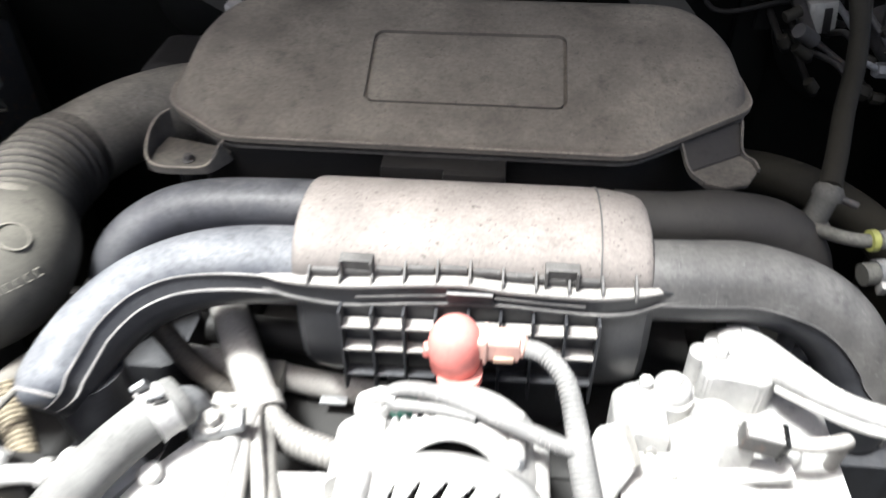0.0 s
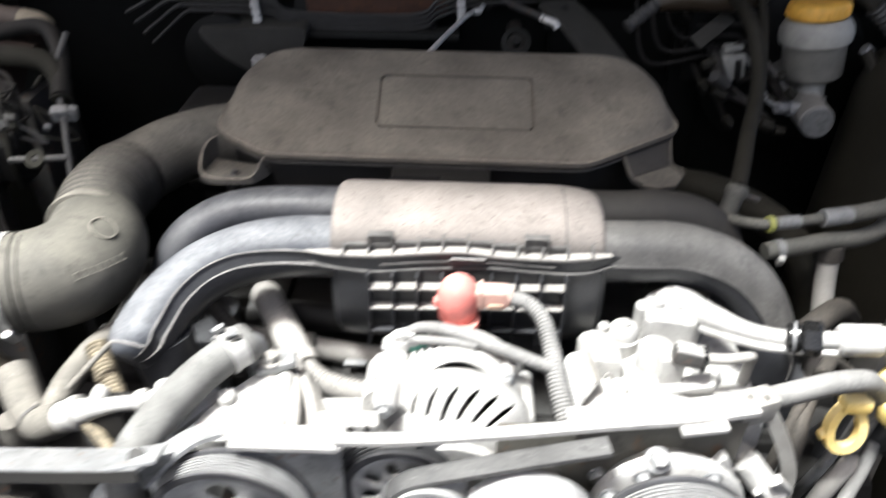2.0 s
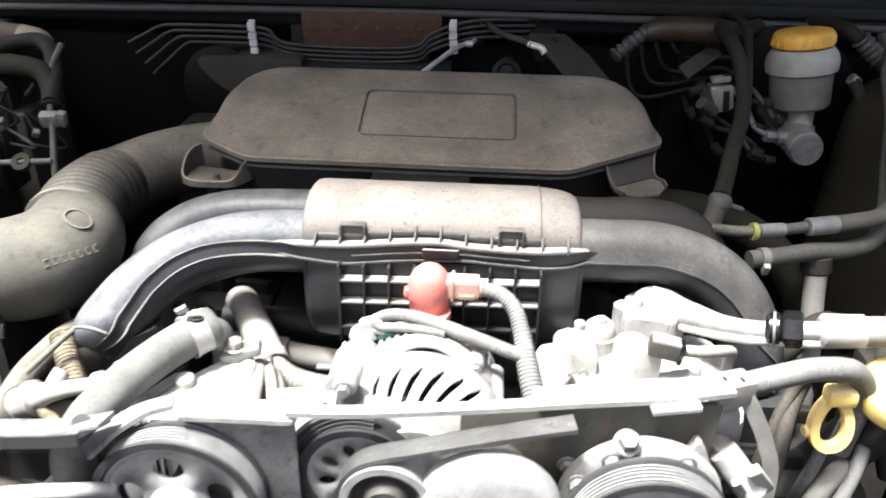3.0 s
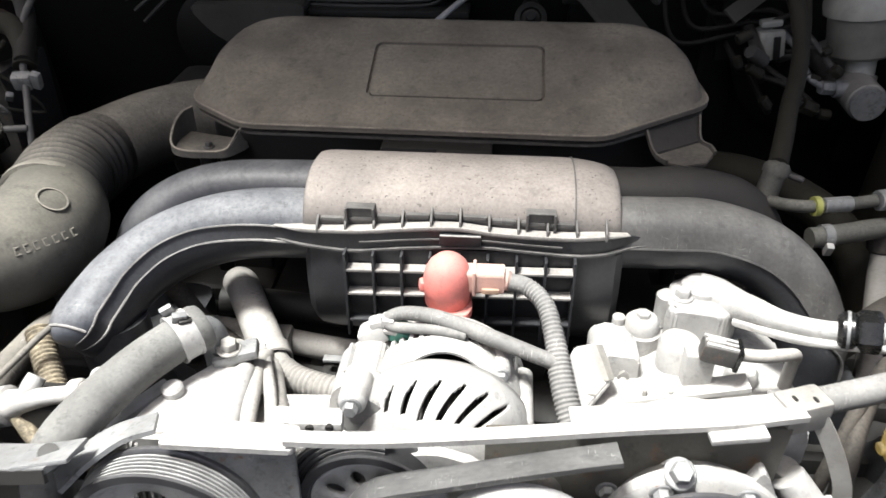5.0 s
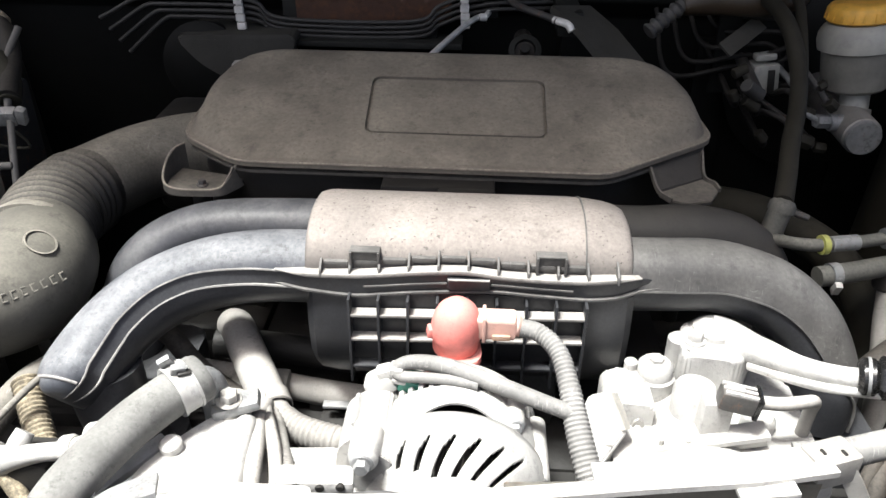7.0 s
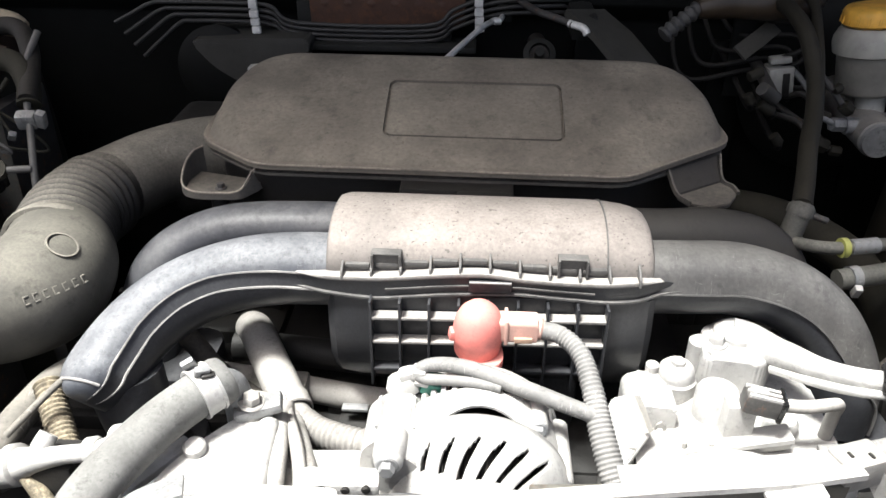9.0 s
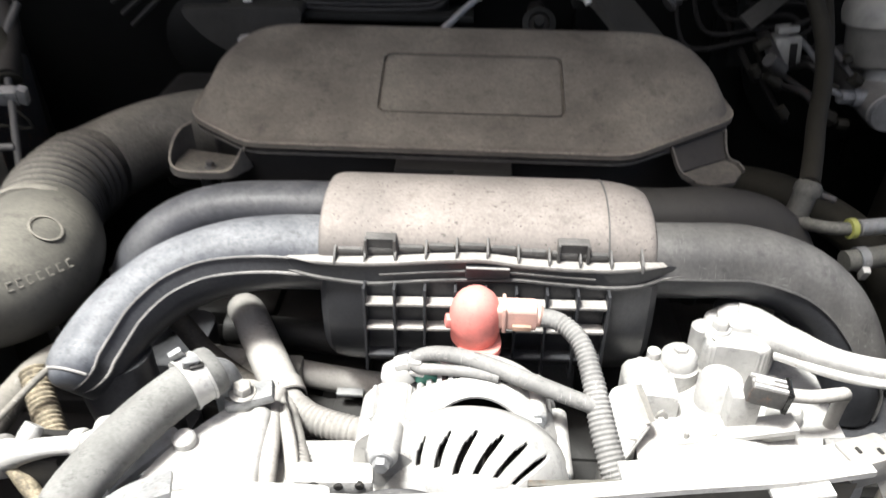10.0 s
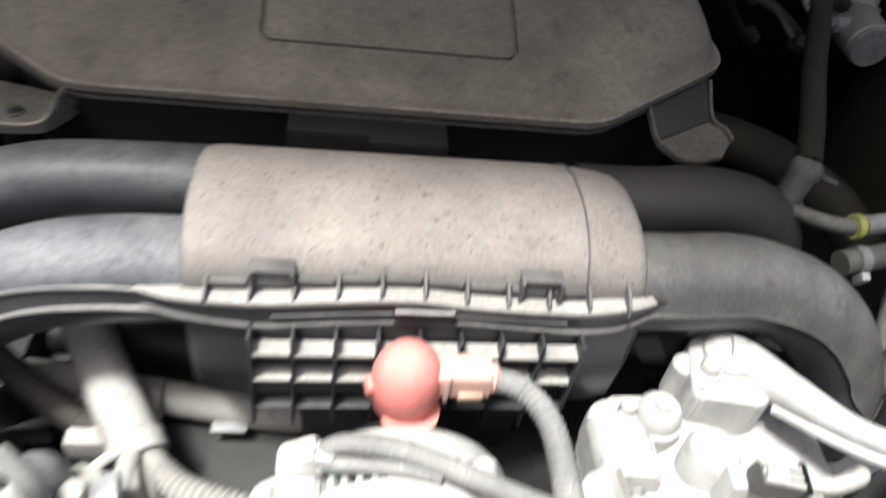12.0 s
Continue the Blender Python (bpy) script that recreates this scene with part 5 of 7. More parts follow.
def refrigerant_pipes():
    e = thing("refrigerant_pipe", (0.29, 0.36, 0.81), "pale dusty aluminium refrigerant pipe with a black sleeve", "pipe")
    part("pipe", tube([(0.228, 0.418, 0.796, 0.013), (0.240, 0.395, 0.806, 0.011), (0.256, 0.368, 0.816, 0.0075), (0.276, 0.349, 0.824, 0.0068), (0.298, 0.339, 0.831, 0.0068), (0.33, 0.334, 0.835, 0.0072), (0.36, 0.332, 0.837, 0.0092)], 0.007, 18), ALLOY, e)
    sleeve = part("sleeve", rod((0.282, 0.3445, 0.8285), (0.294, 0.3405, 0.8305), 0.0125, 24, 0.003), SLEEVE, e, "black plastic sleeve")
    part("hexagon", rod((0.2935, 0.3410, 0.8304), (0.307, 0.3365, 0.8328), 0.0145, 6, 0.002), SLEEVE, sleeve)
    part("groove", lathe([(-0.001, 0.0120), (-0.001, 0.0132), (0.001, 0.0132), (0.001, 0.0120), (-0.001, 0.0120)], (0.288, 0.3425, 0.8295), (12, -4, 2), 24), STEEL_GREY, sleeve)
    part("collar", rod((0.318, 0.3355, 0.834), (0.352, 0.333, 0.8365), 0.0128, 24, 0.003), ALLOY, e)
    part("hose", tube([(0.345, 0.333, 0.836), (0.38, 0.333, 0.837), (0.42, 0.338, 0.832), (0.47, 0.352, 0.815), (0.54, 0.38, 0.78), (0.62, 0.42, 0.74)], 0.0115, 18), RUBBER_PALE, e)
    part("thin_pipe", tube([(0.232, 0.392, 0.796), (0.258, 0.356, 0.811), (0.280, 0.340, 0.8190), (0.32, 0.331, 0.8245), (0.38, 0.336, 0.825), (0.45, 0.352, 0.81), (0.54, 0.39, 0.77), (0.62, 0.43, 0.73)], 0.0035, 12), STEEL, e)
    return e


refrigerant_pipes()


# ---------------------------------------------------------------- front right corner
def arch_hose():
    e = thing("bypass_hose", (0.30, 0.30, 0.76), "mud-dusted rubber hose arching over the front corner", "hose")
    part("hose", tube([(0.225, 0.285, 0.812), (0.247, 0.282, 0.818), (0.272, 0.283, 0.826), (0.300, 0.290, 0.829), (0.330, 0.300, 0.823), (0.347, 0.308, 0.806), (0.352, 0.313, 0.78), (0.35, 0.318, 0.735)], 0.0088, 18), HOSE_GREY, e)
    return e


arch_hose()


def side_fitting():
    e = thing("oil_pressure_switch", (0.25, 0.26, 0.755), "bright cast fitting beside the compressor pulley", "sensor")
    part("body", rod((0.238, 0.262, 0.775), (0.262, 0.248, 0.748), 0.011, 18), ALLOY, e)
    part("clip", box((0.010, 0.008, 0.034), (0.262, 0.246, 0.765), 0.002, (20, -35, 0)), ALLOY, e)
    part("clip", box((0.006, 0.006, 0.03), (0.25, 0.243, 0.757), 0.002, (20, -35, 0)), STEEL, e)
    part("stem", rod((0.24, 0.27, 0.775), (0.235, 0.285, 0.68), 0.009), ALLOY_DARK, e)
    return e


side_fitting()


def dipstick():
    e = thing("dipstick", (0.345, 0.33, 0.72), "yellow plastic dipstick handle with a finger loop", "dipstick")
    loop = [(0.0125 * math.cos(w) * (1 - 0.2 * math.sin(w)) + 0.328, 0.300 + 0.004 * math.sin(w), 0.775 + 0.0200 * math.sin(w)) for w in np.linspace(0, 2 * math.pi, 25)[:-1]]
    ring = smooth_line([*loop, loop[0]], 2)
    part("loop", sweep(bmesh.new(), ring, [(-0.0034, -0.0045), (0.0034, -0.0045), (0.0042, 0.0), (0.0034, 0.0045), (-0.0034, 0.0045), (-0.0042, 0.0)]), YELLOW, e)
    part("tab", rod((0.317, 0.300, 0.767), (0.309, 0.299, 0.766), 0.0045), YELLOW, e)
    part("grip", box((0.022, 0.016, 0.013), (0.330, 0.302, 0.799), 0.004), YELLOW, e)
    part("tube", tube([(0.328, 0.301, 0.752), (0.328, 0.308, 0.72), (0.33, 0.335, 0.64), (0.33, 0.35, 0.55)], 0.005, 12), STEEL_GREY, e)
    return e


dipstick()


def filler_cap():
    e = thing("oil_filler_cap", (0.378, 0.312, 0.78), "faded yellow oil filler cap on a black neck", "filler cap")
    at, ax = (0.378, 0.312, 0.792), Vector((-0.12, -0.42, 0.9))
    part("cap", lathe([(0, 0), (0, 0.030), (0.012, 0.0305), (0.016, 0.028), (0.017, 0.02), (0.016, 0)], at, ax, 36), CREAM, e)
    n = ax.normalized()
    c = Vector(at) + n * 0.0165
    part("symbol", lathe([(0, 0.011), (0.0012, 0.011), (0.0012, 0.0135), (0, 0.0135), (0, 0.011)], c, n, 30), CREAM, e)
    part("neck", tube([tuple(Vector(at) + n * 0.002), tuple(Vector(at) - n * 0.03), (0.375, 0.36, 0.70), (0.36, 0.40, 0.62)], 0.022, 24), RUNNER_LOW, e)
    return e


filler_cap()
for n, pts, r, m, lab in (
    ("coolant_hose", [(0.365, 0.33, 0.70), (0.358, 0.318, 0.716), (0.345, 0.308, 0.712), (0.334, 0.305, 0.685), (0.325, 0.31, 0.62), (0.32, 0.33, 0.56)], 0.008, RUBBER_PALE, "pale dusty rubber hose below the dipstick"),
    ("wiring_harness", [(0.278, 0.275, 0.64), (0.285, 0.285, 0.69), (0.298, 0.305, 0.735), (0.310, 0.33, 0.765), (0.335, 0.365, 0.775), (0.36, 0.39, 0.76), (0.42, 0.40, 0.70), (0.46, 0.42, 0.62)], 0.007, RUBBER, "dark taped wiring harness"),
    ("drain_hose", [(0.375, 0.33, 0.745), (0.365, 0.312, 0.725), (0.352, 0.298, 0.700), (0.342, 0.29, 0.665), (0.335, 0.30, 0.58)], 0.006, HOSE_GREY, "grey dusty drain hose"),
    ("sensor_lead", [(0.262, 0.300, 0.60), (0.275, 0.30, 0.68), (0.292, 0.315, 0.74), (0.31, 0.335, 0.775), (0.335, 0.36, 0.775), (0.37, 0.40, 0.72)], 0.005, RUBBER, "thin dark sensor lead"),
    ("heater_hose", [(0.31, 0.46, 0.68), (0.345, 0.45, 0.735), (0.37, 0.46, 0.755), (0.41, 0.50, 0.74), (0.46, 0.56, 0.68)], 0.012, RUBBER, "black heater hose under the fuel lines"),
):
    cable(n, pts, r, m, lab, "hose")


# ---------------------------------------------------------------- front left corner
def radiator_hose():
    e = thing("radiator_hose", (-0.20, 0.28, 0.78), "grey dusty rubber radiator hose with a spring clamp", "hose")
    line = [(-0.158, 0.338, 0.808), (-0.170, 0.325, 0.806), (-0.188, 0.300, 0.802), (-0.204, 0.268, 0.797), (-0.216, 0.240, 0.788), (-0.224, 0.228, 0.765), (-0.226, 0.232, 0.72), (-0.224, 0.24, 0.66), (-0.22, 0.25, 0.58)]
    part("hose", tube([(*p, 0.0155) for p in line], 0.0155, 26), PALE_HOSE, e)
    d = Vector(line[0]) - Vector(line[1])
    clamp = part("clamp", lathe([(-0.006, 0.0157), (-0.006, 0.0175), (0.006, 0.0175), (0.006, 0.0157), (-0.006, 0.0157)], (-0.166, 0.330, 0.8065), d, 36), ALLOY, e, "spring band clamp with a raised lug")
    for off in (-0.0062, 0.0062):
        part("band_edge", lathe([(off - 0.0009, 0.0160), (off - 0.0009, 0.0184), (off + 0.0009, 0.0184), (off + 0.0009, 0.0160), (off - 0.0009, 0.0160)], (-0.166, 0.330, 0.8065), d, 36), ALLOY, clamp)
    part("clamp_slot", box((0.009, 0.004, 0.003), (-0.160, 0.3255, 0.8235), 0.001, (20, 5, 30)), BOX_BLACK, clamp)
    part("hose_end", tube([(-0.163, 0.3335, 0.8073, 0.0170), (-0.158, 0.338, 0.8078, 0.0174), (-0.155, 0.3415, 0.8082, 0.0160)], 0.017, 26), PALE_HOSE, e)
    part("lug", box((0.009, 0.004, 0.010), (-0.175, 0.333, 0.8255), 0.001, (20, -20, 30)), STEEL_GREY, clamp)
    part("lug", box((0.010, 0.005, 0.008), (-0.164, 0.326, 0.8255), 0.001, (20, 10, 30)), STEEL_GREY, clamp)
    part("spigot", tube([(-0.164, 0.331, 0.807), (-0.155, 0.341, 0.804), (-0.151, 0.346, 0.792), (-0.150, 0.348, 0.76), (-0.150, 0.348, 0.70)], 0.0105, 24), STEEL_GREY, e)
    return e


radiator_hose()


def water_outlet():
    e = thing("water_outlet", (-0.12, 0.335, 0.70), "cast water outlet with a dusty flange and bolt", "water outlet")
    part("flange", box((0.034, 0.018, 0.008), (-0.134, 0.340, 0.785), 0.003, (0, -12, 12)), STEEL_GREY, e)
    part("bolt", bolt((-0.138, 0.338, 0.790), (0.1, -0.1, 1), 0.0065, 0.006), ALLOY_DARK, e)
    part("neck", tube([(-0.14, 0.345, 0.785), (-0.14, 0.342, 0.76), (-0.138, 0.34, 0.70)], 0.014, 24), ALLOY_DARK, e)
    part("cover", prism(rounded([(-0.188, 0.258), (-0.118, 0.256), (-0.116, 0.300), (-0.122, 0.342), (-0.146, 0.338), (-0.165, 0.314), (-0.182, 0.286)], 0.012), 0.70, 0.779, "z", 0.011, seg=4), ALLOY, e, "pale dusty casting")
    part("ridge", tube([(-0.128, 0.340, 0.764), (-0.125, 0.326, 0.777), (-0.122, 0.300, 0.781), (-0.121, 0.275, 0.776), (-0.121, 0.262, 0.760)], 0.008, 16), ALLOY, e)
    part("boss", rod((-0.167, 0.303, 0.765), (-0.167, 0.300, 0.787), 0.0075, 20, 0.002), ALLOY, e)
    part("rim_bead", sweep(bmesh.new(), [(-0.178, 0.262, 0.7785), (-0.150, 0.266, 0.780), (-0.128, 0.270, 0.7805)], circle(0.0018, 8)), ALLOY, e)
    part("stay", box((0.012, 0.07, 0.006), (-0.196, 0.285, 0.772), 0.002, (8, 0, -38)), STEEL, e)
    part("rib", box((0.10, 0.006, 0.012), (-0.128, 0.268, 0.772), 0.002, (0, 3, -4)), ALLOY, e)
    # solid black block drawn where a slot lies in shade
    part("slot", box((0.0055, 0.007, 0.016), (-0.118, 0.2615, 0.768), 0.002, (-20, 0, 0)), BOX_BLACK, e, "black block for the shade of a slot in the casting")
    part("bridge", prism(rounded([(-0.122, 0.262), (-0.040, 0.264), (-0.036, 0.300), (-0.060, 0.322), (-0.118, 0.318)], 0.006), 0.69, 0.766, "z", 0.005, seg=3), ALLOY, e, "pale casting beside the alternator")
    plug = part("sensor_plug", box((0.046, 0.016, 0.014), (-0.062, 0.259, 0.8000), 0.003, (0, 4, 6)), ALLOY, e, "grey two-hole sensor plug")
    # black pegs give the plug's holes their shade by colour
    for dx in (-0.012, 0.002, 0.014):
        part("socket", rod((-0.060 + dx, 0.2535 + dx * 0.1, 0.8030), (-0.060 + dx, 0.2500 + dx * 0.1, 0.8030), 0.0042 if dx < 0 else 0.0028, 14), BOX_BLACK, plug)
    return e


water_outlet()


def harness():
    e = thing("engine_harness", (-0.11, 0.37, 0.72), "dusty taped engine harness with ribbed branches", "wiring harness")
    part("trunk", tube([(-0.187, 0.50, 0.735), (-0.178, 0.485, 0.742), (-0.160, 0.450, 0.745), (-0.140, 0.415, 0.742), (-0.126, 0.392, 0.736)], 0.0152, 24), RUBBER_PALE, e, "pale dust-coated sleeve")
    part("branch", tube([(-0.128, 0.396, 0.737), (-0.119, 0.384, 0.736), (-0.104, 0.371, 0.736), (-0.085, 0.362, 0.737), (-0.062, 0.355, 0.738), (-0.04, 0.352, 0.735)], 0.0112, 20, ripple=(0.0044, 0.0007, 0.02, 1)), CONDUIT, e, "ribbed conduit")
    part("branch", tube([(-0.126, 0.390, 0.738), (-0.117, 0.364, 0.744), (-0.108, 0.338, 0.756), (-0.099, 0.312, 0.766), (-0.090, 0.288, 0.770), (-0.086, 0.270, 0.765)], 0.0076, 18, ripple=(0.0042, 0.0006, 0.02, 1)), CONDUIT, e)
    for dx, r in ((0.0, 0.0066), (0.0165, 0.0046), (-0.012, 0.0040)):
        part("wire", tube([(-0.129, 0.390, 0.743), (-0.126 + dx * 0.2, 0.368, 0.754), (-0.120 + dx * 0.5, 0.338, 0.769), (-0.113 + dx * 0.8, 0.305, 0.778), (-0.110 + dx, 0.282, 0.775), (-0.109 + dx, 0.266, 0.755)], r, 14), RUBBER_PALE, e)
    part("tape", lathe([(-0.007, 0.0155), (-0.006, 0.0168), (0.006, 0.0168), (0.007, 0.0155), (-0.007, 0.0155)], (-0.128, 0.395, 0.737), (0.4, -0.75, -0.2), 24), RUBBER_PALE, e)
    part("tie", tube([(-0.150, 0.376, 0.742), (-0.139, 0.384, 0.747), (-0.128, 0.388, 0.751)], 0.0038, 12), RUBBER_PALE, e)
    part("saddle", box((0.05, 0.05, 0.02), (-0.15, 0.43, 0.715), 0.004), ALLOY_DARK, e)
    return e


harness()


def water_pipe():
    e = thing("water_pipe", (-0.09, 0.46, 0.69), "pale dusty steel water pipe under the manifold", "pipe")
    part("pipe", tube([(-0.215, 0.462, 0.712), (-0.16, 0.455, 0.710), (-0.10, 0.447, 0.706), (-0.05, 0.44, 0.706), (0.0, 0.44, 0.705)], 0.0115, 18), RUBBER_PALE, e)
    part("upper_pipe", tube([(-0.20, 0.49, 0.722), (-0.14, 0.485, 0.722), (-0.06, 0.475, 0.722), (0.0, 0.475, 0.72)], 0.014, 18), ENGINE_DARK, e)
    part("hose", tube([(-0.235, 0.455, 0.765), (-0.222, 0.45, 0.755), (-0.200, 0.438, 0.735), (-0.172, 0.425, 0.722), (-0.14, 0.415, 0.71)], 0.009, 16), RUBBER, e)
    part("clip", box((0.022, 0.008, 0.003), (-0.083, 0.428, 0.709), 0.0008), STEEL_GREY, e)
    part("bracket", box((0.04, 0.04, 0.03), (-0.09, 0.46, 0.685), 0.004), ENGINE_DARK, e)
    return e


water_pipe()


def breather():
    """White plastic breather tee with the rubber hoses pushed on to it."""
    e = thing("breather_tee", (-0.27, 0.30, 0.70), "dust-whitened plastic breather tee joining rubber hoses", "hose fitting")
    part("tee", tube([(-0.322, 0.3115, 0.739, 0.0135), (-0.306, 0.309, 0.747, 0.0135), (-0.292, 0.306, 0.755, 0.011), (-0.276, 0.303, 0.763, 0.008), (-0.258, 0.302, 0.769, 0.0065), (-0.237, 0.300, 0.775, 0.0065), (-0.218, 0.30, 0.784, 0.0065)], 0.008, 18), ALLOY, e)
    for p, r in (((-0.300, 0.3075, 0.751), 0.0150), ((-0.236, 0.300, 0.776), 0.0095), ((-0.215, 0.300, 0.786), 0.0115)):
        part("collar", lathe([(-0.005, 0.005), (-0.005, r * 0.8), (-0.003, r), (0.003, r), (0.005, r * 0.8), (0.005, 0.005), (-0.005, 0.005)], p, (1, -0.05, 0.3), 24), ALLOY, e)
    part("nozzle", tube([(-0.282, 0.304, 0.762, 0.006), (-0.277, 0.309, 0.770, 0.0070), (-0.274, 0.315, 0.775, 0.0066)], 0.007, 16), ALLOY, e)
    hose = part("elbow_hose", tube([(-0.381, 0.360, 0.7475, 0.0155), (-0.378, 0.356, 0.7455, 0.0163), (-0.372, 0.348, 0.741, 0.0165), (-0.358, 0.330, 0.731, 0.0160), (-0.343, 0.317, 0.7275, 0.0160), (-0.328, 0.3125, 0.734, 0.0158), (-0.314, 0.3105, 0.743, 0.0150)], 0.016, 24), MUD_HOSE, e, "moulded elbow hose coated in pale mud")
    part("clip", lathe([(-0.0015, 0.0160), (-0.0015, 0.0174), (0.0015, 0.0174), (0.0015, 0.0160), (-0.0015, 0.0160)], (-0.346, 0.3195, 0.7272), (0.8, -0.6, -0.1), 24), STEEL_DARK, hose)
    part("riser_hose", tube([(-0.330, 0.318, 0.734), (-0.329, 0.330, 0.741), (-0.3265, 0.348, 0.747), (-0.322, 0.370, 0.750), (-0.314, 0.392, 0.754), (-0.30, 0.42, 0.752)], 0.0118, 20), MUD_HOSE, e, "thick dusty branch hose")
    part("drain_stub", tube([(-0.290, 0.302, 0.748), (-0.276, 0.292, 0.738), (-0.262, 0.282, 0.728), (-0.25, 0.275, 0.70)], 0.006, 14), BRAID, e)
    part("thin_riser", tube([(-0.308, 0.318, 0.768), (-0.296, 0.332, 0.778), (-0.282, 0.352, 0.788), (-0.270, 0.372, 0.792)], 0.0026, 12), MUD_HOSE, e)
    part("braided_hose", tube([(-0.305, 0.372, 0.77), (-0.290, 0.350, 0.758), (-0.272, 0.325, 0.745), (-0.262, 0.312, 0.735), (-0.256, 0.312, 0.71), (-0.252, 0.33, 0.64)], 0.010, 16, ripple=(0.004, 0.0006, 0, 1)), BRAID, e, "braided hose")
    part("stand", box((0.03, 0.03, 0.09), (-0.27, 0.312, 0.715), 0.004), ENGINE_DARK, e)
    return e


breather()


def channel():
    e = thing("support_channel", (-0.28, 0.215, 0.77), "scuffed grey pressed-steel channel in front of the engine", "bracket")
    w = [(-0.55, 0.235, 0.785), (-0.36, 0.222, 0.789), (-0.28, 0.216, 0.797), (-0.215, 0.211, 0.806), (-0.19, 0.208, 0.812)]
    part("web", sweep(bmesh.new(), smooth_line(w, 5), [(-0.016, -0.002), (0.016, -0.002), (0.016, 0.002), (-0.016, 0.002)], up=(0, 0.35, 1)), STEEL_GREY, e)
    part("skirt", sweep(bmesh.new(), smooth_line(w, 5), [(0.0145, -0.007), (0.0172, -0.007), (0.0172, 0.001), (0.0145, 0.001)], up=(0, 0.35, 1)), ENGINE_DARK, e)
    part("end_plate", box((0.034, 0.026, 0.003), (-0.199, 0.209, 0.8135), 0.001, (-18, -10, 6)), STEEL_GREY, e)
    # dark discs on the steel stand for the shade inside two openings
    part("end_hole_shade", lathe([(0, 0.0), (0, 0.006), (0.0008, 0.006), (0.0008, 0.0)], (-0.199, 0.2085, 0.8150), (0.17, -0.3, 0.94), 18), BOX_BLACK, e)
    part("slot", lathe([(0, 0.0), (0, 0.010), (0.0008, 0.010), (0.0008, 0.0)], (-0.348, 0.221, 0.7925), (0, -0.33, 0.94), 20), STEEL_DARK, e)
    part("upright", box((0.015, 0.005, 0.038), (-0.346, 0.242, 0.802), 0.001, (0, 8, 0)), STEEL, e)
    part("arm", sweep(bmesh.new(), smooth_line([(-0.203, 0.212, 0.786), (-0.188, 0.226, 0.797), (-0.172, 0.238, 0.803), (-0.152, 0.246, 0.806)], 5), [(-0.012, -0.0016), (0.012, -0.0016), (0.012, 0.0016), (-0.012, 0.0016)], up=(0, 0.3, 1)), STEEL_GREY, e)
    part("tag", box((0.014, 0.003, 0.011), (-0.201, 0.247, 0.789), 0.001, (-40, 20, 25)), STEEL, e)
    part("post", box((0.03, 0.012, 0.60), (-0.30, 0.235, 0.48), 0.002), STEEL_DARK, e)
    return e


channel()


def oil_cooler_lines():
    e = thing("steering_pipe", (-0.29, 0.20, 0.76), "dusty steering fluid pipe below the channel", "pipe")
    part("hose", tube([(-0.39, 0.20, 0.748, 0.016), (-0.35, 0.196, 0.762, 0.016), (-0.315, 0.195, 0.766, 0.014), (-0.27, 0.200, 0.760, 0.009), (-0.24, 0.205, 0.750, 0.008)], 0.016, 20), RUBBER, e)
    part("pipe", tube([(-0.285, 0.194, 0.752), (-0.262, 0.191, 0.762), (-0.235, 0.190, 0.768), (-0.205, 0.194, 0.768), (-0.19, 0.21, 0.755)], 0.0056, 14), ALLOY, e)
    part("stand", box((0.02, 0.02, 0.59), (-0.30, 0.21, 0.465), 0.002), STEEL_DARK, e)
    part("fitting", box((0.05, 0.03, 0.025), (-0.235, 0.200, 0.742), 0.005, (0, 10, 0)), ALLOY_DARK, e)
    return e


oil_cooler_lines()
cable("lower_hose", [(-0.368, 0.37, 0.56), (-0.373, 0.345, 0.64), (-0.378, 0.332, 0.69), (-0.379, 0.332, 0.715)], 0.0135, MUD_HOSE, "pale muddy hose dropping beside the head", "hose")
cable("vent_fitting", [(-0.50, 0.44, 0.724, 0.012), (-0.472, 0.422, 0.716, 0.0135), (-0.448, 0.408, 0.711, 0.0175), (-0.436, 0.401, 0.709, 0.0175), (-0.434, 0.400, 0.7085, 0.0155), (-0.431, 0.398, 0.708, 0.0185), (-0.416, 0.390, 0.704, 0.0185)], 0.0135, TAN, "tan plastic hose end under the flow meter", "hose")


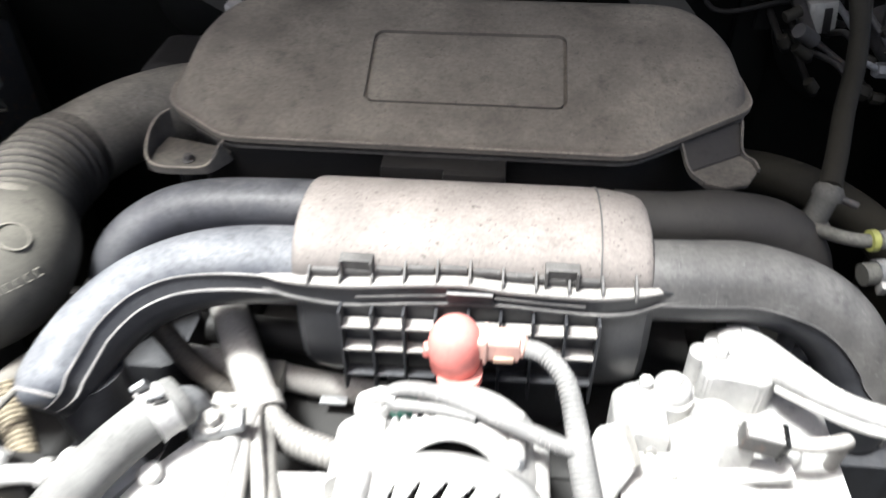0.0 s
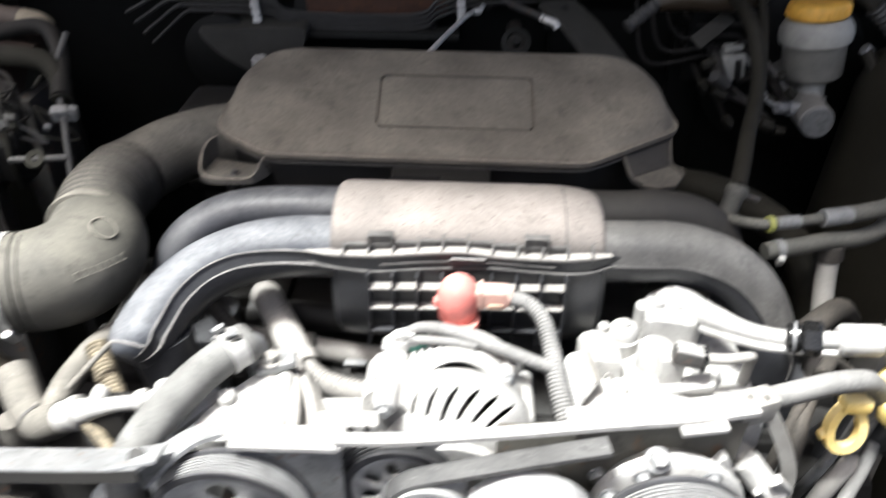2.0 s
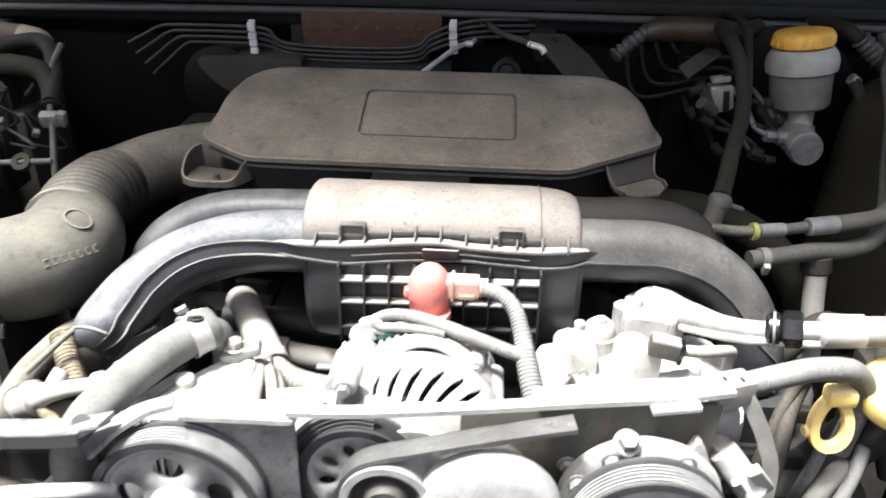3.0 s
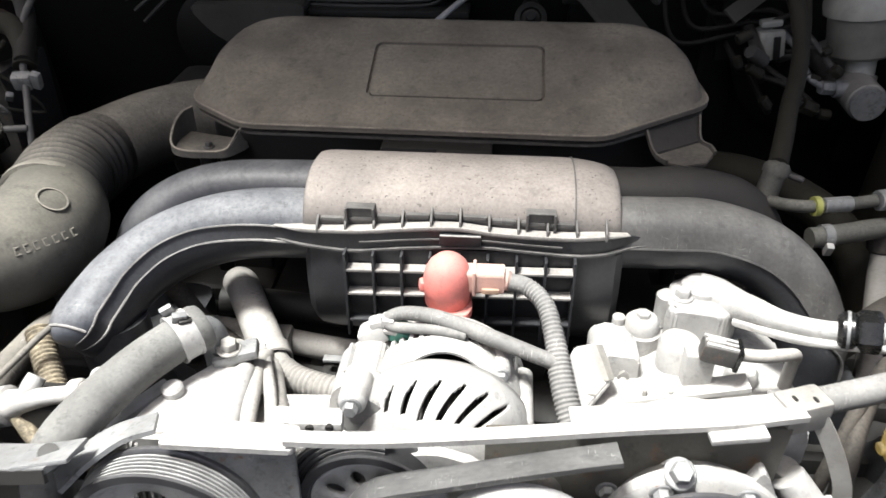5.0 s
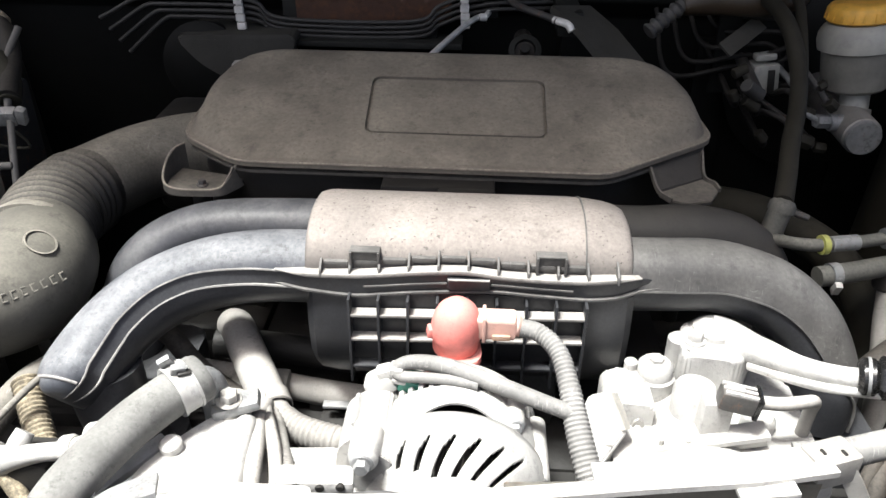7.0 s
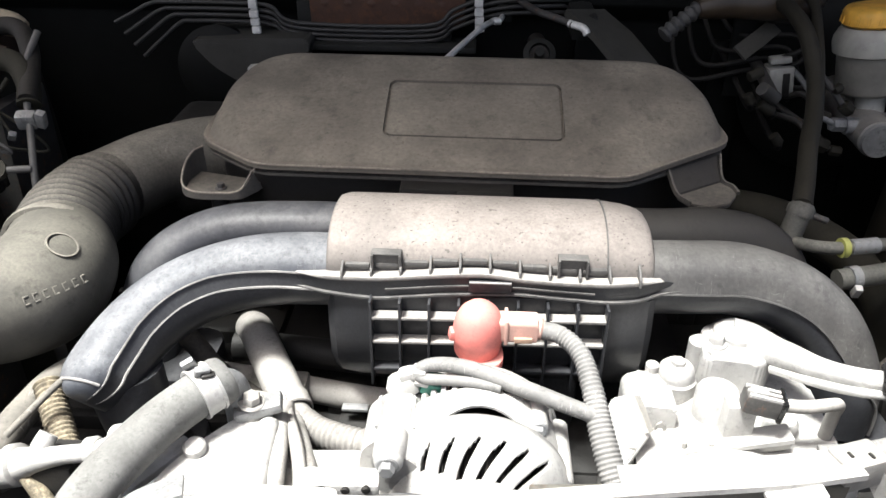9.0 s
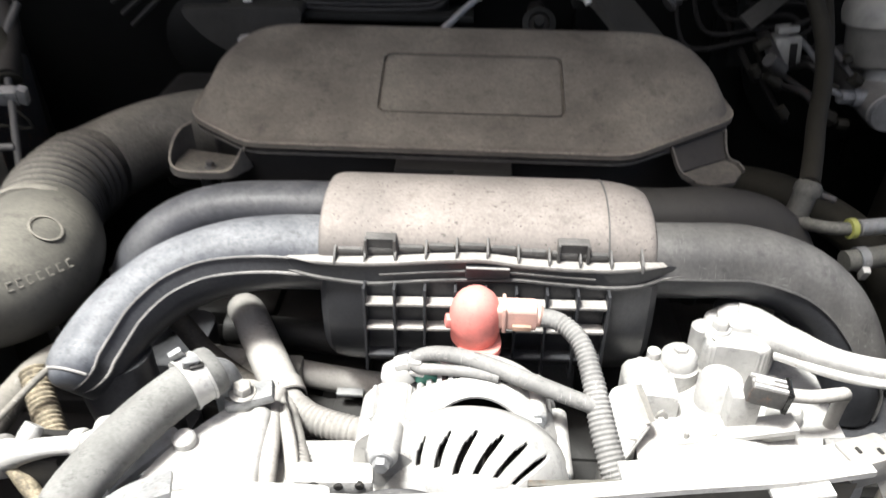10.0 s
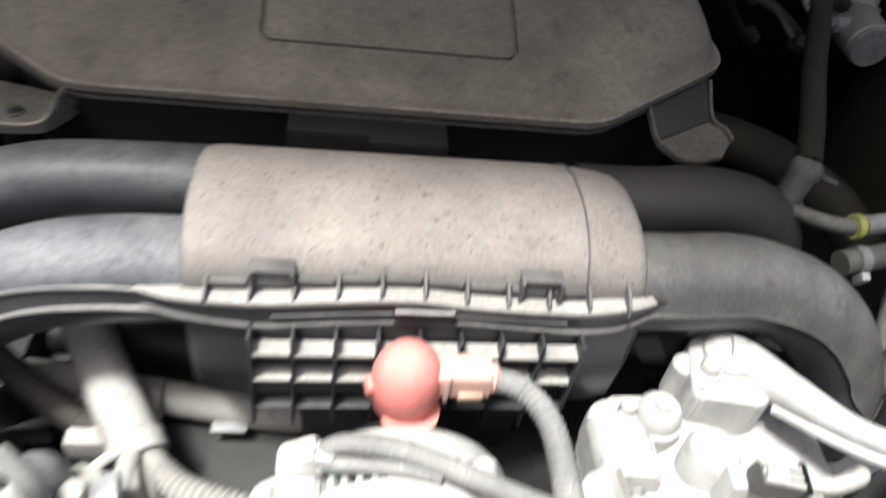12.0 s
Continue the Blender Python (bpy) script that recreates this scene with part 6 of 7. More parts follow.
# ---------------------------------------------------------------- back right corner
def brake_reservoir():
    e = thing("brake_fluid_reservoir", (0.45, 0.79, 0.84), "milky plastic brake fluid reservoir with an amber cap", "reservoir")
    lean = Vector((-0.13, 0.06, 1.0)).normalized()
    a = Vector((0.4610, 0.830, 0.865))
    part("tank", lathe([(0, 0), (0, 0.031), (0.003, 0.0355), (0.046, 0.0370), (0.0465, 0.0430), (0.056, 0.0442), (0.064, 0.0430), (0.071, 0.039), (0.075, 0.035), (0.076, 0)], a, lean, 40), TANK, e)
    part("fluid_chamber", lathe([(0, 0.0), (-0.001, 0.0320), (0.003, 0.0365), (0.044, 0.0380), (0.045, 0.0365), (0.045, 0.0)], a, lean, 40), FLUID, e, "darker lower chamber full of fluid")
    cap = part("cap", lathe([(0, 0), (0, 0.034), (0.002, 0.0365), (0.015, 0.0362), (0.0190, 0.033), (0.0205, 0.024), (0.0190, 0.0)], a + lean * 0.0765, lean, 40), CAP_YELLOW, e, "amber screw cap")
    for k in range(20):
        w = 2 * math.pi * k / 20
        p = a + lean * 0.0845 + Vector((math.cos(w), math.sin(w), 0.13 * math.cos(w) - 0.06 * math.sin(w))) * 0.0362
        part("grip", box((0.0022, 0.003, 0.010), tuple(p), 0.001, (0, -6, math.degrees(w))), CAP_YELLOW, cap)
    part("outlet", rod((0.4640, 0.822, 0.838), (0.4655, 0.832, 0.866), 0.016), TANK, e)
    return e


brake_reservoir()


def master_cylinder():
    e = thing("brake_master_cylinder", (0.46, 0.84, 0.80), "grey cast brake master cylinder with brake pipes", "brake cylinder")
    part("barrel", rod((0.459, 0.772, 0.826), (0.463, 0.95, 0.832), 0.0215, 28, 0.003), ALLOY_DARK, e)
    part("end_cap", lathe([(0, 0), (0, 0.0205), (0.004, 0.019), (0.005, 0)], (0.459, 0.772, 0.826), (0, -1, 0), 32), STEEL_GREY, e, "round grey end cap")
    part("port", rod((0.43, 0.80, 0.832), (0.455, 0.80, 0.832), 0.010), STEEL_GREY, e)
    part("port_nut", rod((0.413, 0.795, 0.835), (0.43, 0.80, 0.833), 0.008, 6), STEEL_GREY, e)
    part("neck", rod((0.4630, 0.815, 0.826), (0.4635, 0.821, 0.842), 0.019), ALLOY_DARK, e)
    for k, (p, q, r) in enumerate((((0.404, 0.79, 0.876), (0.412, 0.793, 0.880), 0.0065), ((0.418, 0.79, 0.860), (0.428, 0.792, 0.852), 0.009), ((0.400, 0.80, 0.846), (0.411, 0.80, 0.842), 0.006),
                                   ((0.421, 0.80, 0.802), (0.434, 0.80, 0.800), 0.0075), ((0.400, 0.80, 0.812), (0.416, 0.80, 0.806), 0.011))):
        part("pipe_nut", rod(p, q, r * 0.85, 6), OLIVE, e)
        part("pipe", tube([p, (p[0] - 0.012, p[1] + 0.03, p[2] + 0.012), (0.40 - 0.008 * k, 0.88, 0.86 - 0.01 * k), (0.395 - 0.01 * k, 0.955, 0.87 - 0.012 * k)], 0.0035, 10), STEEL_DARK, e)
    part("pipe", tube([(0.415, 0.795, 0.836), (0.40, 0.80, 0.845), (0.392, 0.83, 0.865), (0.385, 0.88, 0.875), (0.38, 0.96, 0.88)], 0.0035, 10), STEEL_GREY, e)
    part("servo", lathe([(0, 0), (0, 0.09), (0.02, 0.11), (0.05, 0.115), (0.06, 0.10), (0.06, 0)], (0.463, 0.985, 0.832), (0, -1, 0), 40), PAINT, e, "black brake servo drum")
    return e


master_cylinder()


def right_hoses():
    e = thing("vacuum_hose", (0.302, 0.56, 0.83), "brown-dusted rubber vacuum hose rising to the bulkhead", "hose")
    part("hose", tube([(0.297, 0.556, 0.848), (0.311, 0.595, 0.859), (0.328, 0.645, 0.870), (0.349, 0.700, 0.885), (0.359, 0.745, 0.910), (0.356, 0.790, 0.943), (0.352, 0.860, 0.955), (0.350, 0.955, 0.950)], 0.0088, 16), OLIVE, e)
    part("hook_pipe", tube([(0.354, 0.712, 0.886), (0.363, 0.745, 0.912), (0.374, 0.800, 0.940), (0.381, 0.843, 0.957), (0.385, 0.900, 0.960), (0.385, 0.960, 0.955)], 0.0058, 14), OLIVE, e)
    valve = part("valve", rod((0.290, 0.550, 0.820), (0.296, 0.5545, 0.844), 0.0100, 20, 0.002), FUEL_HOSE, e, "grey one-way valve")
    part("nipple", rod((0.300, 0.553, 0.843), (0.319, 0.548, 0.838), 0.003, 12), STEEL_DARK, valve)
    part("crown", lathe([(-0.006, 0.004), (-0.004, 0.0118), (0.002, 0.0118), (0.006, 0.009), (0.008, 0.004), (-0.006, 0.004)], (0.2965, 0.5548, 0.845), (0.2, 0.15, 0.95), 20), FUEL_HOSE, valve)
    part("collar", rod((0.288, 0.548, 0.816), (0.290, 0.549, 0.824), 0.0130, 20), FUEL_HOSE, valve)
    part("stalk", tube([(0.289, 0.548, 0.82), (0.286, 0.545, 0.80), (0.285, 0.545, 0.74)], 0.008, 12), STEEL_DARK, e)
    f = thing("fuel_line", (0.40, 0.54, 0.82), "dusty black fuel hose with a yellow-ringed coupling", "fuel hose")
    part("pipe", tube([(0.290, 0.535, 0.823), (0.302, 0.520, 0.828), (0.318, 0.512, 0.832), (0.352, 0.518, 0.833), (0.372, 0.523, 0.834)], 0.0055, 14), FUEL_HOSE, f)
    part("ring", lathe([(-0.0025, 0.005), (-0.0025, 0.0084), (0.0025, 0.0084), (0.0025, 0.005), (-0.0025, 0.005)], (0.320, 0.5122, 0.8322), (1, 0.15, 0.02), 24), RING_YELLOW, f, "yellow locking ring")
    part("coupling", rod((0.326, 0.513, 0.8325), (0.350, 0.5175, 0.833), 0.0068, 16), STEEL_GREY, f)
    part("ferrule", rod((0.374, 0.5235, 0.8338), (0.404, 0.531, 0.8345), 0.0090, 18), STEEL_GREY, f)
    part("hose", tube([(0.40, 0.53, 0.8345), (0.425, 0.538, 0.835), (0.455, 0.553, 0.836), (0.482, 0.59, 0.843), (0.501, 0.65, 0.868), (0.517, 0.71, 0.900), (0.534, 0.775, 0.924), (0.560, 0.83, 0.925), (0.60, 0.955, 0.93)], 0.0086, 18), FUEL_HOSE, f)
    g = thing("return_line", (0.40, 0.53, 0.80), "dusty black return hose with a spring clip", "fuel hose")
    part("hose", tube([(0.318, 0.503, 0.806), (0.35, 0.510, 0.808), (0.385, 0.521, 0.809), (0.42, 0.533, 0.806), (0.455, 0.555, 0.806), (0.482, 0.595, 0.816), (0.506, 0.66, 0.846), (0.528, 0.72, 0.876), (0.560, 0.80, 0.895), (0.62, 0.955, 0.90)], 0.0090, 18), FUEL_HOSE, g)
    part("spring_clip", lathe([(-0.004, 0.0089), (-0.004, 0.0103), (0.004, 0.0103), (0.004, 0.0089), (-0.004, 0.0089)], (0.332, 0.506, 0.807), (1, 0.2, 0.05), 24), STEEL_GREY, g)
    part("clip_ear", box((0.006, 0.006, 0.012), (0.332, 0.494, 0.801), 0.001, (25, 0, 0)), STEEL, g)
    part("stub", tube([(0.30, 0.50, 0.80), (0.285, 0.50, 0.79), (0.28, 0.50, 0.74), (0.28, 0.50, 0.69)], 0.007, 12), STEEL_GREY, g)
    h = thing("branch_pipe", (0.393, 0.50, 0.72), "pale dusty stub pipe dropping from the return hose", "pipe")
    part("boot", rod((0.3935, 0.524, 0.783), (0.392, 0.528, 0.803), 0.0145, 18, 0.003), RUBBER, h)
    part("stub", tube([(0.3935, 0.524, 0.788), (0.392, 0.512, 0.76), (0.390, 0.490, 0.72), (0.386, 0.47, 0.68), (0.38, 0.46, 0.62)], 0.0105, 18), RUBBER_PALE, h)
    return e


right_hoses()


cable("coolant_pipe", [(0.20, 0.70, 0.775), (0.26, 0.68, 0.785), (0.305, 0.655, 0.790), (0.345, 0.625, 0.785), (0.378, 0.590, 0.770), (0.40, 0.555, 0.735), (0.405, 0.54, 0.68)], 0.019, COOLANT_PIPE, "thick olive-dusted hose beside the air filter box", "hose", seg=22)


def vertical_fitting():
    e = thing("filler_neck", (0.475, 0.50, 0.70), "pale plastic neck rising beside the inner wing", "hose fitting")
    part("neck", tube([(0.478, 0.497, 0.69), (0.477, 0.498, 0.74), (0.474, 0.50, 0.79), (0.478, 0.505, 0.806), (0.49, 0.515, 0.815)], 0.016, 22), RUBBER_PALE, e)
    part("collar", rod((0.474, 0.50, 0.795), (0.476, 0.502, 0.806), 0.019, 22), RUBBER_PALE, e)
    part("stand", box((0.05, 0.05, 0.42), (0.478, 0.50, 0.49), 0.004), STEEL_DARK, e)
    return e


vertical_fitting()


def valve_cluster():
    """Solenoid valves and their plugs on the bulkhead, half in shadow."""
    e = thing("solenoid_valve", (0.345, 0.84, 0.90), "small grey solenoid valves with dark leads on the bulkhead", "valve")
    part("bracket", box((0.10, 0.006, 0.10), (0.365, 0.905, 0.880), 0.002, (0, 0, 5)), PAINT, e)
    part("body", box((0.031, 0.03, 0.036), (0.371, 0.872, 0.862), 0.005, (0, -8, 0)), TANK, e, "milky valve body with a dark slot")
    part("cap", box((0.025, 0.016, 0.008), (0.366, 0.866, 0.888), 0.003, (0, -8, 0)), TANK, e)
    part("flat_bar", sweep(bmesh.new(), [(0.312, 0.850, 0.898), (0.336, 0.868, 0.910), (0.362, 0.895, 0.920)], [(-0.010, -0.0015), (0.010, -0.0015), (0.010, 0.0015), (-0.010, 0.0015)], up=(-0.3, -1, 0.4)), DUCT, e, "dusty flat bracket bar")
    for p, q, r in (((0.314, 0.80, 0.866), (0.320, 0.80, 0.856), 0.007), ((0.330, 0.80, 0.856), (0.346, 0.80, 0.846), 0.008), ((0.353, 0.80, 0.818), (0.362, 0.80, 0.808), 0.0075)):
        part("plug", rod(p, q, r * 0.85, 10), OLIVE, e)
        part("plug_lead", tube([q, (q[0] + 0.006, q[1] + 0.02, q[2] - 0.012), (q[0] + 0.01, 0.88, q[2] - 0.01), (q[0], 0.955, q[2] + 0.02)], 0.004, 10), BACK_RUBBER, e)
    part("window", box((0.008, 0.003, 0.028), (0.376, 0.8560, 0.860), 0.001, (0, -8, 0)), BOX_BLACK, e)
    part("nipple", rod((0.325, 0.80, 0.893), (0.310, 0.795, 0.887), 0.006), OLIVE, e)
    part("lower_body", rod((0.325, 0.79, 0.877), (0.346, 0.80, 0.862), 0.0080), FUSE_GREY, e)
    part("stem", rod((0.368, 0.875, 0.87), (0.368, 0.905, 0.87), 0.009), STEEL_DARK, e)
    part("stem", rod((0.34, 0.797, 0.868), (0.35, 0.905, 0.875), 0.007), STEEL_DARK, e)
    for k in range(5):
        part("lead", tube([(0.360 + k * 0.004, 0.868, 0.885 - k * 0.010), (0.392, 0.862 + 0.006 * k, 0.905 - k * 0.018), (0.398 - k * 0.012, 0.885, 0.925 - k * 0.014), (0.345 - k * 0.02, 0.90, 0.925 - k * 0.018), (0.33 - 0.02 * k, 0.955, 0.92)], 0.003, 10), BACK_RUBBER, e)
    return e


valve_cluster()


def heater_pipe():
    e = thing("heater_pipe", (0.26, 0.88, 0.93), "ribbed grey conduit and brown hose along the bulkhead", "hose")
    part("ribbed_end", tube([(0.219, 0.838, 0.920), (0.240, 0.848, 0.935), (0.262, 0.86, 0.949)], 0.0085, 20, ripple=(0.0095, 0.0016, 0.0, 1)), FUSE_GREY, e)
    part("hose", tube([(0.257, 0.857, 0.946, 0.011), (0.275, 0.862, 0.950, 0.016), (0.30, 0.868, 0.951, 0.017), (0.34, 0.87, 0.949, 0.0165), (0.37, 0.875, 0.948, 0.014), (0.40, 0.90, 0.945, 0.011), (0.43, 0.955, 0.94, 0.011)], 0.010, 20), BROWN_HOSE, e, "glossy brown hose")
    return e


heater_pipe()


def wing_union():
    """The ribbed union and the hoses that drop from it beside the wing panel."""
    e = thing("pipe_union", (0.54, 0.86, 0.93), "grey ribbed pipe union with olive dusty hoses beside the wing", "pipe fitting")
    part("union", tube([(0.526, 0.852, 0.948), (0.540, 0.85, 0.936), (0.556, 0.846, 0.922)], 0.0115, 20, ripple=(0.0085, 0.0014, 0, 1)), FUSE_GREY, e)
    part("elbow", tube([(0.552, 0.847, 0.925), (0.572, 0.838, 0.912), (0.582, 0.825, 0.885), (0.582, 0.81, 0.84), (0.578, 0.80, 0.78)], 0.014, 18), OLIVE, e)
    part("nut", rod((0.512, 0.82, 0.906), (0.522, 0.82, 0.899), 0.008, 6), STEEL_GREY, e)
    part("drop_hose", tube([(0.517, 0.82, 0.902), (0.527, 0.802, 0.878), (0.537, 0.785, 0.835), (0.532, 0.765, 0.795), (0.52, 0.75, 0.73)], 0.008, 16), OLIVE, e)
    part("tail", tube([(0.530, 0.853, 0.945), (0.515, 0.88, 0.955), (0.50, 0.955, 0.95)], 0.009, 14), OLIVE, e)
    return e


wing_union()


# ---------------------------------------------------------------- along the bulkhead
def bulkhead_lines():
    e = thing("bulkhead_pipe_set", (-0.1, 0.945, 0.91), "four dark parallel metal lines stepping along the bulkhead", "pipes")
    for k in range(4):
        d = 0.0085 * k
        y = 0.928 + 0.003 * k
        part("line", tube([(-0.462 + 0.009 * k, y + 0.002, 0.897 - 0.0155 * k), (-0.440 + 0.010 * k, y, 0.908 - 0.012 * k), (-0.412 + 0.011 * k, y, 0.922 - d), (-0.385 + 0.009 * k, y, 0.925 - d), (-0.285, y, 0.925 - d), (-0.255, y, 0.921 - d),
                           (-0.222, y, 0.902 - d * 0.85), (-0.06, y, 0.902 - d * 0.85), (-0.025, y, 0.922 - d), (0.01, y, 0.936 - d), (0.045, y, 0.943 - d), (0.085, y + 0.008, 0.943 - d), (0.13, y + 0.03, 0.940 - d)], 0.0027, 10, 6), BACK_LINE, e)
    part("saddle", box((0.05, 0.05, 0.012), (-0.14, 0.957, 0.89), 0.002), STEEL_DARK, e)
    return e


bulkhead_lines()


def pipe_clip():
    e = thing("pipe_clip", (-0.277, 0.922, 0.895), "white plastic clip gripping the bulkhead lines", "pipe clip", "pipe clips")
    part("spine", box((0.0105, 0.004, 0.012), (-0.277, 0.9195, 0.927), 0.001), WHITE_CLIP, e)
    for k in range(3):
        part("jaw", box((0.0112, 0.006, 0.0085), (-0.2765 + k * 0.0008, 0.920, 0.914 - k * 0.0100), 0.0012), WHITE_CLIP, e)
    part("back", box((0.009, 0.003, 0.048), (-0.2765, 0.9235, 0.912), 0.0008), WHITE_CLIP, e)
    return e


clip = pipe_clip()
copy_thing(clip, Matrix.Translation((0.007, 0.922, 0.903)))


def heat_shield():
    e = thing("heat_shield", (-0.12, 0.95, 0.87), "rust-brown steel heat shield on the bulkhead", "heat shield")
    bm = box((0.200, 0.004, 0.05), (-0.110, 0.946, 0.922), 0.0015, (8, 0, 0))
    for k in range(6):
        lathe([(0, 0.0), (0, 0.006), (0.002, 0.003), (0.002, 0.0)], (-0.19 + k * 0.03, 0.944, 0.925), (0, -1, 0.1), 12, bm)
    part("sheet", bm, RUST, e)
    part("lower_tray", box((0.26, 0.05, 0.008), (-0.125, 0.945, 0.873), 0.002), COWL, e)
    part("back", box((0.20, 0.03, 0.05), (-0.128, 0.963, 0.90), 0.002), COWL, e)
    return e


heat_shield()


def stay_rods():
    e = thing("stay_rod", (0.0, 0.86, 0.90), "bright bent steel rod behind the air filter box", "rod")
    part("rod", tube([(-0.033, 0.775, 0.898), (-0.012, 0.825, 0.906), (0.012, 0.880, 0.9135), (0.026, 0.912, 0.914), (0.034, 0.918, 0.914), (0.04, 0.96, 0.914)], 0.0036, 12), BRIGHT_ROD, e)
    part("tip", rod((0.026, 0.908, 0.9145), (0.035, 0.910, 0.9145), 0.0048), BRIGHT_ROD, e)
    part("socket", box((0.02, 0.04, 0.02), (0.04, 0.965, 0.914), 0.003), COWL, e)
    f = thing("choke_rod", (0.11, 0.83, 0.91), "dark bent rod with a bright bare end", "rod")
    part("rod", tube([(0.055, 0.96, 0.935), (0.06, 0.90, 0.940), (0.075, 0.85, 0.941), (0.10, 0.82, 0.9395), (0.112, 0.805, 0.938)], 0.0042, 12), STEEL_DARK, f)
    part("tip", tube([(0.108, 0.809, 0.9385), (0.122, 0.797, 0.937), (0.127, 0.793, 0.931)], 0.0042, 12), BRIGHT_ROD, f)
    part("foot", box((0.02, 0.03, 0.02), (0.055, 0.965, 0.935), 0.003), COWL, f)
    g = thing("grommet", (0.085, 0.90, 0.88), "black rubber grommet where cables pass the bulkhead", "grommet")
    part("ring", lathe([(-0.004, 0.012), (-0.005, 0.018), (0.003, 0.020), (0.005, 0.013), (-0.004, 0.012)], (0.083, 0.885, 0.881), (0, -0.8, 0.6), 30), COWL, g)
    part("hub", rod((0.083, 0.89, 0.877), (0.083, 0.877, 0.887), 0.006), COWL, g)
    part("cable", tube([(0.083, 0.886, 0.880), (0.085, 0.93, 0.870), (0.085, 0.99, 0.87)], 0.012, 14), RUBBER, g)
    h = thing("air_duct", (0.18, 0.85, 0.86), "grey folded duct panel beside the air filter box", "duct")
    bm = bmesh.new()
    sweep(bm, [(0.135, 0.90, 0.930), (0.165, 0.862, 0.912), (0.205, 0.81, 0.875), (0.23, 0.78, 0.845)], [(-0.034, -0.004), (0.034, -0.004), (0.034, 0.004), (-0.034, 0.004)], up=(0.35, -0.2, 1))
    part("panel", bm, DUCT, h)
    part("stay", box((0.03, 0.10, 0.03), (0.135, 0.93, 0.915), 0.004), COWL, h)
    return e


stay_rods()


# ---------------------------------------------------------------- back left corner
def left_cluster():
    e = thing("clip_rod", (-0.40, 0.59, 0.80), "thin grey cable stay with a pale clip", "cable clip")
    part("rod", tube([(-0.415, 0.665, 0.955), (-0.420, 0.64, 0.93), (-0.412, 0.612, 0.90), (-0.405, 0.595, 0.88), (-0.398, 0.573, 0.85), (-0.393, 0.555, 0.80), (-0.392, 0.55, 0.70)], 0.0034, 12), FUSE_GREY, e)
    part("clip", box((0.018, 0.012, 0.016), (-0.410, 0.602, 0.889), 0.003, (20, 0, 10)), STEEL_GREY, e, "pale plastic clip")
    part("clip_tail", box((0.009, 0.008, 0.018), (-0.396, 0.602, 0.890), 0.002, (20, 15, 0)), STEEL_GREY, e)
    part("cable", tube([(-0.41, 0.612, 0.905), (-0.425, 0.66, 0.935), (-0.46, 0.70, 0.95), (-0.52, 0.70, 0.94)], 0.009, 12), BACK_RUBBER, e)
    part("link", rod((-0.398, 0.572, 0.853), (-0.462, 0.572, 0.848), 0.0035), FUSE_GREY, e)
    part("link_end", lathe([(-0.003, 0.004), (-0.003, 0.010), (0.003, 0.010), (0.003, 0.004), (-0.003, 0.004)], (-0.432, 0.570, 0.851), (0, -0.7, 0.7), 20), OLIVE_DARK, e)
    f = thing("fuse_box", (-0.56, 0.60, 0.74), "black relay box under tangled dark leads", "fuse box")
    part("case", box((0.12, 0.075, 0.07), (-0.552, 0.592, 0.832), 0.006, (0, 0, 6)), BOX_BLACK, f, "black case")
    part("lid", box((0.10, 0.06, 0.016), (-0.556, 0.588, 0.872), 0.005, (8, 4, 6)), FUSE_GREY, f)
    part("socket", box((0.03, 0.03, 0.045), (-0.484, 0.60, 0.835), 0.005, (0, 0, 6)), BOX_BLACK, f)
    part("stand", box((0.08, 0.06, 0.64), (-0.56, 0.61, 0.48), 0.004), STEEL_DARK, f)
    part("trunk", tube([(-0.66, 0.66, 0.942), (-0.56, 0.645, 0.938), (-0.48, 0.64, 0.938), (-0.435, 0.642, 0.932), (-0.418, 0.632, 0.915), (-0.412, 0.615, 0.899)], 0.011, 18), OLIVE_DARK, f, "thick taped loom")
    random.seed(11)
    for k in range(12):
        z, y = 0.885 + 0.0036 * k, 0.60 + 0.004 * k
        u = random.uniform(-0.008, 0.008)
        part("wire", tube([(-0.62, y, z + u), (-0.55, y - 0.012, z - u), (-0.495 + 3 * u, y - 0.004, z + u), (-0.470 + u, y - 0.012, z - 0.012), (-0.466 + u, y - 0.018, z - 0.05 + u), (-0.475, y, 0.80)], random.choice((0.0018, 0.0024, 0.0032)), 8), random.choice((BACK_RUBBER, BACK_RUBBER, RUBBER, OLIVE_DARK)), f)
    for q in (((-0.55, 0.53, 0.778), (-0.489, 0.535, 0.800), (-0.466, 0.54, 0.846), (-0.468, 0.545, 0.879), (-0.49, 0.57, 0.89)), ((-0.56, 0.535, 0.80), (-0.505, 0.54, 0.806), (-0.480, 0.545, 0.838), (-0.484, 0.55, 0.868), (-0.52, 0.57, 0.882)),
              ((-0.475, 0.56, 0.84), (-0.478, 0.55, 0.80), (-0.470, 0.54, 0.768), (-0.462, 0.53, 0.72), (-0.47, 0.52, 0.66))):
        part("loop", tube(list(q), 0.0042, 12), RUBBER, f)
    # loose plugs and thin leads over the box
    for k in range(11):
        c = Vector((random.uniform(-0.54, -0.425), random.uniform(0.565, 0.615), random.uniform(0.865, 0.925)))
        turn = tuple(random.uniform(-50, 50) for _ in range(3))
        part("connector", box((random.uniform(0.006, 0.014), 0.007, random.uniform(0.005, 0.010)), c, 0.0015, turn), random.choice((FUSE_GREY, FUSE_GREY, OLIVE_DARK, BACK_RUBBER, STEEL_GREY)), f)
        d = [c + Vector((random.uniform(-0.02, 0.02), random.uniform(0.0, 0.02), random.uniform(-0.03, 0.02))) * j for j in (1, 2)]
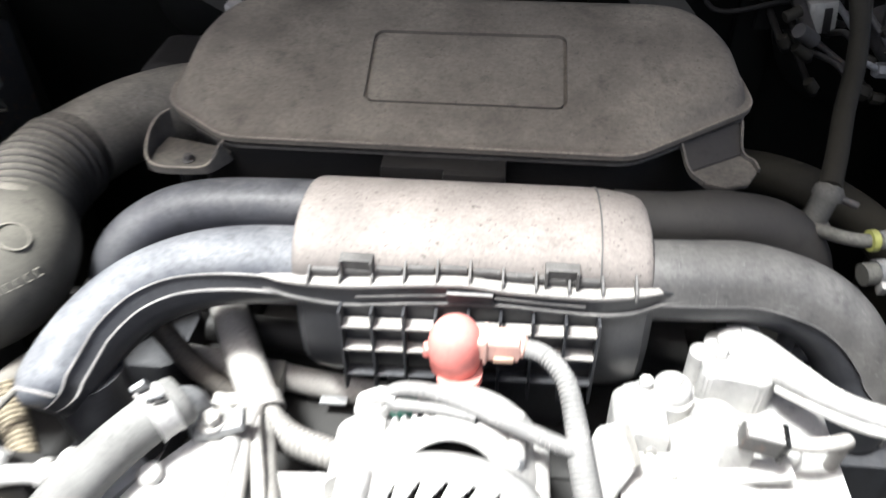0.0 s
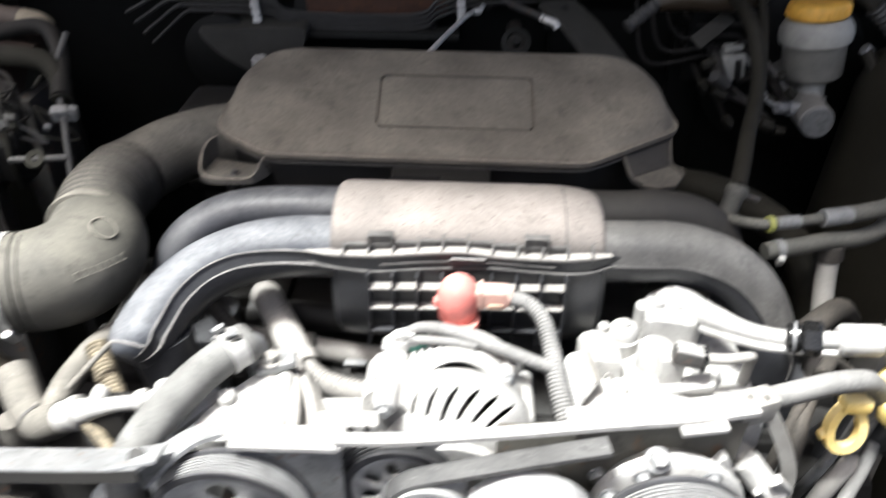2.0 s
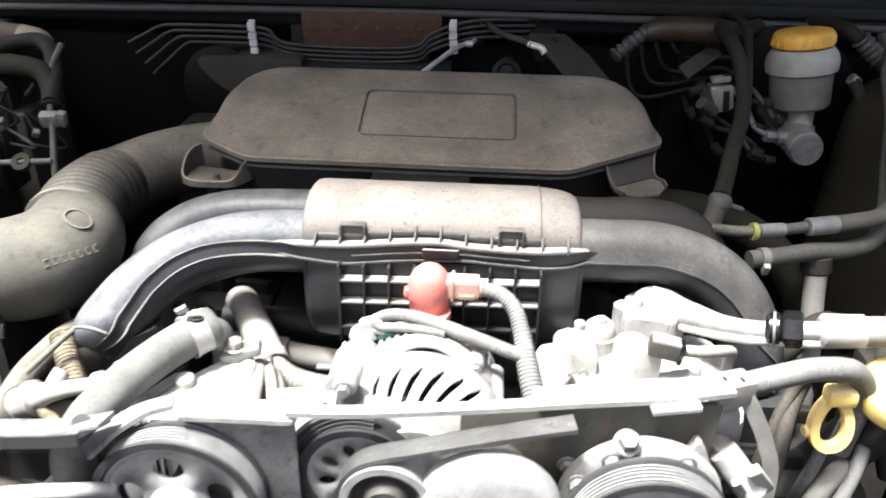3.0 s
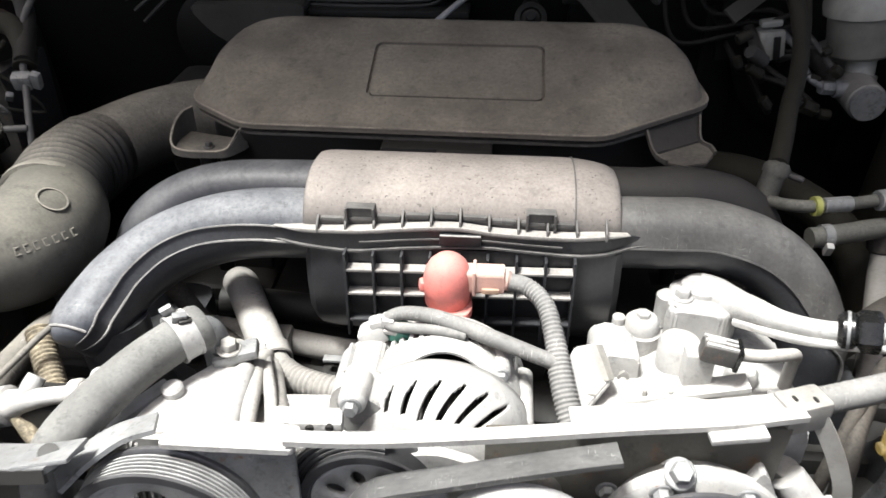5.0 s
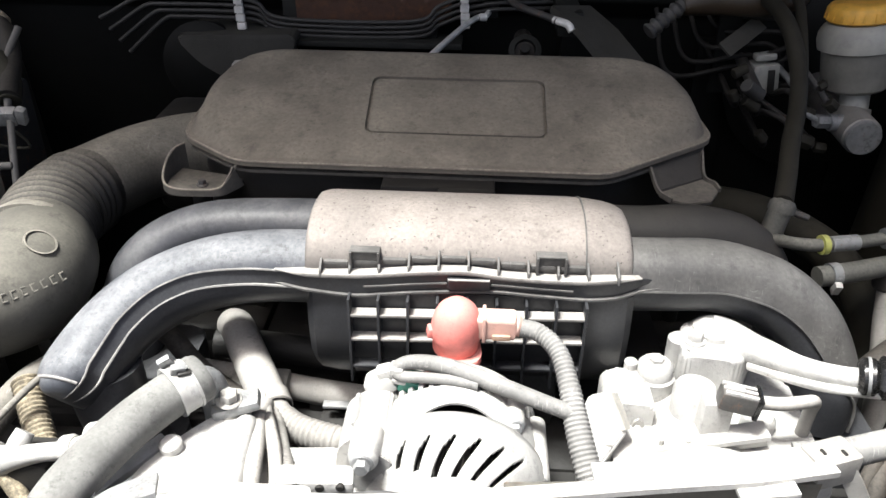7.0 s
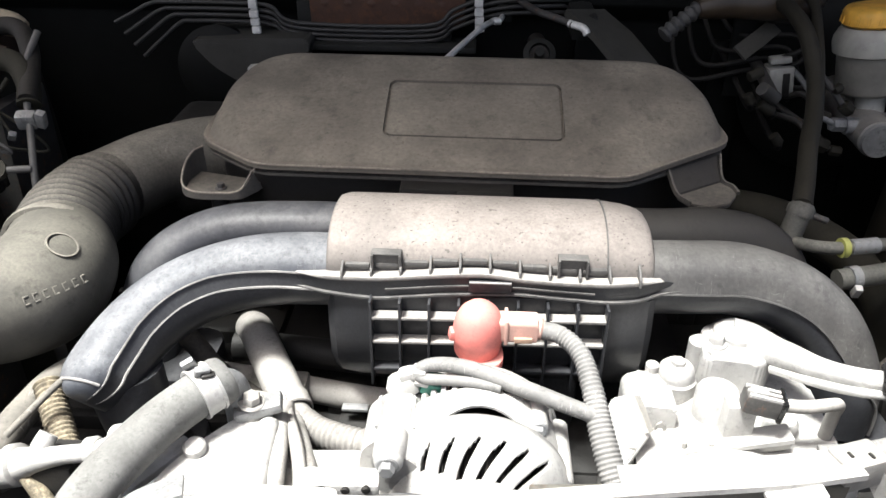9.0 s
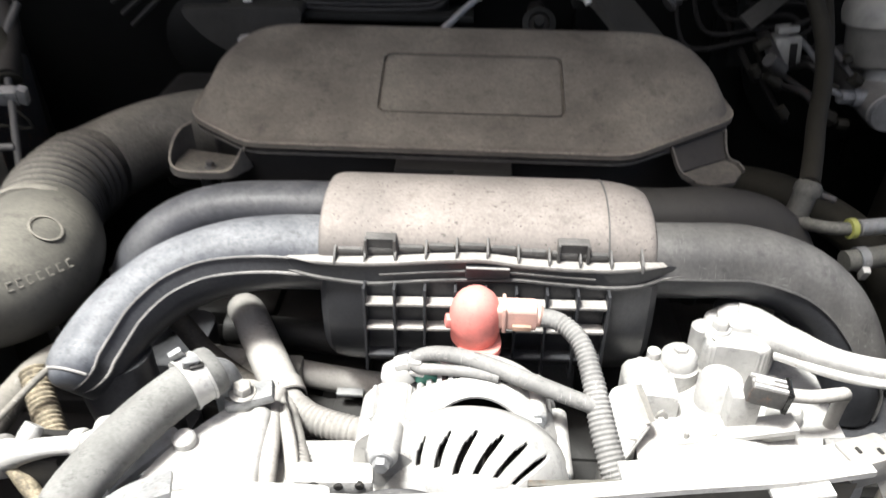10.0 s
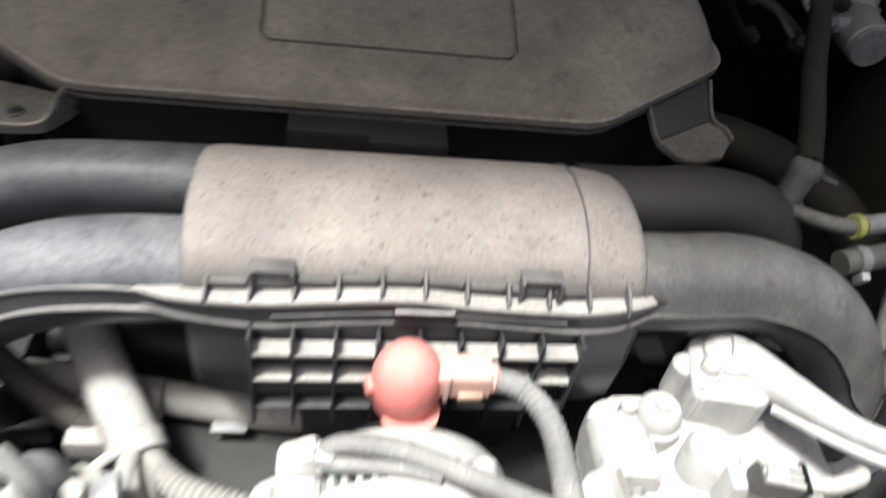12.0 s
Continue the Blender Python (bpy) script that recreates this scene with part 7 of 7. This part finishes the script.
        part("wire", tube([tuple(c), tuple(d[0]), tuple(d[1]), (-0.50, 0.62, 0.86)], 0.0016, 8), random.choice((BACK_RUBBER, OLIVE_DARK, FUSE_GREY)), f)
    part("pale_lead", tube([(-0.524, 0.566, 0.935), (-0.522, 0.562, 0.915), (-0.514, 0.558, 0.893), (-0.511, 0.562, 0.872)], 0.0035, 12), STEEL_GREY, f)
    part("pale_lead", tube([(-0.53, 0.545, 0.80), (-0.522, 0.542, 0.825), (-0.512, 0.545, 0.848), (-0.515, 0.56, 0.865)], 0.003, 12), STEEL_GREY, f)
    part("bare_lead", rod((-0.449, 0.632, 0.905), (-0.438, 0.635, 0.918), 0.0022), OLIVE, f)
    g = thing("coolant_bottle", (-0.53, 0.75, 0.90), "brown stained expansion bottle with dusty beige spouts", "bottle")
    part("bottle", box((0.13, 0.12, 0.11), (-0.585, 0.76, 0.885), 0.025, seg=4), BOTTLE, g)
    part("upper_spout", tube([(-0.60, 0.74, 0.957), (-0.53, 0.725, 0.954), (-0.487, 0.72, 0.950)], 0.0125, 18), BEIGE, g, "dusty pinkish-beige spout")
    part("spout_cap", tube([(-0.492, 0.72, 0.951, 0.013), (-0.470, 0.718, 0.947, 0.0125), (-0.458, 0.717, 0.943, 0.008)], 0.012, 16), TAN, g, "dusty tan end cap")
    part("lower_spout", tube([(-0.60, 0.72, 0.928), (-0.52, 0.703, 0.924), (-0.474, 0.70, 0.917)], 0.012, 18), BOTTLE, g)
    part("strap", box((0.134, 0.03, 0.02), (-0.584, 0.76, 0.936), 0.006), STEEL_DARK, g)
    part("stand", box((0.14, 0.10, 0.70), (-0.57, 0.75, 0.51), 0.006), STEEL_DARK, g)
    return e


left_cluster()


def rear_casting():
    """The dark duct and casting that show dimly behind the inlet hose."""
    e = thing("heater_duct", (-0.30, 0.90, 0.80), "dark folded duct on the bulkhead behind the hose", "duct")
    part("panel", prism(rounded([(-0.36, 0.885), (-0.20, 0.89), (-0.215, 0.85), (-0.28, 0.82), (-0.33, 0.85)], 0.015), 0.90, 0.985, "y", 0.004), DUCT, e)
    part("drum", lathe([(0, 0), (0, 0.05), (0.03, 0.055), (0.04, 0.04), (0.04, 0)], (-0.33, 0.95, 0.84), (0, -1, 0.1), 30), PAINT, e)
    f = thing("starter_cover", (-0.285, 0.80, 0.72), "dark casting beside the inlet hose", "casting")
    part("body", box((0.12, 0.10, 0.12), (-0.30, 0.82, 0.76), 0.02, seg=3), ENGINE_DARK, f)
    part("stud", rod((-0.245, 0.80, 0.82), (-0.243, 0.795, 0.875), 0.006), STEEL_GREY, f)
    part("stud_nut", rod((-0.244, 0.797, 0.865), (-0.243, 0.795, 0.885), 0.011, 6), STEEL, f)
    part("stand", box((0.08, 0.08, 0.55), (-0.30, 0.82, 0.44), 0.004), ENGINE_DARK, f)
    return e


rear_casting()
